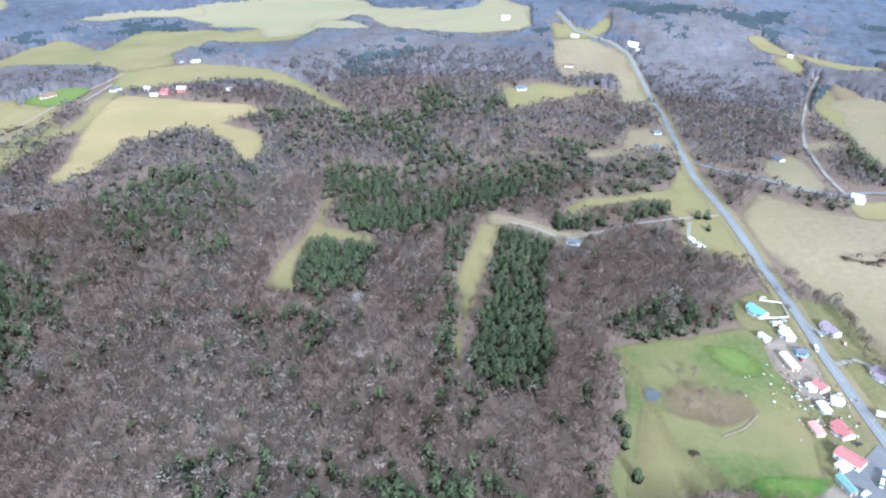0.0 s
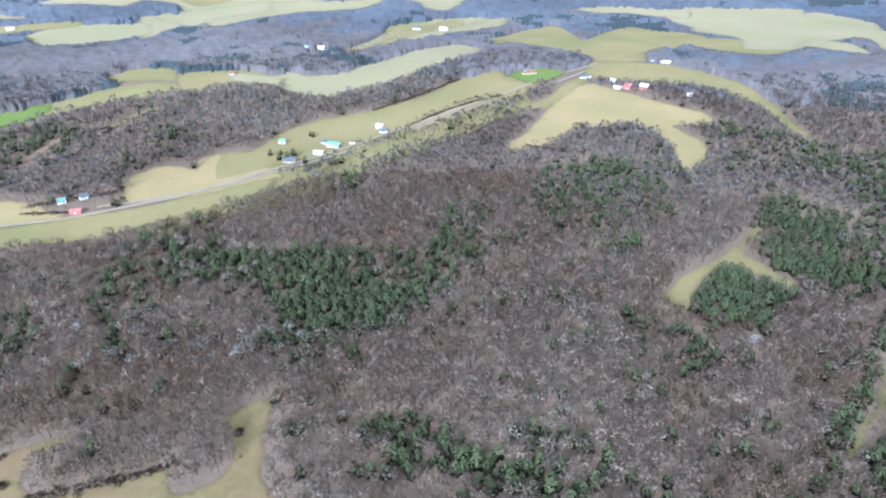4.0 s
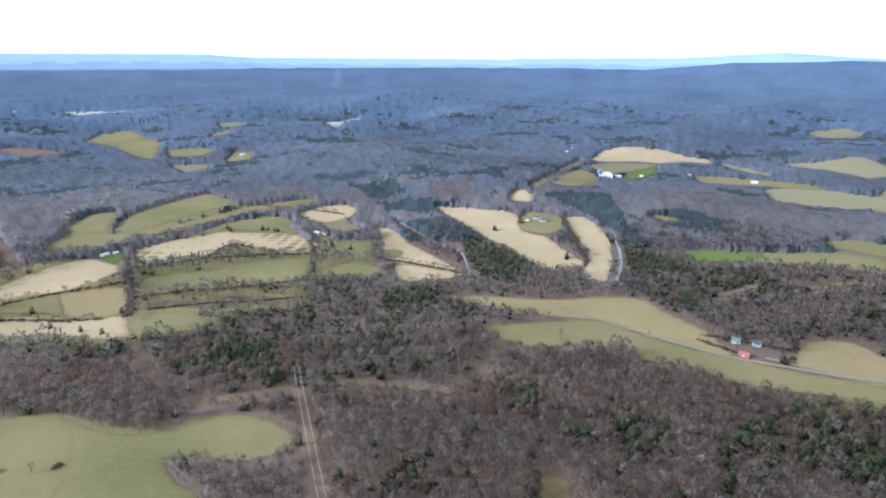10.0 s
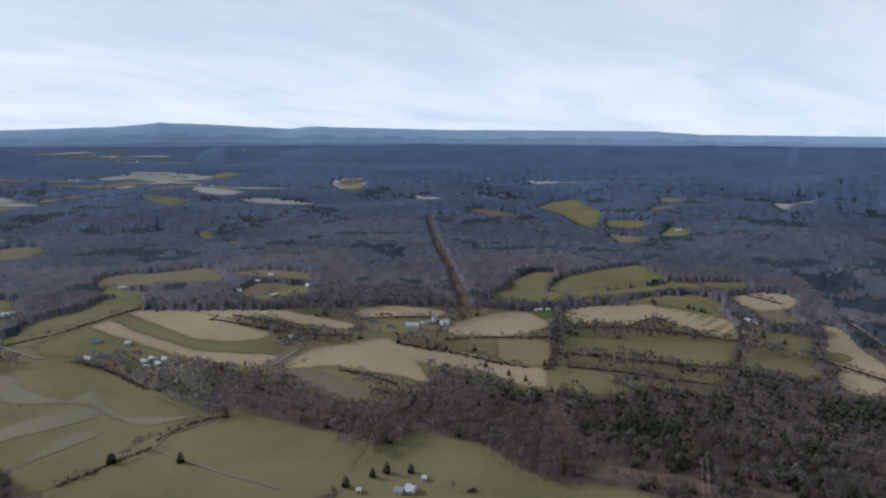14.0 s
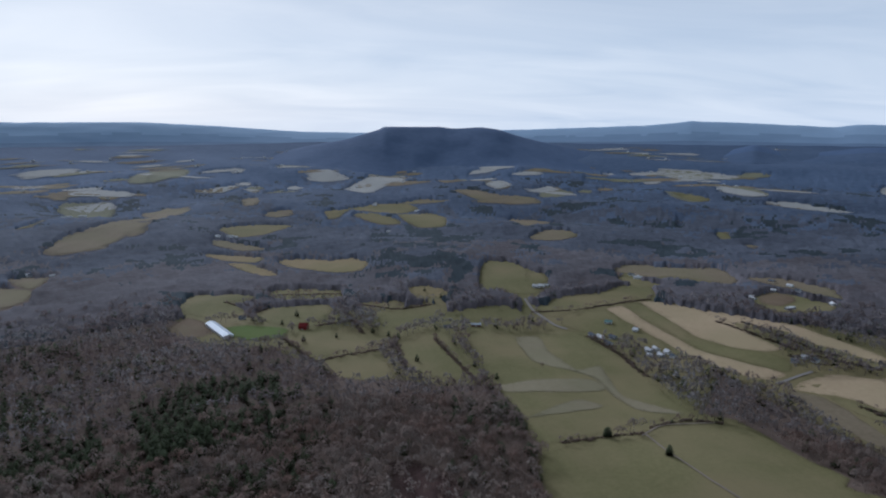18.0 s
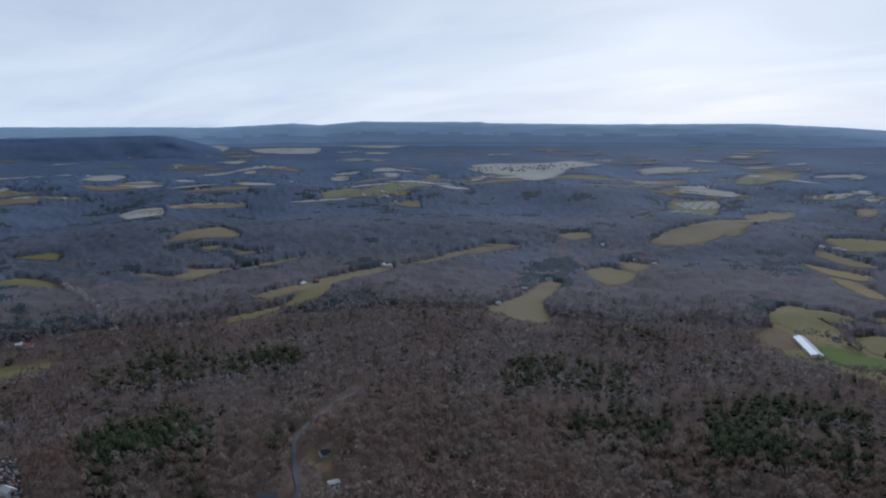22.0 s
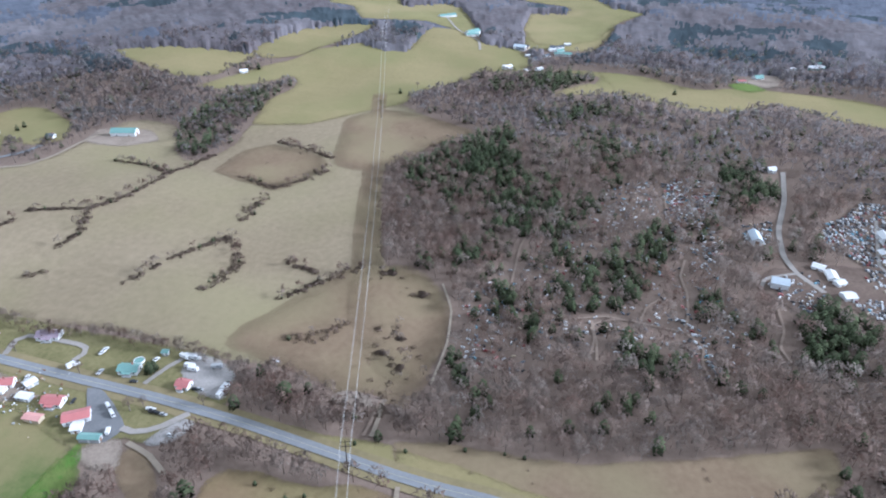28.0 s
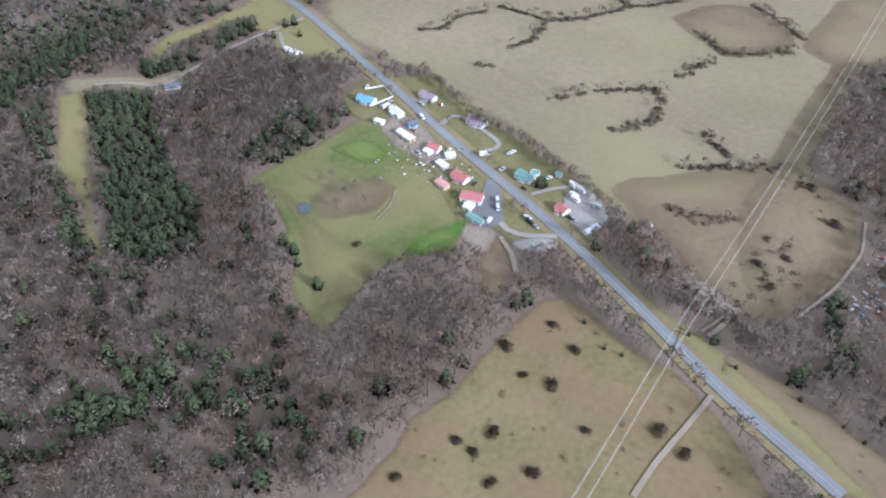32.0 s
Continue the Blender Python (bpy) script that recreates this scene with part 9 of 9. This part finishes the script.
lone("s", 180, 85)
lone("s", 149, 142)
lone("s", 106, 123)
lone("s", 119, 101)
lone("s", 102, 107)
lone("s", 179, 69)
lone("s", 72, 133)
lone("c", 235, 114, 0.35)
lone("c", 197, 124, 0.35)
lone("c", 193, 132, 0.35)
lone("c", 197, 150, 0.35)
lone("c", 237, 87, 0.35)
lone("c", 246, 58, 0.35)
lone("c", 249, 38, 0.35)
lone("c", 249, 28, 0.35)
lone("s", 393, 150)
lone("s", 375, 120)
lone("s", 326, 121)
lone("s", 300, 112)
lone("s", -326, 65)
lone("s", -310, 52)
lone("s", -263, 162)
lone("c", -283, -481)
lone("c", -340, -352)
lone("c", -363, -346)
lone("c", -374, -341)
lone("c", -385, -326)
lone("d", -384, -285)
lone("s", -392, -273)
lone("c", -252, -530)
lone("c", -581, 277)
lone("d", -630, 171)
lone("c", -630, 260)
lone("c", -586, 526)
lone("c", -530, 461)
lone("c", -556, 449)
lone("c", -554, 458)
lone("c", -554, 468)
lone("c", -1063, 33)
lone("d", -625, 86)
lone("c", -591, 526)
lone("c", -574, 452)
lone("c", -567, 461)
lone("c", -561, 471)
lone("c", 142, 374)
lone("c", 221, 544)
lone("c", 228, 541)
lone("c", 223, 521)
lone("c", 205, 534)
lone("d", 36, -868)
lone("d", 7, -833)
lone("c", -283, -479)
lone("c", -250, -528)
lone("c", -185, -738)
lone("c", -199, -694)
lone("c", -188, -1087)
lone("c", -208, -1051)
lone("c", -102, -866)
lone("d", -261, -723)
lone("c", -253, -528)
lone("c", -507, -125)
lone("c", -552, -98)
lone("c", -578, 278)
lone("c", -627, 262)
lone("c", -1061, 34)
lone("c", -1104, 76)
lone("c", -917, 128)
lone("c", -1057, -333)
lone("c", -1051, -312)
lone("c", -1050, -387)
lone("c", 780, 276)
lone("c", 869, -45)
lone("d", 805, 262)
lone("c", 824, 492)
lone("c", 339, 578)
lone("c", 819, 488)
lone("c", 553, 630)
lone("c", 564, 631)
lone("c", 529, 567)
lone_trees()


woods()
